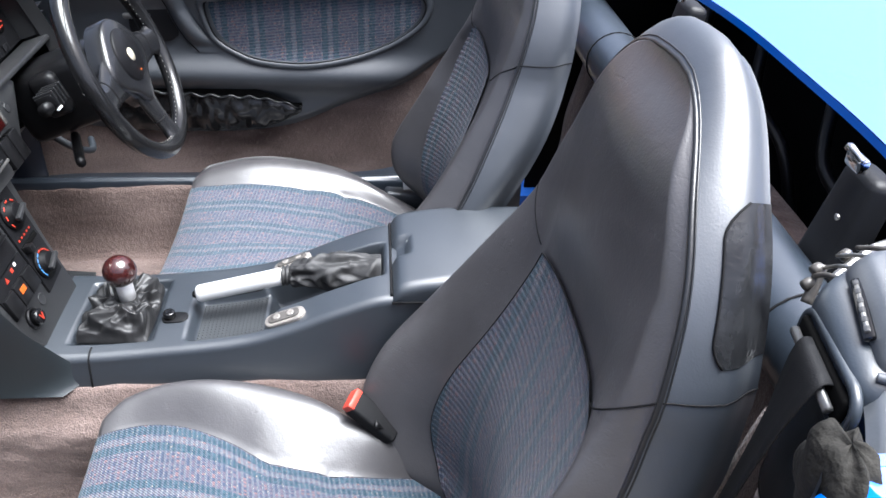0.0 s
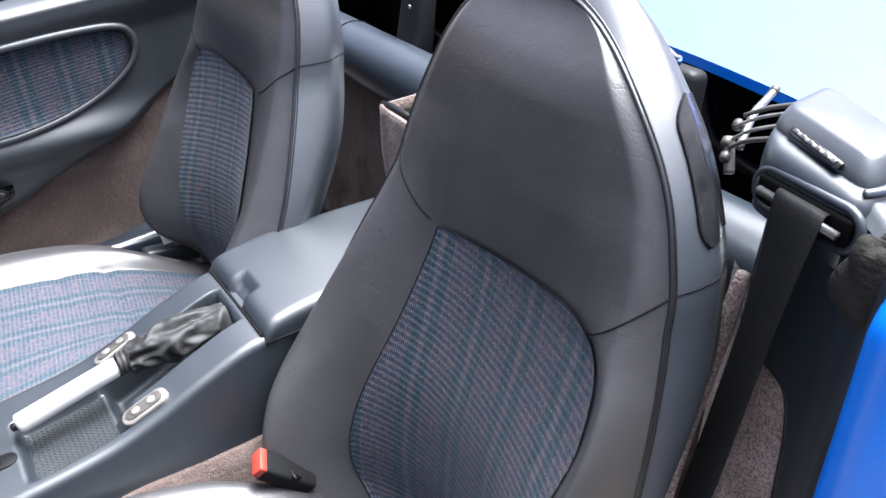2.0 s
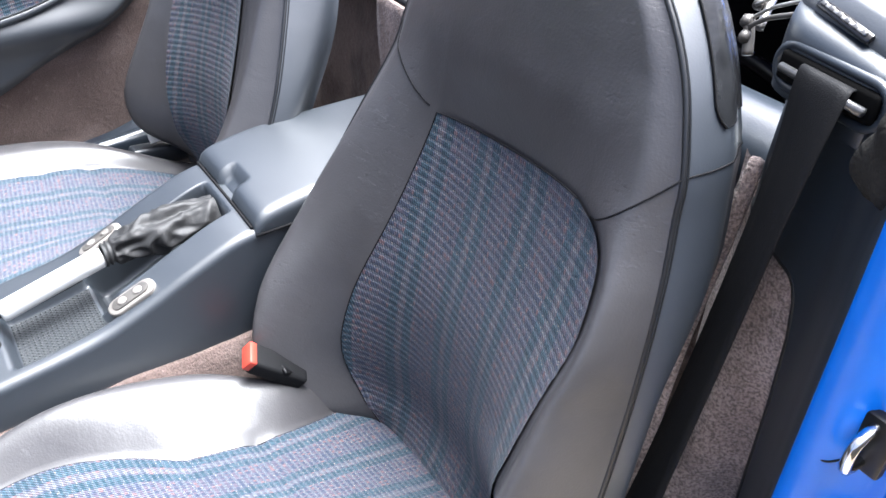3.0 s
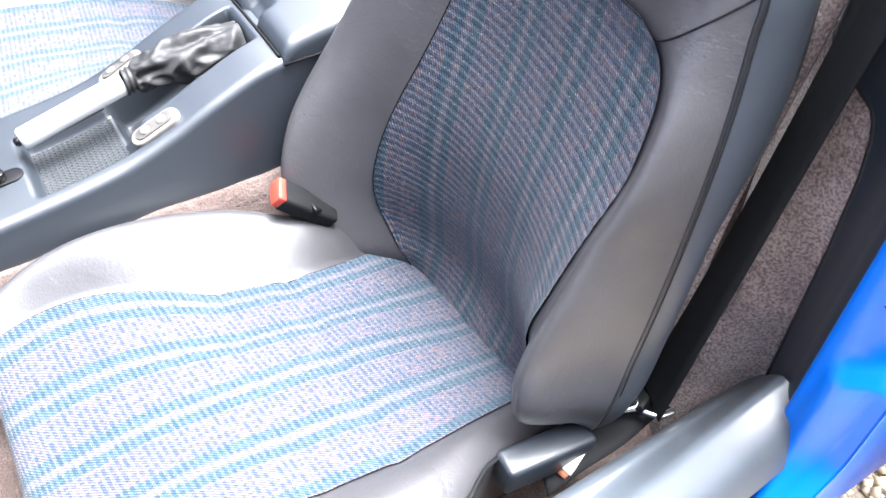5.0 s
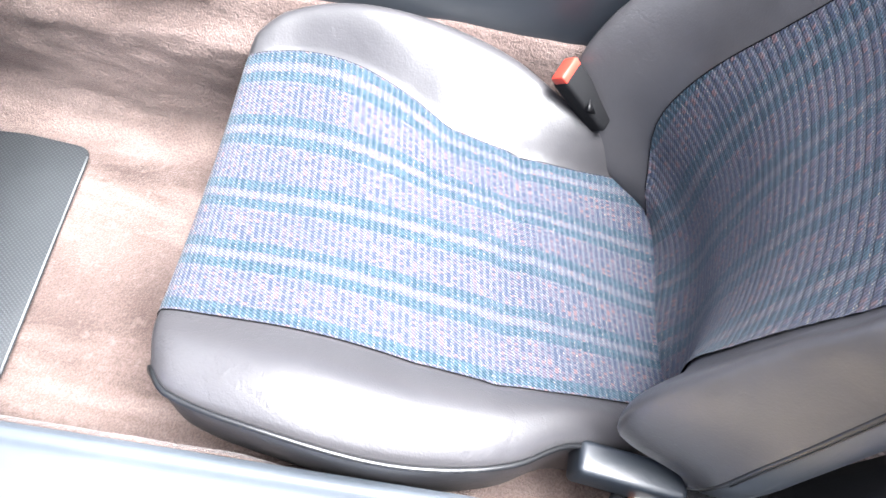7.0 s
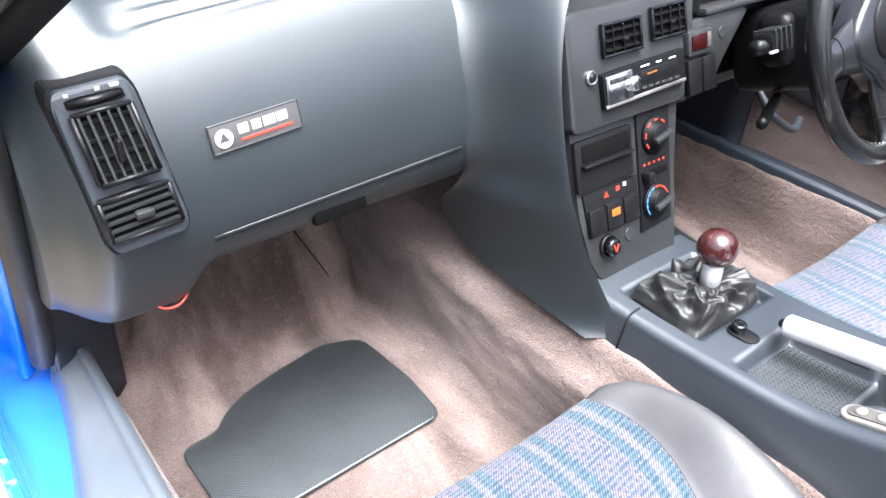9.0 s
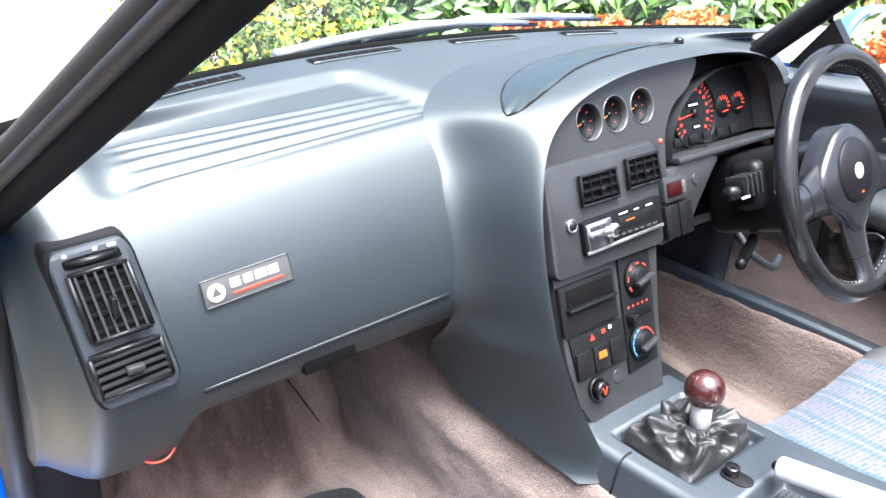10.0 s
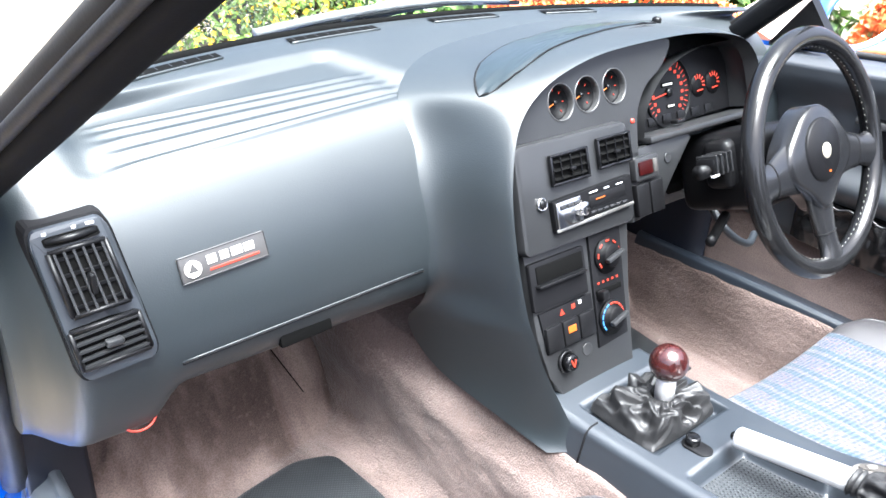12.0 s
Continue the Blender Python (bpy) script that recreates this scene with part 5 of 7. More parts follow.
    def spine(f):
        """y and z of the cushion's middle, from the back to the front and down."""
        if f < 0.8:
            y = lerp(0.04, 0.57, f / 0.8)
            return y, table(y, [(0.04, 0.352), (0.11, 0.368), (0.2, 0.405), (0.28, 0.43), (0.36, 0.446), (0.47, 0.462), (0.57, 0.458)]), 0.0
        k = (f - 0.8) / 0.2
        a = k * math.pi * 0.5
        return 0.57 + 0.042 * math.sin(min(a * 1.6, math.pi / 2)), 0.458 - 0.02 * (1 - math.cos(min(a * 1.6, 1.57))) - 0.13 * max(0, k - 0.35), k

    def shelf(g, crest):
        h = math.sin(math.pi / 2 * min(1, g / 0.5))
        return 0.52 * crest * (h - (0.55 * ((g - 0.5) / 0.5) ** 2.6 if g > 0.5 else 0))

    def cushion(q, f, lift=0.0):
        y, zc, k = spine(f)
        yy = min(y, 0.6)
        a = abs(q)
        seam, edge = (seam_out(yy), edge_out(yy)) if q > 0 else (seam_in(yy), edge_in(yy))
        edge += (0.009 if q > 0 else 0.0) - 0.012 * k
        drop = 0.03 if q > 0 else 0.05
        crest = table(yy, [(0.04, 0.012), (0.12, 0.03), (0.2, 0.05), (0.3, 0.058), (0.42, 0.056), (0.52, 0.044), (0.6, 0.026)]) * (1 - 0.75 * k)
        if a <= 0.5:
            g = a / 0.5
            lx, z = seam * g, zc + 0.012 * g * g - 0.006 * math.exp(-((yy - 0.275) / 0.012) ** 2) - 0.003 * math.exp(-((yy - 0.36) / 0.012) ** 2) * g
        elif a <= 0.86:
            g = (a - 0.5) / 0.36
            if q > 0:
                # the bolster beside the door is broad and flat on top
                lx = lerp(seam, edge, g ** 0.92)
                z = zc + 0.012 + shelf(g, crest)
            else:
                lx = lerp(seam, edge, math.sin(g * math.pi / 2) ** 0.9 if g > 0 else 0)
                z = zc + 0.012 + crest * math.sin(math.pi * min(1, g * 0.72)) - drop * g**3
        else:
            g = (a - 0.86) / 0.14
            lx = edge - 0.012 * g * g
            top = shelf(1, crest) if q > 0 else crest * math.sin(math.pi * 0.72) - drop
            z = zc + 0.012 + top - g * (0.13 - 0.04 * k)
        y -= 0.035 * k * smooth(0.45, 1, a)
        return X(lx * (1 if q > 0 else -1)), y, z + lift

    cush = part("cushion", sheet(lambda a, b: cushion(2 * a - 1, b), 92, 60, flip=flip), "leather", seat, "grey leather, shiny on the bolsters")
    part("seat_cloth", sheet(lambda a, b: cushion((2 * a - 1) * 0.499, b, 0.0025), 48, 60, uv=lambda a, b: ((2 * a - 1) * 0.16 + 0.007, 0.6 * b), flip=flip), "cloth", cush, "blue and grey striped tweed")
    for q in (-0.5, 0.5):
        part("cloth_seam", tube_mesh([Vector(cushion(q, k / 50)) + Vector((0, 0, 0.002)) for k in range(51)], 0.0007, 5), "seam", cush)
    part("cloth_seam", tube_mesh([Vector(cushion((2 * k / 40 - 1) * 0.5, 0.355)) + Vector((0, 0, 0.0022)) for k in range(41)], 0.0011, 6), "seam", cush)
    for q in (-0.86, 0.86):
        part("piping", tube_mesh([Vector(cushion(q, 0.16 + 0.84 * k / 50)) + Vector((s * (0.001 if q > 0 else -0.001), 0, 0)) for k in range(51)], 0.003, 6), "piping", cush)
    part("seat_base", moved(block_mesh(0.36, 0.46, 0.07, 0.01), Matrix.Translation((cx, 0.3, 0.275))), "black", seat, "black metal seat base")
    # the recliner cover beside the door
    part("recliner_cover", moved(block_mesh(0.034, 0.112, 0.042, 0.007, 3), pose(X(0.22), 0.136, 0.402, 8, 0, s * 4)), "console", seat, "blue-grey plastic lever cover")
    if patched:
        n = len(outline) - 1
        rows = [i for i in range(n // 2, n + 1) if 0.902 < outline[i][1] < 1.022 and outline[i][0] > 0]
        lo, hi = rows[0], rows[-1]

        def scuff(a, b):
            f = lerp(lo, hi, a)
            i = int(min(f, n - 1))
            e = 0.3 * (1 - min(1, 5 * a)) ** 2 + 0.14 * (1 - min(1, 5 * (1 - a))) ** 2
            p = Vector(side(i / n, lerp(0.36 + e, 1.0, b))).lerp(Vector(side((i + 1) / n, lerp(0.36 + e, 1.0, b))), f - i)
            return p + Vector((s * 0.0012, 0.0, 0.0005))

        part("worn_patch", sheet(scuff, 24, 10, flip=not flip), "patch", seat, "scuffed black panel with frayed edge")
        part("patch_edge", tube_mesh([scuff(k / 20, 0) for k in range(21)], 0.0011, 5), "seam", seat)
    return seat


build_seat(-0.357, -1, "passenger seat in dark grey leather with striped tweed centre", True)
build_seat(0.357, 1, "driver seat in dark grey leather with striped tweed centre", False)

# ---- things on the dashboard ----
badge = thing("maker_badge", (-0.463, 0.85, 0.795), "framed grey plaque with white lettering on the dashboard", "badge")
bm_ = facing((-0.4535, 0.868, 0.782), (0.0, -1, 0.3), (-0.06, 0, 1))
part("plaque", moved(prism_mesh(rounded(0.1, 0.029, 0.002), 0.003, 0.0008), bm_), "badge_grey", badge, "dark grey enamel plaque")
for x, y, w, h in ((0, 0.0138, 0.1, 0.0012), (0, -0.0138, 0.1, 0.0012), (0.0494, 0, 0.0012, 0.0276), (-0.0494, 0, 0.0012, 0.0276)):
    part("border", moved(block_mesh(w, h, 0.001, 0.0003, 1), bm_ @ Matrix.Translation((x, y, 0.0032))), "silver", badge)
part("roundel", moved(lathe_mesh([(0.0095, 0), (0.0095, 0.001), (0.008, 0.0012), (0.0078, 0.0006), (0.001, 0.0006)], 24), bm_ @ Matrix.Translation((-0.036, -0.001, 0.003))), "pale_grey", badge, "white ring emblem")
part("roundel_shape", moved(prism_mesh([(-0.0055, -0.003), (0.0055, -0.003), (0, 0.006)], 0.0006, 0), bm_ @ Matrix.Translation((-0.036, -0.001, 0.0038))), "badge_grey", badge)
for k, w in enumerate((0.011, 0.010, 0.013, 0.012)):
    x = -0.014 + 0.0145 * k
    part("name_bar", moved(block_mesh(w, 0.0095, 0.0008, 0.0003, 1), bm_ @ Matrix.Translation((x, 0.0035, 0.0034))), "pale_grey", badge, "white name in block letters")
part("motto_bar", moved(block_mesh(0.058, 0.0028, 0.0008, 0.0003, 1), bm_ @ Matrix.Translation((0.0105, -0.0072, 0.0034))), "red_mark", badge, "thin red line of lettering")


# the vent panel at the end of the dashboard
VENT = [Vector((-0.618, 0.853, 0.699)), Vector((-0.538, 0.853, 0.704)), Vector((-0.562, 0.894, 0.8555)), Vector((-0.6355, 0.897, 0.851))]


def on_vent(a, b, n=0.0):
    return VENT[0].lerp(VENT[1], a).lerp(VENT[3].lerp(VENT[2], a), b) + Vector((0, -n - 0.034 * b * (1 - b), 0))


vp = thing("vent_panel", (-0.595, 0.85, 0.79), "dark grey panel with two black air vents at the dashboard end", "air vent")


def vent_plate(name, a0, a1, b0_, b1_, n0, n1, material, parent, r=0.12, label=""):
    """A plate over a stretch of the vent panel, from depth n0 to n1."""
    ring = [((x + 0.5), (y + 0.5)) for x, y in rounded(1, 1, r, 4)]
    low = [on_vent(lerp(a0, a1, x), lerp(b0_, b1_, y), n0) for x, y in ring]
    top = [on_vent(lerp(a0, a1, 0.5 + (x - 0.5) * 0.97), lerp(b0_, b1_, 0.5 + (y - 0.5) * 0.98), n1) for x, y in ring]
    n = len(ring)
    faces = [(k, (k + 1) % n, n + (k + 1) % n, n + k) for k in range(n)] + [tuple(range(n, 2 * n))]
    return part(name, mesh_of(low + top, faces, is_smooth=False), material, parent, label)


vent_plate("surround_gap", -0.035, 1.035, -0.02, 1.02, -0.02, 0.003, "seam", vp, 0.12)
vent_plate("panel_face", 0.0, 1.0, 0.0, 1.0, -0.02, 0.008, "console", vp, 0.12)
up = vent_plate("vent_mouth", 0.17, 0.87, 0.46, 0.86, -0.01, 0.0085, "void", vp, 0.04)
low = vent_plate("vent_mouth", 0.06, 0.9, 0.1, 0.37, -0.01, 0.0085, "void", vp, 0.04)
for host, (a0, a1, b0_, b1_) in ((up, (0.17, 0.87, 0.46, 0.86)), (low, (0.06, 0.9, 0.1, 0.37))):
    for ends in (((a0, b0_), (a1, b0_)), ((a1, b0_), (a1, b1_)), ((a1, b1_), (a0, b1_)), ((a0, b1_), (a0, b0_))):
        part("vent_frame", tube_mesh([on_vent(*lerp_ab, 0.010) for lerp_ab in ends], 0.0028, 6), "black", host)


def slat(p, q, deep, tall, host, material="console"):
    """A flat louvre from p to q."""
    d = (q - p).normalized()
    flat = Vector((0, -1, 0))
    side_ = d.cross(flat).normalized()
    vs = [e + side_ * s1 * tall / 2 + flat * s2 for e in (p, q) for s1, s2 in ((-1, 0), (1, 0), (1, deep), (-1, deep))]
    part("vent_slat", mesh_of(vs, [(0, 1, 2, 3), (7, 6, 5, 4), (0, 4, 5, 1), (1, 5, 6, 2), (2, 6, 7, 3), (3, 7, 4, 0)], is_smooth=False), material, host)


for k in range(6):
    a = 0.17 + 0.7 * (k + 0.55) / 6
    slat(on_vent(a, 0.465, 0.006), on_vent(a, 0.855, 0.006), 0.006, 0.0024, up, "plate")
for k in range(4):
    b = 0.46 + 0.4 * (k + 0.5) / 4
    slat(on_vent(0.18, b, 0.004), on_vent(0.86, b, 0.004), 0.006, 0.003, up, "black")
for k in range(5):
    b = 0.1 + 0.27 * (k + 0.4) / 5
    slat(on_vent(0.07, b, 0.006), on_vent(0.89, b + 0.01, 0.006), 0.006, 0.0026, low, "plate")
for k in range(5):
    a = 0.06 + 0.84 * (k + 0.5) / 5
    slat(on_vent(a, 0.11, 0.0), on_vent(a, 0.36, 0.0), 0.006, 0.0018, low, "black")
part("vent_tab", moved(block_mesh(0.006, 0.01, 0.022, 0.002), Matrix.Translation(on_vent(0.52, 0.64, 0.014))), "black", up)
part("vent_tab", moved(block_mesh(0.018, 0.01, 0.008, 0.003), Matrix.Translation(on_vent(0.5, 0.24, 0.014))), "plate", low)
wheel_slot = vent_plate("thumb_slot", 0.16, 0.86, 0.885, 0.945, -0.01, 0.0088, "void", vp, 0.2)
part("thumbwheel", tube_mesh([on_vent(0.2, 0.912, 0.006), on_vent(0.5, 0.915, 0.0095), on_vent(0.82, 0.915, 0.006)], 0.0038, 10), "black", wheel_slot)
for a in (0.22, 0.58, 0.78):
    part("symbol", moved(block_mesh(0.008 if a > 0.7 else 0.004, 0.001, 0.003, 0.0003, 1), Matrix.Translation(on_vent(a, 0.965, 0.0085))), "white_mark", vp)
wire = thing("loose_wire", (-0.555, 0.9, 0.605), "loose red wire hanging below the dashboard", "wire")
part("wire", tube_mesh(spline([(-0.58, 0.885, 0.603), (-0.572, 0.88, 0.595), (-0.56, 0.878, 0.592), (-0.548, 0.88, 0.595), (-0.541, 0.885, 0.606), (-0.543, 0.9, 0.635)], 24), 0.0016, 6), "red", wire)
part("wire", tube_mesh(spline([(-0.58, 0.885, 0.603), (-0.588, 0.89, 0.611), (-0.594, 0.9, 0.635)], 8), 0.0016, 6), "blue", wire)

# demister slots and the oval cover on top of the dashboard
for x0, x1 in ((-0.50, -0.337), (-0.223, -0.065), (0.04, 0.167), (0.26, 0.36)):
    dv = thing("demister_vent", ((x0 + x1) / 2, 1.12, 0.93), "narrow black demister slot below the windscreen", "air vent", "demister vents")
    def slot_y(x):
        return 1.148 - 0.42 * x * x
    line = [(lerp(x0, x1, k / 12), slot_y(lerp(x0, x1, k / 12)), 0.9335) for k in range(13)]
    part("slot", sheet(lambda a, b: Vector(line[round(a * 12)]) + Vector((0, lerp(-0.012, 0.008, b), 0.0006)), 12, 2), "void", dv)
    part("slot_rim", tube_mesh([Vector(p) + Vector((0, -0.013, -0.001)) for p in line], 0.002, 6), "dash", dv)
    for k in range(8):
        x = lerp(x0, x1, (k + 0.5) / 8)
        part("fin", moved(block_mesh(0.0016, 0.014, 0.0016, 0.0004, 1), Matrix.Translation((x, slot_y(x), 0.9338))), "black", dv)
oval = [(-0.112, 0.86), (-0.095, 0.845), (-0.04, 0.855), (0.05, 0.885), (0.15, 0.91), (0.3, 0.935), (0.36, 0.955), (0.28, 0.975), (0.18, 0.985), (0.05, 0.965), (-0.06, 0.915)]


hood_net = [surround(a / 120, b / 30) for a in range(36, 110) for b in range(31)]


def hood_z(x, y):
    return min(hood_net, key=lambda v: (v.x - x) ** 2 + (v.y - y) ** 2).z


ov_line = spline([(x, y, 0) for x, y in oval], 44, closed=True)
for p in ov_line:
    p.z = hood_z(p.x, p.y) + 0.001
part("cover_gap", tube_mesh(ov_line, 0.0013, 6, closed=True), "seam", dash)
ov_mid = sum(ov_line, Vector()) / len(ov_line)


def lid_skin(a, b):
    p = ov_mid.lerp(ov_line[round(a * 44) % 44], 0.985 * b)
    return p.x, p.y, (hood_z(p.x, p.y) if b < 0.99 else p.z - 0.001) + 0.0022 + 0.003 * (1 - b * b)


part("speaker_cover", sheet(lid_skin, 44, 8), "dash_gloss", dash, "smooth glossy oval cover")
pin = thing("dash_pin", (0.377, 0.955, 0.94), "small black peg standing on the dashboard top", "peg")
part("peg", moved(lathe_mesh([(0.008, 0), (0.008, 0.008), (0.005, 0.011), (0.001, 0.0115)], 14), Matrix.Translation((0.377, 0.965, 0.932))), "black", pin)

# right-hand end vent
ev = thing("end_vent", (0.53, 0.84, 0.82), "black louvred air vent beside the steering wheel", "air vent")
part("vent_ring", moved(prism_mesh(rounded(0.085, 0.11, 0.02), 0.02, 0.006), facing((0.525, 0.86, 0.825), (0.1, -1, 0.2))), "dash", ev)
part("vent_mouth", moved(prism_mesh(rounded(0.065, 0.09, 0.012), 0.003, 0.001), facing((0.524, 0.84, 0.829), (0.1, -1, 0.2))), "void", ev)
for k in range(5):
    part("vent_slat", moved(block_mesh(0.064, 0.0025, 0.012, 0.0006, 1), facing((0.524, 0.834, 0.797 + 0.016 * k), (0.1, -1, 0.2))), "black", ev)

# ---- steering wheel ----
TILT = radians(22.3)
wheel_m = facing((0.345, 0.632, 0.816), (0, -math.cos(TILT), math.sin(TILT)), (0, math.sin(TILT), math.cos(TILT)))
sw = thing("steering_wheel", (0.345, 0.632, 0.816), "black leather steering wheel with three padded spokes", "steering wheel")
part("rim", moved(tube_mesh([(0.165 * math.cos(2 * math.pi * k / 72), 0.165 * math.sin(2 * math.pi * k / 72), 0) for k in range(72)], 0.0148, 14, closed=True), wheel_m), "wheel_leather", sw, "glossy worn black leather rim")
stitch = [(0.1505 * math.cos(2 * math.pi * k / 90), 0.1505 * math.sin(2 * math.pi * k / 90), 0.002) for k in range(90)]
for k in range(0, 90):
    p = Vector(stitch[k])
    part("stitch", moved(block_mesh(0.0012, 0.004, 0.001, 0.0003, 1), wheel_m @ Matrix.Translation(p) @ pose(0, 0, 0, 0, 0, 360 * k / 90 + 25)), "thread", sw)


def hub_shape(a, b):
    """A soft pad with three lobes that run out into the spokes."""
    ang = 2 * math.pi * a
    lobe = sum(math.exp(-(((ang - radians(c) + math.pi) % (2 * math.pi) - math.pi) / w) ** 2) for c, w in ((188, 0.5), (352, 0.5), (273, 0.38)))
    r = (0.066 + 0.022 * lobe) * min(1, b / 0.86)
    h = 0.012 - 0.010 * b**3 - (0.03 * (b - 0.86) / 0.14 if b > 0.86 else 0)
    return wheel_m @ Vector((r * math.cos(ang), r * math.sin(ang) + 0.004, h))


part("hub", sheet(hub_shape, 64, 16), "vinyl_black", sw, "padded black hub")
part("horn_pad", moved(lathe_mesh([(0.0455, -0.004), (0.0455, 0.002), (0.0435, 0.0045), (0.001, 0.005)], 40), wheel_m @ Matrix.Translation((-0.004, 0.006, 0.009))), "plate_dark", sw, "round dark horn pad")
part("emblem", moved(lathe_mesh([(0.0115, 0), (0.0112, 0.0012), (0.001, 0.0014)], 24), wheel_m @ Matrix.Translation((0, 0.004, 0.0138))), "pale_emblem", sw, "small pale round emblem")
part("emblem_mark", moved(block_mesh(0.006, 0.0025, 0.0006, 0.0002, 1), wheel_m @ Matrix.Translation((0.004, -0.026, 0.0143))), "orange_mark", sw)
for ang, w in ((188, 0.034), (352, 0.034), (274, 0.029)):
    a = radians(ang)

    def spoke(u, v, a=a, w=w):
        d = lerp(0.045, 0.16, u)
        hw = w * lerp(1.25, 0.72, min(1, u * 1.5)) + 0.02 * max(0, u - 0.8) * 2
        q = 2 * math.pi * v
        h = lerp(-0.006, 0.0, u) - 0.004 * math.sin(math.pi * u)
        p = Vector((d * math.cos(a), d * math.sin(a), h)) + Vector((-math.sin(a), math.cos(a), 0)) * hw * math.cos(q) + Vector((0, 0, 0.0115 * math.sin(q)))
        return wheel_m @ p

    sp_ = part("spoke", sheet(spoke, 22, 18), "vinyl_black", sw, "padded black spoke")
    part("spoke_joint", tube_mesh([Vector(spoke(0.62, k / 20)) for k in range(20)], 0.0012, 5, closed=True), "seam", sp_)

for s in (-1, 1):
    tagged(part("wall_left" if s < 0 else "wall_right", sheet(lambda a, b, s=s: (s * (0.66 - 0.02 * a), lerp(1.07 if s < 0 else 0.95, 1.26, a), lerp(0.2, 0.78, b)), 6, 6), "kick", solid=0.01), "dark side wall of the footwell", "wall", kind="structure")
tagged(part("wall_front", sheet(lambda a, b: (lerp(-0.66, 0.66, a), 1.26, lerp(0.2, 0.8, b)), 6, 6), "kick", solid=0.01), "dark bulkhead behind the dashboard", "bulkhead", kind="structure")
col = thing("steering_column", (0.345, 0.72, 0.76), "black steering column shroud with stalk switches", "steering column")
axis = facing((0.345, 0.67, 0.80), (0, -math.cos(TILT), math.sin(TILT)), (0, math.sin(TILT), math.cos(TILT)))
part("shroud", moved(block_mesh(0.115, 0.12, 0.15, 0.02, 3), axis @ Matrix.Translation((0, -0.01, -0.085))), "black", col)
part("shroud_cap", moved(block_mesh(0.15, 0.075, 0.05, 0.014, 3), axis @ Matrix.Translation((0.0, 0.005, -0.075))), "black", col)
part("stalk", tube_mesh([axis @ Vector(p) for p in ((-0.05, 0.0, -0.06), (-0.12, 0.006, -0.055), (-0.15, 0.008, -0.052))], lambda f: 0.007 + 0.004 * f, 10), "black", col)
part("rotary_switch", moved(block_mesh(0.05, 0.026, 0.032, 0.006, 2), axis @ Matrix.Translation((-0.105, 0.012, -0.055))), "black", col, "ridged black switch block")
for k in range(4):
    part("ridge", moved(block_mesh(0.003, 0.03, 0.034, 0.001, 1), axis @ Matrix.Translation((-0.125 + 0.012 * k, 0.013, -0.053))), "plate", col)
part("symbol", moved(block_mesh(0.016, 0.003, 0.004, 0.0004, 1), axis @ Matrix.Translation((-0.135, 0.0, -0.036))), "white_mark", col)
part("column_tube", tube_mesh([axis @ Vector((0, 0, -0.14)), axis @ Vector((0, -0.05, -0.36))], 0.03, 14), "void", col)
part("tilt_lever", tube_mesh([axis @ Vector(p) for p in ((-0.03, -0.08, -0.1), (-0.1, -0.1, -0.08), (-0.12, -0.1, -0.07))], 0.008, 8), "black", col)
knee = thing("knee_panel", (0.36, 0.95, 0.6), "black plastic panel under the steering column", "trim panel")
part("panel_face", sheet(lambda a, b: (lerp(0.1, 0.64, a), lerp(0.84, 1.02, b), lerp(0.735, 0.55, b)), 6, 6, flip=True), "black", knee, solid=0.01)
part("grab_hoop", tube_mesh(spline([(0.44, 0.86, 0.66), (0.45, 0.80, 0.60), (0.5, 0.78, 0.565), (0.56, 0.80, 0.56)], 20), 0.007, 8), "console", knee)
kick = thing("kick_panel", (-0.6, 1.12, 0.4), "dark blue-black plastic kick panel in the footwell", "trim panel")
part("panel_face", sheet(lambda a, b: (lerp(-0.662, -0.577, a), lerp(1.06, 1.10, a) - 0.02 * a * (1 - a), lerp(lerp(0.36, 0.29, a), 0.68, b)), 12, 8, flip=True), "kick", kick, solid=0.006)

# ---- driver's door ----
door = thing("driver_side_door", (0.7, 0.45, 0.3), "closed driver door trimmed in blue-grey vinyl and striped cloth", "car door")
DOOR_LOW = [(-0.08, 0.78), (0.056, 0.70), (0.165, 0.632), (0.29, 0.574), (0.39, 0.53), (0.5, 0.512), (0.62, 0.51), (0.8, 0.52), (0.98, 0.545)]


def door_x(y, z):
    top = 0.897 + 0.075 * (0.5 - y)
    x = 0.662
    x -= 0.028 * math.exp(-((z - 0.665) / 0.035) ** 2) * smooth(0.0, 0.25, y)
    x -= 0.02 * smooth(top - 0.09, top - 0.03, z)
    return x


def door_panel(a, b):
    y = lerp(-0.1, 0.98, a)
    top = 0.897 + 0.075 * (0.5 - y)
    low_z = table(y, DOOR_LOW)
    if b < 0.8:
        z = lerp(low_z, top - 0.012, b / 0.8)
        return door_x(y, z) + 0.02 * (1 - smooth(0, 0.08, b)), y, z
    k = (b - 0.8) / 0.2
    return door_x(y, top) + 0.09 * k, y, top - 0.012 + 0.013 * math.sin(min(1, k * 3) * math.pi / 2) - 0.004 * k


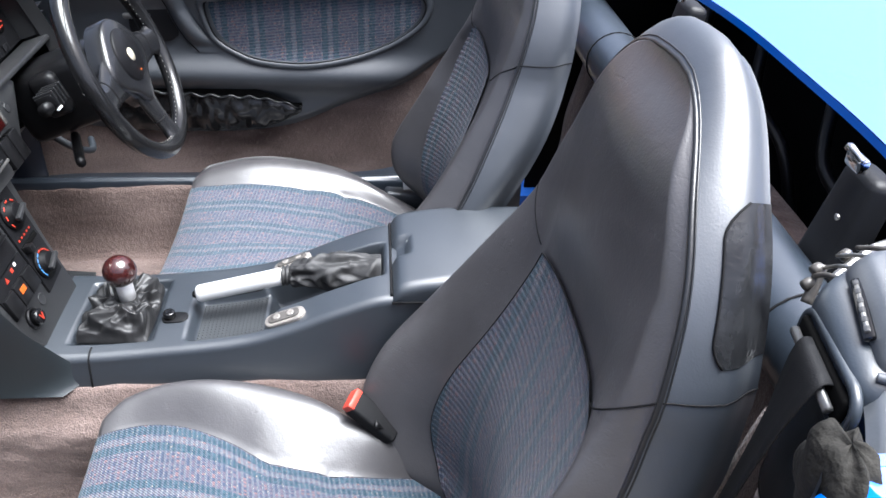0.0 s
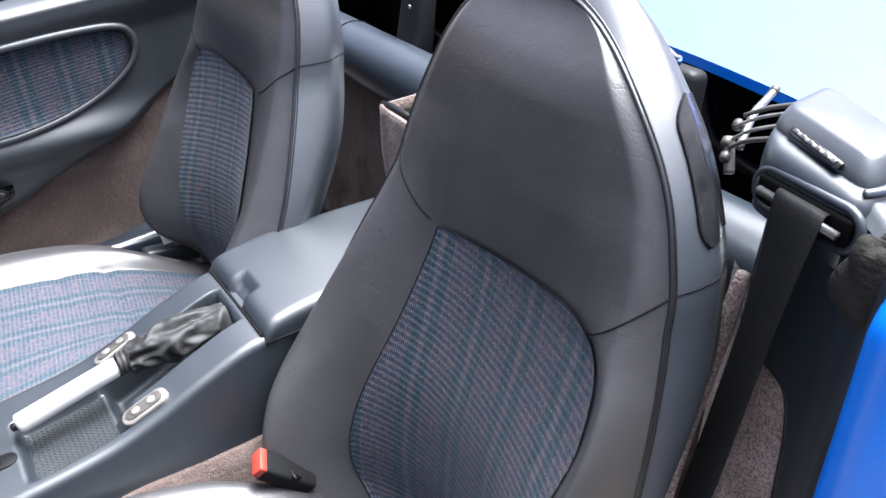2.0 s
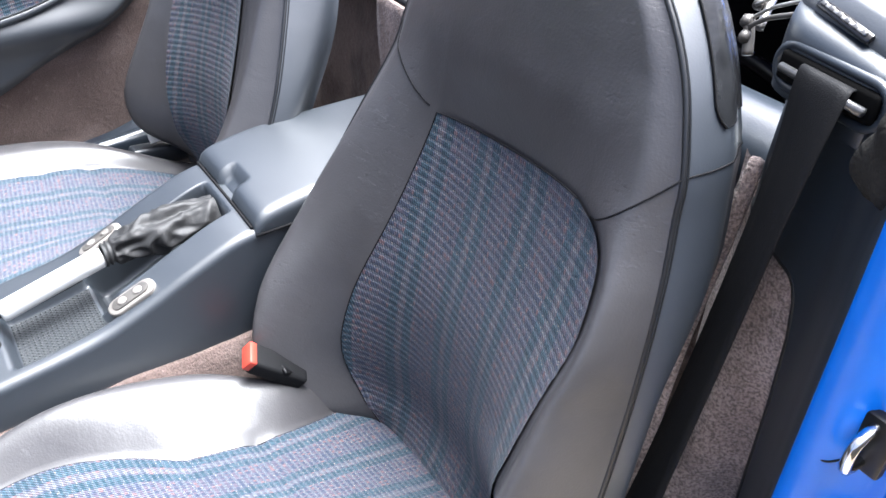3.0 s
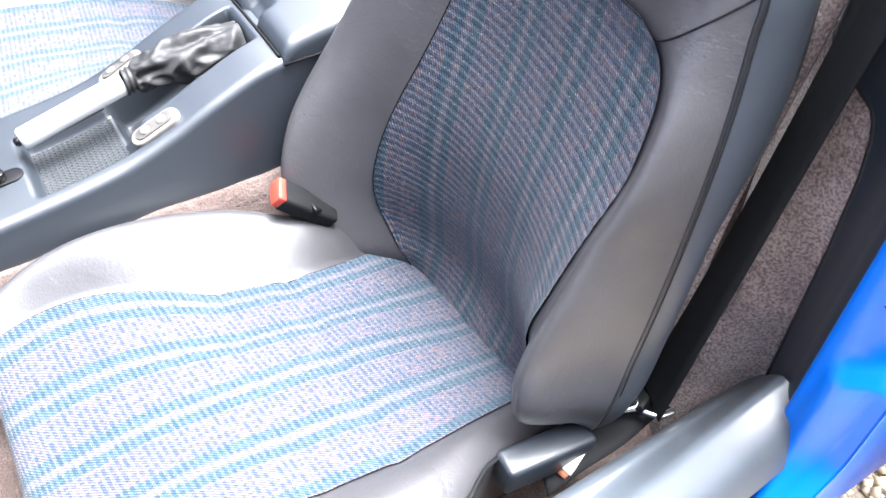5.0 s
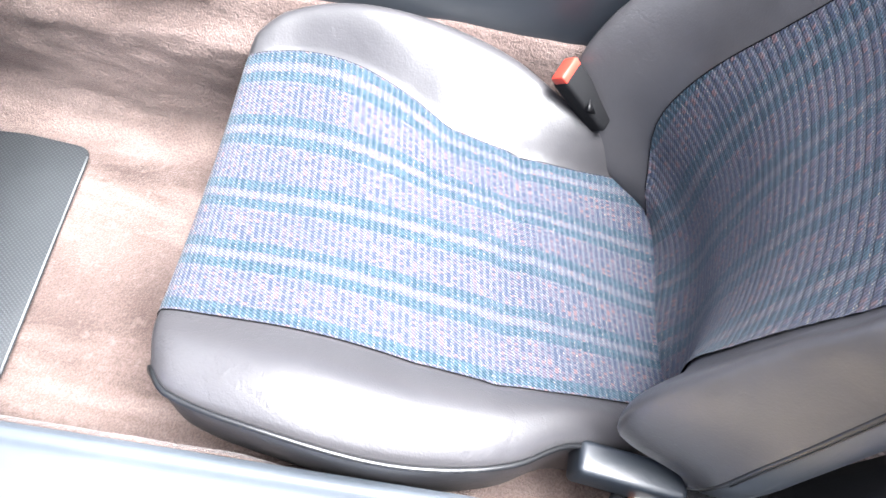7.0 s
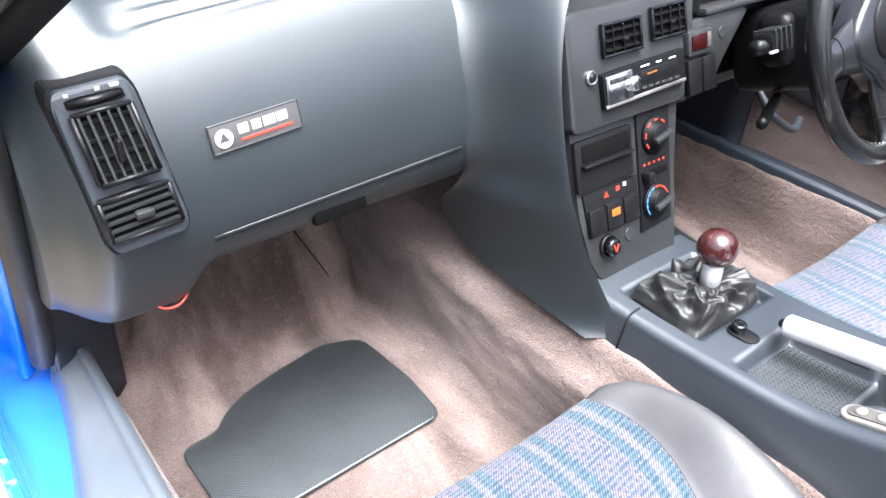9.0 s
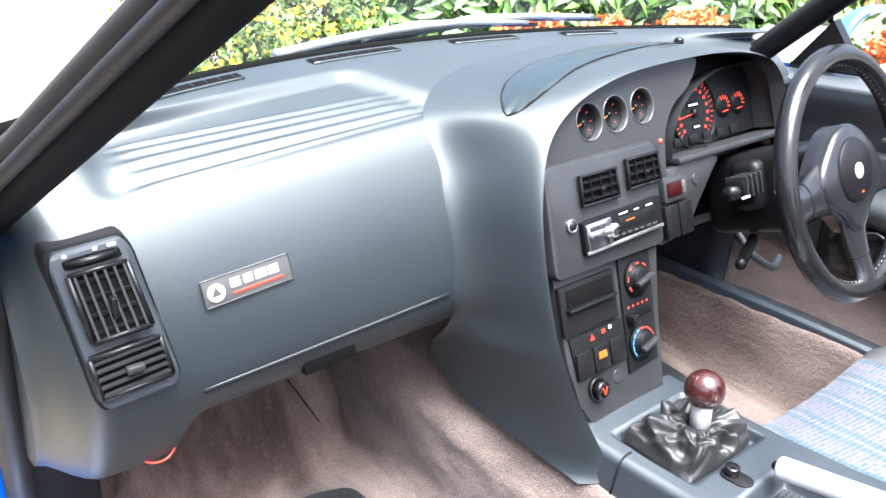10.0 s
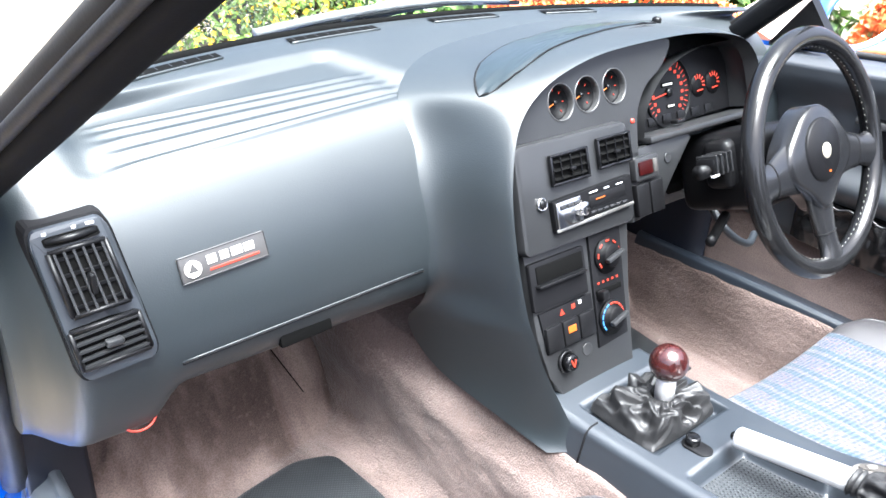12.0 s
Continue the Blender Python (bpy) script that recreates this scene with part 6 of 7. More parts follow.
dp = part("door_panel", sheet(door_panel, 90, 80), "vinyl_door", door, "blue-grey moulded vinyl")
part("lower_trim", sheet(lambda a, b: (0.676, lerp(-0.1, 0.98, a), lerp(0.40, 0.80, b)), 20, 8), "carpet", door, "brown carpet along the foot of the door")
part("waist_seal", tube_mesh([(0.735, lerp(-0.06, 0.95, k / 20), 0.897 + 0.075 * (0.5 - lerp(-0.06, 0.95, k / 20)) + 0.003) for k in range(21)], 0.006, 8), "rubber", door)
part("outer_skin", sheet(lambda a, b: (0.745 + 0.06 * math.sin(1.6 * b), lerp(-0.1, 1.1, a), lerp(0.90 + 0.075 * (0.5 - lerp(-0.1, 1.1, a)), 0.3, b)), 20, 10), "blue", door)
inset = [(0.56, 0.822), (0.556, 0.775), (0.535, 0.735), (0.476, 0.703), (0.40, 0.692), (0.33, 0.693), (0.25, 0.706), (0.18, 0.73), (0.125, 0.765), (0.098, 0.80), (0.098, 0.832),
         (0.125, 0.853), (0.2, 0.857), (0.309, 0.851), (0.456, 0.838), (0.53, 0.83)]
in_line = spline([(0, y, z) for y, z in inset], 80, closed=True)


def door_cloth(a, b):
    p = in_line[round(a * 80) % 80]
    c = Vector((0, 0.33, 0.775))
    q = c.lerp(p, b)
    return door_x(q.y, q.z) - 0.003 + 0.004 * b**4, q.y, q.z


def cloth_uv(a, b):
    p = door_cloth(a, b)
    return p[1] + 0.02, p[2]


part("door_cloth", sheet(door_cloth, 80, 14, uv=cloth_uv), "cloth", dp, "blue striped tweed inset")
part("inset_rim", tube_mesh([(door_x(p.y, p.z) - 0.004, p.y, p.z) for p in in_line], 0.008, 8, closed=True), "vinyl_door", dp)
part("inset_seam", tube_mesh([(door_x(p.y, p.z) - 0.008, 0.33 + (p.y - 0.33) * 0.965, 0.775 + (p.z - 0.775) * 0.93) for p in in_line], 0.002, 6, closed=True), "seam", dp)
# handle recess ahead of the cloth
hr = part("handle_recess", moved(prism_mesh(rounded(0.1, 0.1, 0.03), 0.004, 0.002), facing((0.664, 0.66, 0.785), (-1, 0, 0.1))), "plate_dark", door, "dark recess for the door handle")


def grip(a, b):
    """The sculpted grip between the recess and the cloth: a broad band that sweeps into the rim below."""
    z = lerp(0.846, 0.715, a)
    mid = lerp(0.622, 0.58, a) - 0.03 * a**4
    y = mid + lerp(0.021, 0.034, a**3) * (1 - 2 * b)
    return door_x(y, z) - 0.004 - 0.017 * math.sin(math.pi * b) ** 0.7 * math.sin(math.pi * min(1, 0.12 + a)) ** 0.5, y, z


part("pull_handle", sheet(grip, 30, 14), "vinyl_door", door, "sculpted blue-grey pull grip")
part("release_lever", moved(block_mesh(0.01, 0.055, 0.012, 0.004), pose(0.652, 0.69, 0.79)), "chrome_dark", hr)
part("handle_joint", tube_mesh([Vector(grip(k / 12, 0.12)) + Vector((-0.0006, 0, 0)) for k in range(13)], 0.0013, 6), "seam", door)
# stretchy map pocket
pouch_low = [(0.371, 0.580), (0.44, 0.548), (0.55, 0.535), (0.66, 0.532), (0.78, 0.54)]
pouch_top = [(0.371, 0.592), (0.44, 0.612), (0.55, 0.622), (0.66, 0.63), (0.78, 0.635)]


def pouch(a, b):
    y = lerp(0.371, 0.78, a)
    z = lerp(table(y, pouch_low), table(y, pouch_top), b)
    edge = math.sin(math.pi * min(1, max(0, a * 1.0))) ** 0.4
    fold = noise.noise((y * 38, z * 30, 1)) * 0.007 + noise.noise((y * 90, z * 40, 4)) * 0.003
    return door_x(y, z) - 0.006 - 0.016 * math.sin(math.pi * b * 0.9) * edge - fold, y, z + 0.003 * math.sin(y * 160) * (b > 0.98)


part("map_pocket", sheet(pouch, 90, 24), "wheel_leather", door, "gathered black vinyl map pocket")
# flat near-black sheets paint the shade inside the pocket
part("pocket_mouth", sheet(lambda a, b: (door_x(0.5, 0.64) + 0.016, lerp(0.37, 0.79, a), lerp(table(lerp(0.37, 0.79, a), pouch_top) - 0.004, table(lerp(0.37, 0.79, a), pouch_top) + lerp(0.008, 0.03, a) * b, b)), 30, 3), "void", door)
part("pocket_mouth", sheet(lambda a, b: (door_x(lerp(0.37, 0.79, a), 0.63) - 0.0035, lerp(0.375, 0.79, a), table(lerp(0.37, 0.79, a), pouch_top) + lerp(0.0, 0.006 + 0.022 * min(1, a * 3), b)), 30, 2), "void", door)
part("pocket_edge", tube_mesh([Vector(pouch(k / 60, 1)) + Vector((-0.003, 0, 0)) for k in range(61)], 0.0025, 6), "piping", door)
lk = part("lock_plate", moved(block_mesh(0.03, 0.036, 0.045, 0.006, 2), pose(0.645, 0.012, 0.927)), "vinyl_door", door, "blue-grey lock surround")
part("lock_slot", moved(block_mesh(0.02, 0.024, 0.03, 0.003), pose(0.638, 0.012, 0.925)), "void", lk)
part("lock_flag", moved(block_mesh(0.006, 0.02, 0.014, 0.002), pose(0.6275, 0.012, 0.918)), "orange_flag", lk, "orange lock flag")

# door mirror
mir = thing("door_mirror", (0.82, 0.88, 0.92), "blue door mirror with oval glass", "mirror")
mm = facing((0.85, 0.845, 0.921), (-0.40, -0.915, 0.03), (0, 0, 1))
egg = [(0.098 * math.cos(t) * (1 if math.cos(t) > 0 else 0.92), 0.062 * math.sin(t) * (1 - 0.14 * math.cos(t))) for t in [2 * math.pi * k / 40 for k in range(40)]]
part("glass", moved(prism_mesh([(x * 0.8, y * 0.82) for x, y in egg], 0.002, 0), mm), "mirror", mir, "mirror glass")


def shell(a, b):
    x, y = egg[round(a * 40) % 40]
    k = b * math.pi * 0.5
    f = (0.8 + 0.22 * min(1, b * 6)) * math.cos(max(0, k - 0.25) * 1.1)
    return mm @ Vector((x * f, y * f, 0.012 - 0.10 * math.sin(max(0, k - 0.2)) if b > 0.1 else 0.002 + 0.1 * b))


part("mirror_housing", sheet(shell, 40, 16), "blue", mir)
part("mirror_arm", moved(block_mesh(0.1, 0.05, 0.04, 0.014, 3), pose(0.76, 0.895, 0.885, 0, 10, 20)), "blue", mir)
part("mirror_sail", mesh_of([(0.69, 0.80, 0.885), (0.69, 0.93, 0.875), (0.685, 0.865, 0.965), (0.715, 0.80, 0.885), (0.715, 0.93, 0.875), (0.71, 0.865, 0.965)],
                            [(0, 1, 2), (5, 4, 3), (0, 3, 4, 1), (1, 4, 5, 2), (2, 5, 3, 0)], is_smooth=False), "black", mir)

# ---- windscreen ----
ws = thing("windscreen", (0, 1.15, 0.93), "windscreen in a dark painted frame above the dashboard", "windscreen")


def base_at(x):
    return Vector((x, 1.19 - 0.43 * x * x, 0.928))


def head_at(x):
    return Vector((x * 0.82, 0.56 - 0.26 * x * x, 1.225))


gl = part("glass", sheet(lambda a, b: base_at(lerp(-0.63, 0.63, a)).lerp(head_at(lerp(-0.63, 0.63, a)), b) + Vector((0, 0.02, 0.03)) * math.sin(math.pi * b), 30, 16), "screen", ws, "clear windscreen glass")
gl.visible_shadow = False
part("base_seal", tube_mesh([base_at(lerp(-0.63, 0.63, k / 40)) + Vector((0, -0.004, 0.001)) for k in range(41)], 0.0075, 8), "void", ws)
part("header_rail", tube_mesh([head_at(lerp(-0.66, 0.66, k / 30)) + Vector((0, -0.01, 0.0)) for k in range(31)], 0.026, 10), "frame_dark", ws)
for s in (-1, 1):
    foot, knee_p, head = Vector((s * 0.655, 0.93, 0.885)), Vector((s * 0.60, 0.715, 1.03)), Vector((s * 0.53, 0.45, 1.2))
    if s < 0:
        lean = Vector((-0.52, 0.38, 0.76))
        foot, knee_p, head = foot + lean * 0.003, knee_p + lean * 0.006, head + lean * 0.016
    else:
        foot, knee_p, head = Vector((0.612, 0.953, 0.895)), Vector((0.545, 0.782, 1.036)), Vector((0.495, 0.667, 1.127))
    line = spline([foot + (foot - knee_p) * 0.5, foot, knee_p, head], 40)
    slim = 0.02 if s < 0 else 0.024

    def pillar(a, b, line=line, s=s, slim=slim):
        p = line[round(a * 39)]
        q = 2 * math.pi * b
        w = lerp(slim, slim * 0.95, a)
        n1, n2 = Vector((s * 1.0, 0.25, 0.0)).normalized(), Vector((0, 0.5, 0.86))
        c, d = math.cos(q), math.sin(q)
        return p + n1 * w * (abs(c) ** 0.7) * (1 if c > 0 else -1) + n2 * w * 0.85 * (abs(d) ** 0.7) * (1 if d > 0 else -1)

    part("pillar", sheet(pillar, 39, 28, flip=s < 0), "pillar_grey", ws, "dark grey trimmed pillar")
    part("outer_seal", tube_mesh([p + Vector((s * 0.0125, 0.006, 0.0165)) for p in line], 0.0125, 12), "seal_grey", ws, "grey-brown rubber door seal")
    part("pillar_seal", tube_mesh([p + Vector((s * slim, -0.004, 0.004)) for p in line], slim * 0.36, 10), "rubber", ws)
    part("pillar_seal", tube_mesh([p + Vector((s * 0.004, -slim * 0.66, -slim * 0.22)) for p in line], slim * 0.17, 8), "rubber", ws)
for (x0, y0), (x1, y1) in (((-0.235, 1.2), (0.26, 1.2)), ((-0.12, 1.215), (0.42, 1.19))):
    wp = thing("wiper", (x0, y0, 0.9), "grey windscreen wiper resting at the foot of the glass", "wiper", "wipers")
    arm = spline([(x0, y0, 0.929), (lerp(x0, x1, 0.3), y0 + 0.005, 0.943), (lerp(x0, x1, 0.65), lerp(y0, y1, 0.6), 0.95), (x1, y1, 0.939)], 30)
    part("wiper_arm", tube_mesh(arm, lambda f: 0.0075 - 0.003 * f, 8), "wiper_grey", wp)
    part("wiper_blade", tube_mesh([p + Vector((0.03, 0.005, -0.008)) for p in arm], 0.0045, 6), "black", wp)
    part("blade_bridge", tube_mesh(spline([arm[8] + Vector((0.03, 0.004, -0.007)), arm[15] + Vector((0.01, 0.003, 0.005)), arm[24] + Vector((0.02, 0.004, -0.007))], 12), 0.004, 6), "wiper_grey", wp)

# seal that runs down the front of the open doorway
ds = thing("door_seal", (-0.7, 0.95, 0.4), "dark rubber seal round the open doorway", "door seal")
part("seal_strip", tube_mesh([(lerp(-0.671, -0.688, (z - 0.43) / 0.5), post_y(z) - 0.004, z) for z in (0.428 + 0.5 * k / 30 for k in range(31))], 0.0165, 10), "rubber", ds)

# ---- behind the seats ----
# bulkhead and well sides are coloured near-black for the shade down there
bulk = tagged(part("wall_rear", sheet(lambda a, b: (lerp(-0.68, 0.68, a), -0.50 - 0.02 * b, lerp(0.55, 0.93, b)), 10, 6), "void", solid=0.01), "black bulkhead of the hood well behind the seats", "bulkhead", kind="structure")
part("well_floor", sheet(lambda a, b: (lerp(-0.68, 0.68, a), lerp(-0.30, -0.5, b), 0.62 + 0.03 * noise.noise((a * 8, b * 5, 0))), 30, 8), "foam", bulk)
for k in range(4):
    x = -0.42 + 0.25 * k
    part("stay", tube_mesh(spline([(x, -0.47, 0.66), (x + 0.05, -0.45, 0.76), (x + 0.16, -0.44, 0.80), (x + 0.2, -0.45, 0.88)], 16), 0.011, 8), "black", bulk)
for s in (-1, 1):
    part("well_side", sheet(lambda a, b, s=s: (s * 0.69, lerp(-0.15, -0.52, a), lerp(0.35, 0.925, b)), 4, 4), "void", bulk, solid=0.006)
bar = thing("cross_bar", (0, -0.25, 0.78), "padded blue-black tube across the car behind the seats", "roll bar")
part("bar", tube_mesh([(lerp(-0.66, 0.66, k / 20), -0.235, 0.80) for k in range(21)], 0.052, 20), "vinyl", bar)
for x in (-0.38, 0.405):
    part("bar_seam", tube_mesh([(x, -0.235 + 0.0525 * math.cos(a), 0.80 + 0.0525 * math.sin(a)) for a in [2 * math.pi * k / 24 for k in range(24)]], 0.0015, 5, closed=True), "seam", bar)
for x in (-0.29, 0.29):
    tw = thing("hood_catch_tower", (x, -0.3, 0.8), "dark plastic catch tower with a small chrome clip", "hood catch")
    part("tower", moved(block_mesh(0.08, 0.045, 0.2, 0.012, 3, taper=0.8), pose(x, -0.30, 0.845, 10, 0, 0)), "well_black", tw)
    part("clip", moved(block_mesh(0.03, 0.012, 0.016, 0.003), pose(x, -0.292, 0.955)), "chrome", tw)
    part("clip_hook", tube_mesh(spline([(x - 0.012, -0.29, 0.96), (x, -0.28, 0.972), (x + 0.013, -0.285, 0.965)], 10), 0.004, 6), "chrome", tw)
    part("tower_screw", moved(lathe_mesh([(0.004, 0), (0.003, 0.003)], 10), pose(x - 0.02, -0.277, 0.9, 90, 0, 0)), "steel", tw)
rb = thing("carpet_box", (-0.02, -0.12, 0.4), "brown carpeted map box standing between the seat backs", "storage box")


def box_wall(a, b):
    """Front and sides of the box, with soft corners."""
    line = [(0.05, -0.2), (0.047, -0.1), (0.04, -0.086), (0.02, -0.083), (-0.07, -0.083), (-0.084, -0.088), (-0.088, -0.11), (-0.088, -0.2)]
    p = spline([(x, y, 0) for x, y in line], 40)[round(a * 39)]
    return p.x + 0.006 * noise.noise((a * 5, b * 5, 2)) - 0.012 * (1 - b), p.y + 0.004 * noise.noise((a * 6, b * 4, 8)), lerp(0.42, 0.842, b)


part("box_wall", sheet(box_wall, 39, 30), "carpet", rb, solid=0.006)
part("mouth_rail", tube_mesh([(0.058, -0.097, 0.836), (0.03, -0.092, 0.843), (-0.08, -0.09, 0.845)], 0.006, 8), "black", rb)
# near-black sheet across the mouth, shade given as colour
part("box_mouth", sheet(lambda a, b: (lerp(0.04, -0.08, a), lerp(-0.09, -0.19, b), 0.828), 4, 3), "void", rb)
bk_panel = thing("rear_carpet", (0.2, -0.23, 0.4), "brown carpet panel below the padded bar", "carpet panel")
part("panel", sheet(lambda a, b: (lerp(-0.62, 0.64, a), -0.20 - 0.05 * b + 0.012 * noise.noise((a * 9, b * 3, 2)), lerp(0.40, 0.775, b)), 50, 16), "carpet", bk_panel, solid=0.008)

# ---- passenger door pillar, belt and buckles ----
post = thing("door_pillar", (-0.66, -0.15, 0.4), "blue-black plastic pillar trim with belt slot behind the doorway", "pillar trim")


trim_line = spline([(-0.547, -0.195, 0), (-0.548, -0.17, 0), (-0.552, -0.135, 0), (-0.57, -0.11, 0), (-0.61, -0.101, 0), (-0.652, -0.09, 0), (-0.68, -0.066, 0), (-0.693, -0.052, 0), (-0.703, -0.046, 0)], 60)


def trim(a, b):
    p = trim_line[round(a * 59)]
    low = table(-p.x, [(0.54, 0.84), (0.575, 0.808), (0.61, 0.797), (0.632, 0.782), (0.643, 0.73), (0.649, 0.62), (0.654, 0.40), (0.71, 0.40)])
    z = lerp(low, 0.962, b)
    return p.x, p.y - 0.006 * smooth(0.85, 0.94, z), z


part("pillar_trim", sheet(trim, 59, 40, flip=False), "trim", post)
part("trim_edge", tube_mesh([Vector(trim(a / 59, 0)) + Vector((0, -0.002, 0)) for a in range(4, 46)], 0.003, 6), "rubber", post)


def head_ring(corners, r):
    return [Vector((*p, 0)) for p in soft_corners(corners, r, 8)]


HEAD = [(-0.544, -0.112), (-0.650, -0.096), (-0.662, -0.19), (-0.532, -0.216)]
BLOCK = [(-0.538, -0.136), (-0.640, -0.115), (-0.646, -0.18), (-0.531, -0.216)]
TOP = [(-0.545, -0.146), (-0.632, -0.127), (-0.638, -0.176), (-0.540, -0.206)]


def head_loft(levels):
    rings = [[Vector((p.x, p.y, z + 0.12 * (p.x + 0.585))) for p in head_ring(c, r)] for c, r, z in levels]
    rings.append([sum(rings[-1], Vector()) / len(rings[-1]) + Vector((0, 0, 0.001))] * len(rings[0]))
    n = len(rings[0])
    return sheet(lambda a, b: rings[round(b * (len(rings) - 1))][round(a * n) % n], n, len(rings) - 1, flip=False)


def between_rings(a, b, k):
    return [(lerp(p[0], q[0], k), lerp(p[1], q[1], k)) for p, q in zip(a, b)]


part("pillar_head", head_loft([(HEAD, 0.02, 0.930), (HEAD, 0.02, 0.962), (HEAD, 0.022, 0.974), (between_rings(HEAD, BLOCK, 0.12), 0.022, 0.983), (between_rings(HEAD, BLOCK, 0.35), 0.022, 0.9885),
                               (between_rings(HEAD, BLOCK, 0.7), 0.02, 0.9915), (between_rings(BLOCK, TOP, 0.1), 0.018, 0.9925)]), "trim", post, "blue-black head of the pillar")
part("top_cap", head_loft([(BLOCK, 0.014, 0.988), (BLOCK, 0.014, 0.9945), (between_rings(BLOCK, TOP, 0.15), 0.014, 1.0), (between_rings(BLOCK, TOP, 0.5), 0.014, 1.0065),
                           (between_rings(BLOCK, TOP, 0.8), 0.013, 1.0105), (TOP, 0.012, 1.0125), (between_rings(TOP, [(-0.588, -0.163)] * 4, 0.15), 0.01, 1.0135)]), "cap_grey", post, "pale grey rounded cap")
slot_m = facing((-0.587, -0.1262, 0.9985), (0.08, 0.62, 0.78), (-0.96, 0.25, -0.17)) @ pose(0, 0, 0, 0, 0, 90)
part("cap_slot", moved(block_mesh(0.060, 0.0085, 0.005, 0.002), slot_m), "gloss", post)
part("slot_hinge", moved(block_mesh(0.050, 0.0035, 0.004, 0.0012), slot_m @ Matrix.Translation((-0.001, 0, 0.002))), "steel", post)
for k in range(6):
    part("slot_tooth", moved(block_mesh(0.0055, 0.0042, 0.004, 0.0012), slot_m @ Matrix.Translation((0.023 - 0.0092 * k, 0, 0.0027))), "chrome_dark", post)
part("cap_rail", tube_mesh(spline([(-0.641, -0.112, 0.985), (-0.648, -0.124, 0.987), (-0.652, -0.15, 0.986), (-0.654, -0.178, 0.984)], 20), 0.0035, 8), "cap_grey", post)
part("shoulder", sheet(lambda a, b: (lerp(-0.640, -0.688, a), lerp(lerp(-0.108, -0.092, a), -0.175, b), 0.981 - 0.02 * a**1.8 - 0.014 * smooth(0.15, 0, b)), 14, 14), "cap_grey", post, "pale grey shoulder beside the cap")
face_m = Matrix.Translation((-0.602, -0.102, 0.9585)) @ pose(0, 0, 0, 4, 0, -9)
part("belt_slot", moved(block_mesh(0.094, 0.008, 0.024, 0.0038, 3), face_m), "void", post)
part("slot_lip", moved(tube_mesh([(x, 0, y) for x, y in rounded(0.104, 0.034, 0.016, 6)], 0.0042, 10, closed=True), face_m @ Matrix.Translation((0, -0.003, 0))), "trim", post)
part("slot_bar", tube_mesh([(-0.562, -0.1, 0.9595), (-0.642, -0.087, 0.9575)], 0.0038, 8), "chrome_dark", post)


def side_lining(a, b):
    z = lerp(0.34, lerp(0.85, 0.82, a), b)
    lean = table(z, [(0.34, 0.1), (0.45, 0.075), (0.6, 0.04), (0.75, 0.01), (0.9, 0.0)]) * smooth(0.82, 0.5, a) * smooth(0, 0.35, a)
    return lerp(-0.52, -0.675, a), lerp(-0.15, -0.085, a ** 0.8) + 0.004 * noise.noise((a * 6, b * 9, 4)) + lean, z


part("side_carpet", sheet(side_lining, 30, 40), "tufted", post, "coarse brown carpet inside the pillar")
part("torn_edge", tube_mesh(spline([(-0.558, -0.11, 0.87), (-0.553, -0.1, 0.78), (-0.555, -0.08, 0.68), (-0.56, -0.05, 0.58), (-0.572, -0.02, 0.48)], 24), lambda f: 0.0065 + 0.0025 * math.sin(f * 9), 6), "tufted", post)


def foam_blob(a, b):
    q, w = 2 * math.pi * a, math.pi * b
    r = 1 + 0.22 * noise.noise((math.cos(q) * 2, math.sin(q) * 2, b * 4)) + 0.04 * noise.noise((math.cos(q) * 6, math.sin(q) * 6, b * 9))
    return -0.69 + 0.031 * r * math.cos(q) * math.sin(w) ** 0.5, -0.072 + 0.018 * r * math.sin(q) * math.sin(w) ** 0.5, 0.944 + 0.034 * r * math.cos(w)


part("seal_pad", sheet(foam_blob, 40, 24), "torn", post, "grubby torn foam seal")
latch = thing("soft_top_linkage", (-0.498, -0.178, 0.945), "worn metal hood hinge linkage beside the pillar", "hinge")
for k, (p, q) in enumerate((((-0.488, -0.158, 0.962), (-0.540, -0.160, 0.994)), ((-0.492, -0.150, 0.957), (-0.542, -0.146, 0.985)), ((-0.478, -0.172, 0.967), (-0.538, -0.186, 0.999)), ((-0.474, -0.19, 0.972), (-0.536, -0.205, 1.001)))):
    p, q = Vector(p), Vector(q)
    part("link", tube_mesh(spline([p, p.lerp(q, 0.35) + Vector((0.001, 0.001, 0.003)), p.lerp(q, 0.7) + Vector((0, 0, 0.002)), q], 14), 0.0017 + 0.0006 * (k % 2), 8), "steel_dark" if k % 2 else "steel", latch)
part("lever", tube_mesh(spline([(-0.492, -0.165, 0.952), (-0.476, -0.2, 0.97), (-0.464, -0.232, 0.972), (-0.46, -0.25, 0.977)], 16), 0.004, 8), "steel", latch)
part("lever", tube_mesh(spline([(-0.500, -0.145, 0.935), (-0.492, -0.152, 0.95), (-0.484, -0.158, 0.962)], 10), 0.005, 8), "steel_dark", latch)
for p in ((-0.487, -0.15, 0.958), (-0.494, -0.142, 0.948), (-0.46, -0.25, 0.976), (-0.476, -0.178, 0.964)):
    part("pivot", moved(lathe_mesh([(0.001, -0.001), (0.005, 0), (0.005, 0.007), (0.0035, 0.009), (0.001, 0.0092)], 12), Matrix.Translation(p) @ pose(0, 0, 0, 70, 0, 20)), "steel_dark", latch)


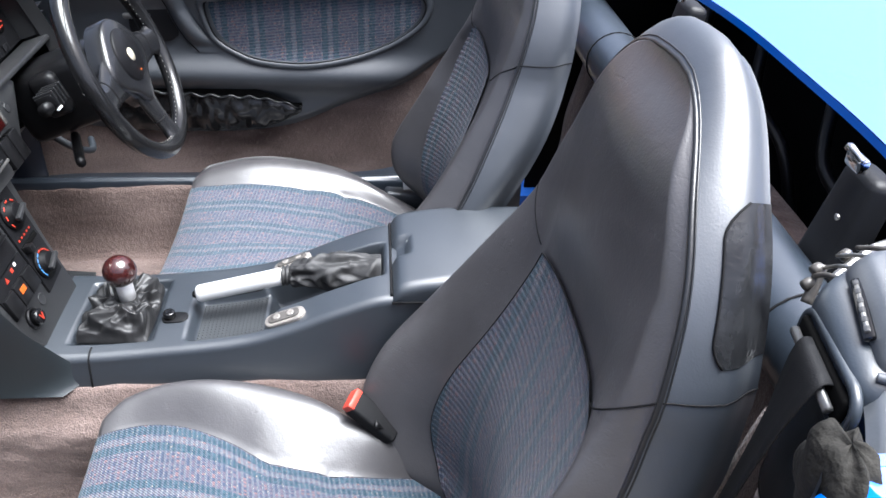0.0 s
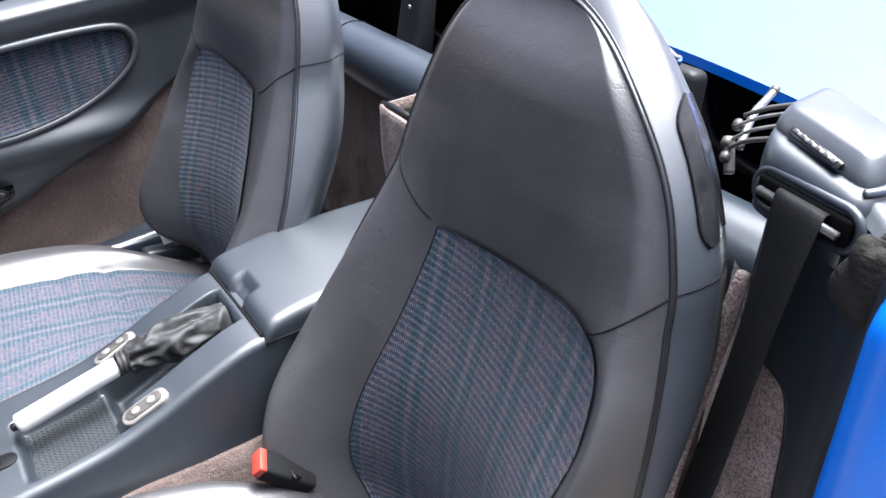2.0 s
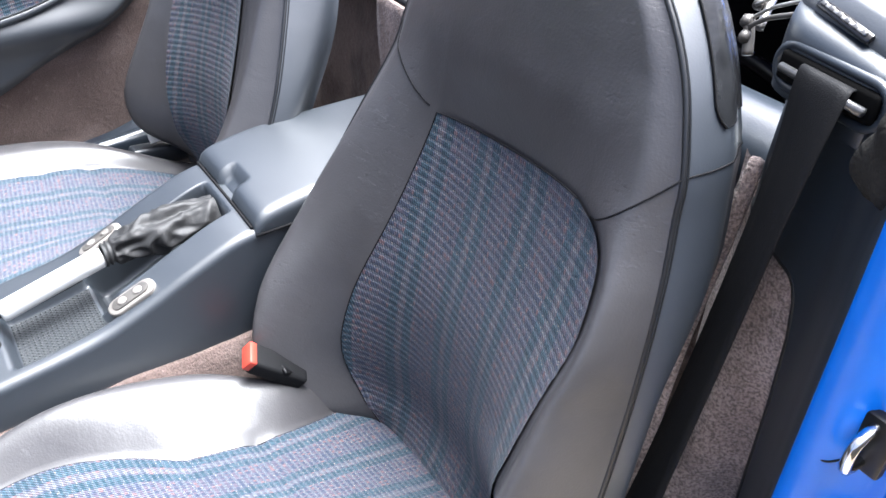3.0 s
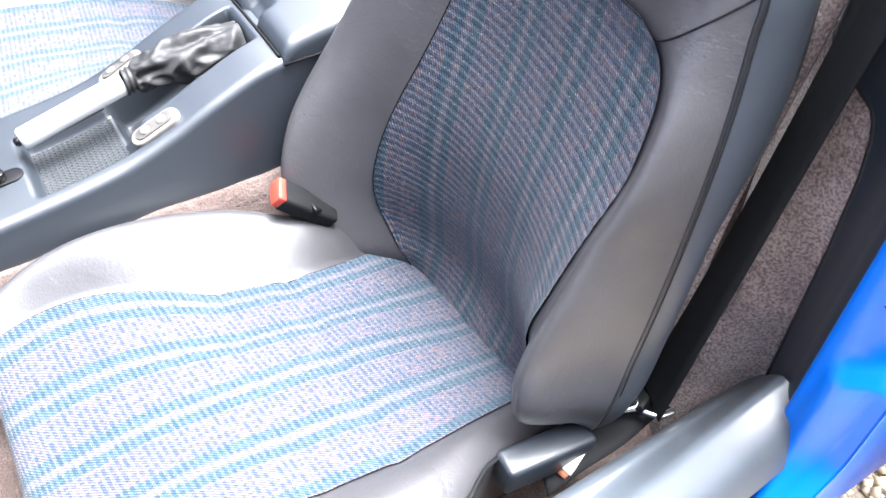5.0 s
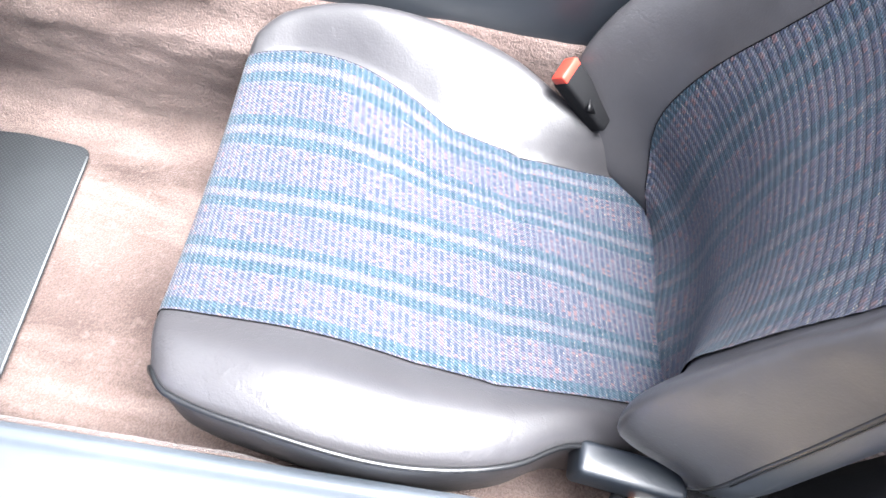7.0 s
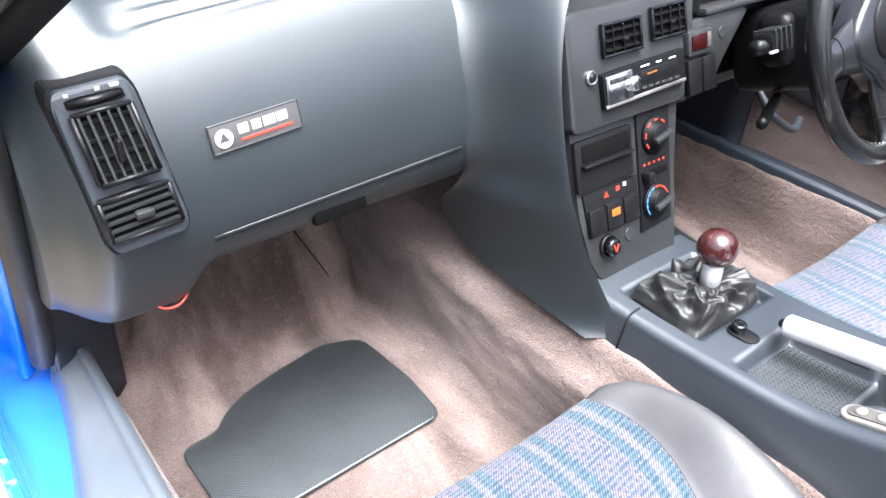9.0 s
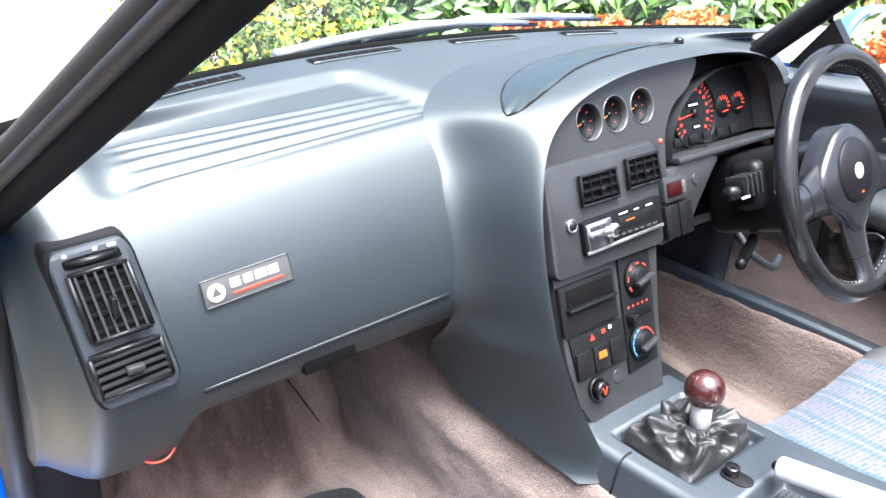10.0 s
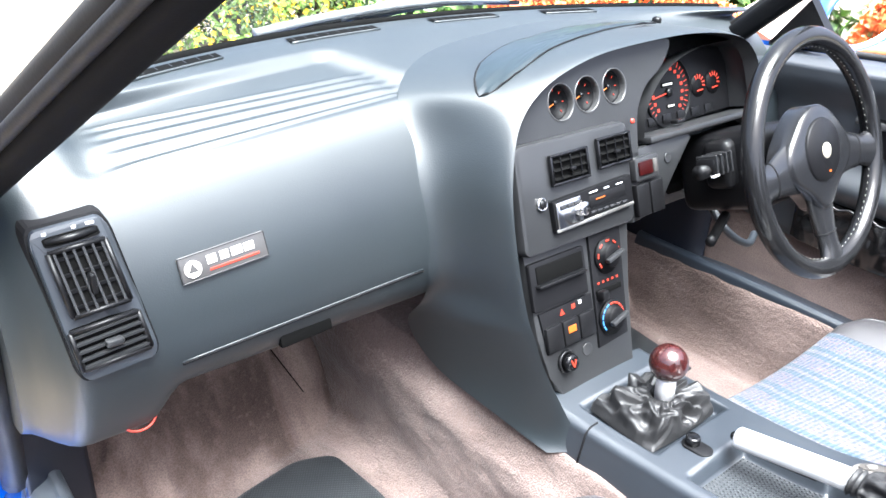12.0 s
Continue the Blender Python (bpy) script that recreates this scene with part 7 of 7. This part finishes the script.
def strip(points, width, ups, n=40):
    """A flat webbing along points, its width along the given directions."""
    line = spline(points, n)
    wide = spline(ups, n)
    vs, fs = [], []
    for p, w in zip(line, wide):
        w = w.normalized()
        for k in range(5):
            vs.append(p + w * width * (k / 4 - 0.5))
    for i in range(n - 1):
        for k in range(4):
            fs.append((i * 5 + k, i * 5 + k + 1, (i + 1) * 5 + k + 1, (i + 1) * 5 + k))
    return mesh_of(vs, fs)


belt = thing("seat_belt", (-0.6, -0.05, 0.5), "black seat belt hanging from the pillar slot", "seat belt")
part("webbing", strip([(-0.605, -0.104, 0.957), (-0.605, -0.096, 0.968), (-0.607, -0.084, 0.958), (-0.608, -0.07, 0.88), (-0.602, -0.048, 0.715), (-0.600, -0.012, 0.55), (-0.598, 0.015, 0.435)],
                      0.049, [(-1, 0.16, 0), (-1, 0.16, 0), (-1, 0.22, 0), (-0.88, 0.48, 0), (-0.86, 0.5, 0), (-0.88, 0.44, 0), (-0.9, 0.3, -0.1)], 60), "belt", belt, solid=0.0016)
part("webbing", strip([(-0.595, 0.012, 0.425), (-0.591, 0.034, 0.408), (-0.588, 0.09, 0.397), (-0.584, 0.14, 0.372)], 0.047, [(-0.7, -0.7, 0), (-0.72, -0.66, 0), (-0.88, 0.2, 0), (-0.9, 0.4, -0.1)], 24), "belt", belt, solid=0.0016)
tg = part("tongue", tube_mesh(spline([(-0.58, 0.07, 0.43), (-0.584, 0.061, 0.431), (-0.59, 0.046, 0.431), (-0.597, 0.031, 0.431), (-0.608, 0.024, 0.431), (-0.616, 0.016, 0.431), (-0.62, 0.0, 0.431)], 30), 0.0036, 8), "chrome", belt, "worn steel belt tongue")
part("tongue_body", moved(block_mesh(0.03, 0.055, 0.012, 0.005, 2), pose(-0.582, 0.012, 0.428, 10, 15, 25)), "black", tg)
part("tongue", tube_mesh(spline([(-0.575, 0.058, 0.431), (-0.579, 0.042, 0.431), (-0.58, 0.033, 0.432), (-0.576, 0.021, 0.432), (-0.566, 0.012, 0.434), (-0.563, 0.006, 0.436)], 24), 0.0032, 8), "chrome", belt)
part("anchor_cover", tube_mesh([(-0.59, 0.09, 0.392), (-0.598, 0.122, 0.384)], 0.0085, 10), "pale_grey", belt, "frayed pale anchor sleeve")
part("anchor_tear", tube_mesh([(-0.597, 0.118, 0.385), (-0.599, 0.127, 0.381)], 0.0065, 8), "rust", belt)
part("tongue_loop", tube_mesh(spline([(-0.573, 0.064, 0.437), (-0.578, 0.045, 0.438), (-0.585, 0.026, 0.438), (-0.591, 0.027, 0.438), (-0.596, 0.034, 0.437), (-0.59, 0.052, 0.437), (-0.583, 0.069, 0.436), (-0.577, 0.07, 0.436)], 40, closed=True), 0.0022, 8, closed=True), "chrome", tg)
part("floor_reel", moved(block_mesh(0.03, 0.03, 0.02, 0.006), pose(-0.555, -0.005, 0.40, 0, 0, 20)), "plate", belt)
bk = thing("belt_buckle", (-0.16, 0.21, 0.48), "black belt buckle with a red release button", "belt buckle")
bkm = facing((-0.183, 0.211, 0.488), (0.014, 0.055, 0.05), (-0.3, -0.2, 1))
part("buckle_body", moved(block_mesh(0.034, 0.024, 0.082, 0.005, 3), bkm @ Matrix.Translation((0, -0.006, 0.0015))), "belt", bk)
part("release_button", moved(block_mesh(0.033, 0.02, 0.012, 0.003, 2), bkm @ Matrix.Translation((0, -0.004, 0.043))), "red", bk, "orange-red release button")
part("buckle_stalk", strip([(-0.187, 0.213, 0.492), (-0.17, 0.18, 0.45), (-0.158, 0.12, 0.36)], 0.035, [(1, 0, 0), (1, 0, 0), (1, 0, 0)], 12), "black", bk, solid=0.004)
tag = thing("seat_tag", (0.583, 0.139, 0.436), "small white paper tag beside the driver seat", "label")
part("tag", moved(block_mesh(0.003, 0.028, 0.02, 0.0008, 1), pose(0.58, 0.135, 0.437, 0, 20, 10)), "white", tag)

# ---- garden and drive ----
rng = random.Random(7)
M["leaf"] = surface("laurel_leaf", (0.055, 0.13, 0.02), 0.38, var=0.25, vscale=20, grain=200, island=0.65, second=(0.14, 0.26, 0.04), spec=0.6)
M["leaf_small"] = surface("shrub_leaf", (0.075, 0.14, 0.02), 0.5, var=0.25, vscale=20, island=0.55, second=(0.16, 0.25, 0.04))
M["yellow"] = surface("yellow_petal", (0.85, 0.55, 0.02), 0.6, var=0.15, island=0.25)
M["orange"] = surface("orange_petal", (0.88, 0.17, 0.025), 0.55, var=0.15, island=0.35, second=(0.95, 0.3, 0.08))
M["blade"] = surface("grass_blade", (0.13, 0.25, 0.03), 0.45, var=0.2, island=0.5, second=(0.28, 0.38, 0.06))
M["fence"] = surface("fence_board", (0.21, 0.085, 0.04), 0.75, var=0.3, vscale=6, grain=90, bump=0.5, dist=0.002, stretch=(3, 3, 0.4))
M["timber"] = surface("planter_board", (0.27, 0.12, 0.045), 0.7, var=0.35, vscale=5, grain=70, bump=0.5, dist=0.002, stretch=(3, 3, 0.4))
M["paving"] = surface("pink_paving", (0.26, 0.205, 0.18), 0.8, var=0.15, vscale=8, grain=120, bump=0.4)
M["celadon"] = surface("celadon_glaze", (0.2, 0.29, 0.275), 0.22, var=0.12, vscale=9, coat=0.4)
M["terracotta"] = surface("terracotta", (0.42, 0.15, 0.075), 0.75, var=0.2, vscale=15)
M["water"] = surface("dark_water", (0.01, 0.013, 0.008), 0.22, spec=0.3, var=0.6, vscale=3, grain=12, bump=0.25, dist=0.01, second=(0.03, 0.035, 0.015))
M["liner"] = surface("pond_liner", (0.06, 0.063, 0.062), 0.16, var=0.4, vscale=10)
M["bark"] = surface("bark", (0.09, 0.065, 0.045), 0.9, var=0.3, vscale=20)
M["soil"] = surface("soil", (0.05, 0.035, 0.025), 0.95, var=0.3, vscale=30)

tagged(part("ground", sheet(lambda a, b: (lerp(-60, 60, a), lerp(-60, 60, b), 0.0), 8, 8), "gravel"), "pale beige gravel drive round the car", "gravel", kind="structure")


def pebbles(count, x0, x1, y0, y1, seed):
    r = random.Random(seed)
    vs, fs = [], []
    base = [(1, 0, 0), (-1, 0, 0), (0, 1, 0), (0, -1, 0), (0, 0, 1), (0, 0, -1)]
    tri = [(0, 2, 4), (2, 1, 4), (1, 3, 4), (3, 0, 4), (2, 0, 5), (1, 2, 5), (3, 1, 5), (0, 3, 5)]
    for _ in range(count):
        s = r.uniform(0.006, 0.015)
        c = Vector((r.uniform(x0, x1), r.uniform(y0, y1), s * r.uniform(0.2, 0.9)))
        turn = Euler((r.uniform(0, 6), r.uniform(0, 6), r.uniform(0, 6))).to_matrix()
        k = len(vs)
        sz = Vector((s * r.uniform(0.8, 1.4), s * r.uniform(0.7, 1.1), s * r.uniform(0.5, 0.9)))
        for b in base:
            v = turn @ Vector((b[0] * sz.x, b[1] * sz.y, b[2] * sz.z))
            vs.append(c + v)
        fs += [(a + k, b + k, d + k) for a, b, d in tri]
    return mesh_of(vs, fs)


tagged(part("gravel", pebbles(9000, -1.6, -0.72, -0.75, 1.5, 3), "pebble"), "loose beige and brown gravel pebbles beside the car", "gravel", kind="stuff")


def leaf_cloud(count, place, length, width, seed, curl=0.25, droop=0.3):
    """Many bent leaves, each of four faces, at places from place(r)."""
    r = random.Random(seed)
    vs, fs = [], []
    for _ in range(count):
        c, n = place(r)
        n = Vector(n) + Vector((r.uniform(-1, 1), r.uniform(-1, 1), r.uniform(-0.4, 0.9))) * 0.8
        n.normalize()
        along = n.orthogonal().normalized()
        along = Matrix.Rotation(r.uniform(0, 6.28), 3, n) @ along
        along.z -= droop
        along.normalize()
        across = n.cross(along).normalized()
        s = r.uniform(0.65, 1.2)
        l, w = length * s, width * s
        k = len(vs)
        vs += [c, c + along * l * 0.45 + across * w / 2 + n * w * curl, c + along * l * 0.5 - n * w * 0.1, c + along * l * 0.45 - across * w / 2 + n * w * curl, c + along * l - n * l * 0.12]
        fs += [(k, k + 1, k + 2), (k, k + 2, k + 3), (k + 1, k + 4, k + 2), (k + 2, k + 4, k + 3)]
    return mesh_of(vs, fs)


def mound(cx, cy, rx, ry, h, z0=0.0, lumps=0.25):
    def place(r):
        a, e = r.uniform(0, 2 * math.pi), math.acos(r.uniform(0, 1))
        d = Vector((math.cos(a) * math.sin(e), math.sin(a) * math.sin(e), math.cos(e)))
        f = (0.72 + lumps * noise.noise(d * 2.6 + Vector((cx, cy, 0))) + lumps * 0.6 * noise.noise(d * 6 + Vector((cx, cy, 5)))) * r.uniform(0.75, 1.12)
        return Vector((cx + d.x * rx * f, cy + d.y * ry * f, z0 + d.z * h * f)), (d.x, d.y, d.z + 0.3)
    return place


def stems(thing_, cx, cy, n, h, spread, seed):
    r = random.Random(seed)
    for k in range(n):
        a = 2 * math.pi * k / n + r.uniform(-0.3, 0.3)
        top = Vector((cx + math.cos(a) * spread, cy + math.sin(a) * spread, h * r.uniform(0.6, 0.9)))
        part("stem", tube_mesh(spline([(cx, cy, 0), ((cx + top.x) / 2, (cy + top.y) / 2 + 0.03, h * 0.4), top], 10), lambda f: 0.02 - 0.013 * f, 6), "bark", thing_)


for n, (cx, cy, rx, ry, h) in enumerate(((3.65, 3.15, 0.8, 0.75, 1.45), (3.05, 3.75, 0.85, 0.7, 1.5), (2.4, 4.25, 0.8, 0.7, 1.45), (4.2, 2.75, 0.5, 0.6, 1.2), (2.7, -2.7, 0.8, 0.6, 1.4), (1.6, -3.6, 0.9, 0.7, 1.6))):
    hedge = thing("laurel_bush", (cx, cy, 0), "dense green laurel bush with large glossy leaves", "bush", "laurel bushes")
    stems(hedge, cx, cy, 5, h * 0.8, 0.35, n)
    part("leaves", leaf_cloud(3600, mound(cx, cy, rx, ry, h), 0.13, 0.052, 20 + n), "leaf", hedge, kind="stuff")
for n, (cx, cy) in enumerate(((1.72, 4.3), (1.25, 4.45))):
    bush = thing("flowering_shrub", (cx, cy, 0), "loose green shrub covered in small yellow flowers", "shrub", "yellow shrubs")
    stems(bush, cx, cy, 6, 1.0, 0.3, 40 + n)
    part("leaves", leaf_cloud(5200, mound(cx, cy, 0.72, 0.65, 1.25, lumps=0.35), 0.045, 0.02, 50 + n), "leaf_small", bush, kind="stuff")
    part("flowers", leaf_cloud(1100, mound(cx, cy, 0.78, 0.7, 1.32, lumps=0.35), 0.032, 0.03, 60 + n, curl=0.4), "yellow", bush, "small bright yellow flowers", kind="stuff")


def azalea(cx, cy, z0, r0, seed, group="azaleas"):
    az = thing("azalea", (cx, cy, z0), "azalea covered in bright orange blossom in a terracotta pot", "shrub", group)
    part("pot", moved(lathe_mesh([(0.09, 0), (0.115, 0.17), (0.13, 0.175), (0.132, 0.21), (0.118, 0.212), (0.11, 0.19), (0.001, 0.188)], 24), Matrix.Translation((cx, cy, z0))), "terracotta", az, "plain terracotta pot")
    part("leaves", leaf_cloud(900, mound(cx, cy, r0 * 0.95, r0 * 0.95, r0 * 0.95, z0 + 0.2), 0.045, 0.018, seed), "leaf_small", az, kind="stuff")
    part("blossom", leaf_cloud(2600, mound(cx, cy, r0, r0, r0 * 1.05, z0 + 0.24), 0.038, 0.036, seed + 1, curl=0.5), "orange", az, "orange blossom", kind="stuff")
    for k in range(4):
        a = 1.57 * k + 0.4
        part("stem", tube_mesh([(cx, cy, z0 + 0.18), (cx + 0.5 * r0 * math.cos(a), cy + 0.5 * r0 * math.sin(a), z0 + 0.24 + 0.5 * r0)], 0.008, 6), "bark", az)


azalea(2.02, 2.86, 0.12, 0.24, 71)
azalea(2.28, 2.66, 0.12, 0.24, 73)
azalea(2.53, 2.34, 0.12, 0.31, 75)
step = thing("stone_step", (2.1, 2.8, 0.0), "low pale stone step carrying flower pots", "step")
part("slab", moved(block_mesh(1.2, 0.45, 0.12, 0.012), pose(2.28, 2.6, 0.06, 0, 0, -45)), "paving", step)
plinth = thing("stone_plinth", (1.98, -1.75, 0.0), "low stone plinth carrying a flower pot", "plinth")
part("slab", moved(block_mesh(0.4, 0.4, 0.26, 0.012), pose(1.98, -1.75, 0.13, 0, 0, 12)), "paving", plinth)
azalea(1.98, -1.75, 0.26, 0.27, 77)

# raised terrace with board cladding
ter = tagged(part("terrace", prism_mesh([(2.62, 1.95), (2.85, 1.66), (3.02, 1.5), (3.3, 1.3), (4.35, 0.75), (4.62, 0.36), (4.94, -0.28), (5.6, -1.6), (7.5, -1.6), (7.5, 3.2), (3.6, 2.6), (3.0, 2.4)], 0.46, 0.0), "paving"),
             "raised terrace paved in pale pink stone", "terrace", kind="structure")
edge_line = [(2.62, 1.95), (2.85, 1.66), (3.02, 1.5), (3.3, 1.3), (4.35, 0.75), (4.62, 0.36), (4.94, -0.28), (5.6, -1.6)]
board = block_mesh(0.088, 0.018, 0.43, 0.004, 1)
for (x0, y0), (x1, y1) in zip(edge_line, edge_line[1:]):
    n = max(1, round(math.hypot(x1 - x0, y1 - y0) / 0.094))
    turn = math.degrees(math.atan2(y1 - y0, x1 - x0))
    for k in range(n):
        f = (k + 0.5) / n
        part("board", board, "timber", ter, m=pose(lerp(x0, x1, f) - 0.012, lerp(y0, y1, f) - 0.004, 0.225 + rng.uniform(-0.004, 0.004), 0, 0, turn))
part("coping", tube_mesh([(x - 0.01, y, 0.455) for x, y in edge_line], 0.022, 6), "timber", ter)
fence = thing("garden_fence", (5.4, 2.9, 0.4), "upright brown timber board fence", "fence")
fb = block_mesh(0.12, 0.02, 1.2, 0.004, 1)
for k in range(44):
    f = k / 43
    part("board", fb, "fence", fence, m=pose(lerp(4.0, 6.6, f), lerp(4.3, 0.2, f), 1.05 + rng.uniform(-0.01, 0.01), 0, 0, -57.6))
for z in (0.7, 1.4):
    part("rail", moved(block_mesh(4.8, 0.04, 0.08, 0.005), pose(5.33, 2.27, z, 0, 0, -57.6)), "fence", fence)
pl = thing("bowl_planter", (3.28, 1.5, 0.46), "pale celadon glazed bowl planted with bright green grass", "planter")
bowl = [(0.12, 0.03), (0.135, 0.05), (0.15, 0.1), (0.16, 0.15), (0.165, 0.17), (0.178, 0.175), (0.178, 0.195), (0.16, 0.195), (0.15, 0.17), (0.001, 0.17)]
part("bowl", moved(lathe_mesh(bowl, 28), Matrix.Translation((3.28, 1.5, 0.46)) @ Matrix.Diagonal((0.95, 1, 1, 1))), "celadon", pl)
for dx, dy in ((-0.09, -0.09), (-0.09, 0.09), (0.09, -0.09), (0.09, 0.09)):
    part("foot", moved(block_mesh(0.05, 0.05, 0.04, 0.008), Matrix.Translation((3.28 + dx, 1.5 + dy, 0.48))), "celadon", pl)


def tuft(cx, cy, z, n, length, seed):
    r = random.Random(seed)
    vs, fs = [], []
    for _ in range(n):
        a, out = r.uniform(0, 6.28), r.uniform(0.25, 1.0)
        l = length * r.uniform(0.6, 1.1)
        d = Vector((math.cos(a), math.sin(a), 0))
        s = Vector((-d.y, d.x, 0)) * 0.006
        p0 = Vector((cx, cy, z)) + d * r.uniform(0, 0.1)
        k = len(vs)
        for f, w in ((0, 1), (0.4, 1), (0.75, 0.7)):
            c = p0 + d * out * l * f * f * 0.9 + Vector((0, 0, l * (f - 0.45 * out * f * f)))
            vs += [c - s * w, c + s * w]
        vs.append(p0 + d * out * l * 0.95 + Vector((0, 0, l * (1 - 0.55 * out))))
        fs += [(k, k + 1, k + 3, k + 2), (k + 2, k + 3, k + 5, k + 4), (k + 4, k + 5, k + 6)]
    return mesh_of(vs, fs)


part("grass", tuft(3.28, 1.5, 0.63, 420, 0.3, 5), "blade", pl, "arching bright green blades", kind="stuff")
dark = thing("planter_box", (3.75, 2.1, 0.46), "low black planter trough on the terrace", "planter")
part("trough", moved(block_mesh(0.5, 0.25, 0.14, 0.02), pose(3.95, 1.95, 0.53, 0, 0, 30)), "liner", dark)
part("grass", tuft(3.95, 1.95, 0.6, 120, 0.25, 9), "blade", dark, kind="stuff")

# pond beyond the driver's door
pond = tagged(part("water", sheet(lambda a, b: (lerp(2.2, 5.7, a), lerp(-2.2, 1.1, b), 0.17), 4, 4), "water"), "still dark pond water with scum and leaves", "pond", kind="structure")
part("liner", sheet(lambda a, b: (lerp(2.7, 4.0, b) + 0.05 * noise.noise((a * 9, b * 6, 0)), lerp(0.22, 1.0, a), 0.09 + 0.14 * math.sin(math.pi * b) + 0.09 * noise.noise((a * 10, b * 9, 3)) + 0.05 * noise.noise((a * 24, b * 20, 7))), 60, 50), "liner", pond, "crumpled black pond liner")
for n, (x, y) in enumerate(((4.21, -0.06), (3.98, -0.48), (3.4, 0.1), (3.6, -0.5), (3.5, -0.3))):
    part("floating_leaf", leaf_cloud(1, lambda r, x=x, y=y: (Vector((x, y, 0.175)), (0, 0, 3)), 0.07, 0.05, 90 + n, droop=0), ("orange", "white", "leaf_small", "white", "leaf_small")[n], pond)
edging = thing("marginal_plant", (4.3, -1.2, 0.2), "green waterside plants behind the pond", "plant")
part("leaves", leaf_cloud(1200, mound(4.2, -1.25, 0.5, 0.5, 0.8, 0.15), 0.1, 0.04, 97), "leaf", edging, kind="stuff")

# unseen wall added on the passenger side to block low light and bounce
M["wall"] = surface("light_block_render", (0.05, 0.048, 0.045), 0.9, var=0.2, vscale=2, grain=60, bump=0.4, dist=0.006)
tagged(part("wall_west", moved(block_mesh(0.2, 9.0, 1.25, 0.02), pose(-1.85, 0.4, 0.625)), "wall"), "plain dark wall, unseen, added to block low light from the west", "wall", kind="structure")
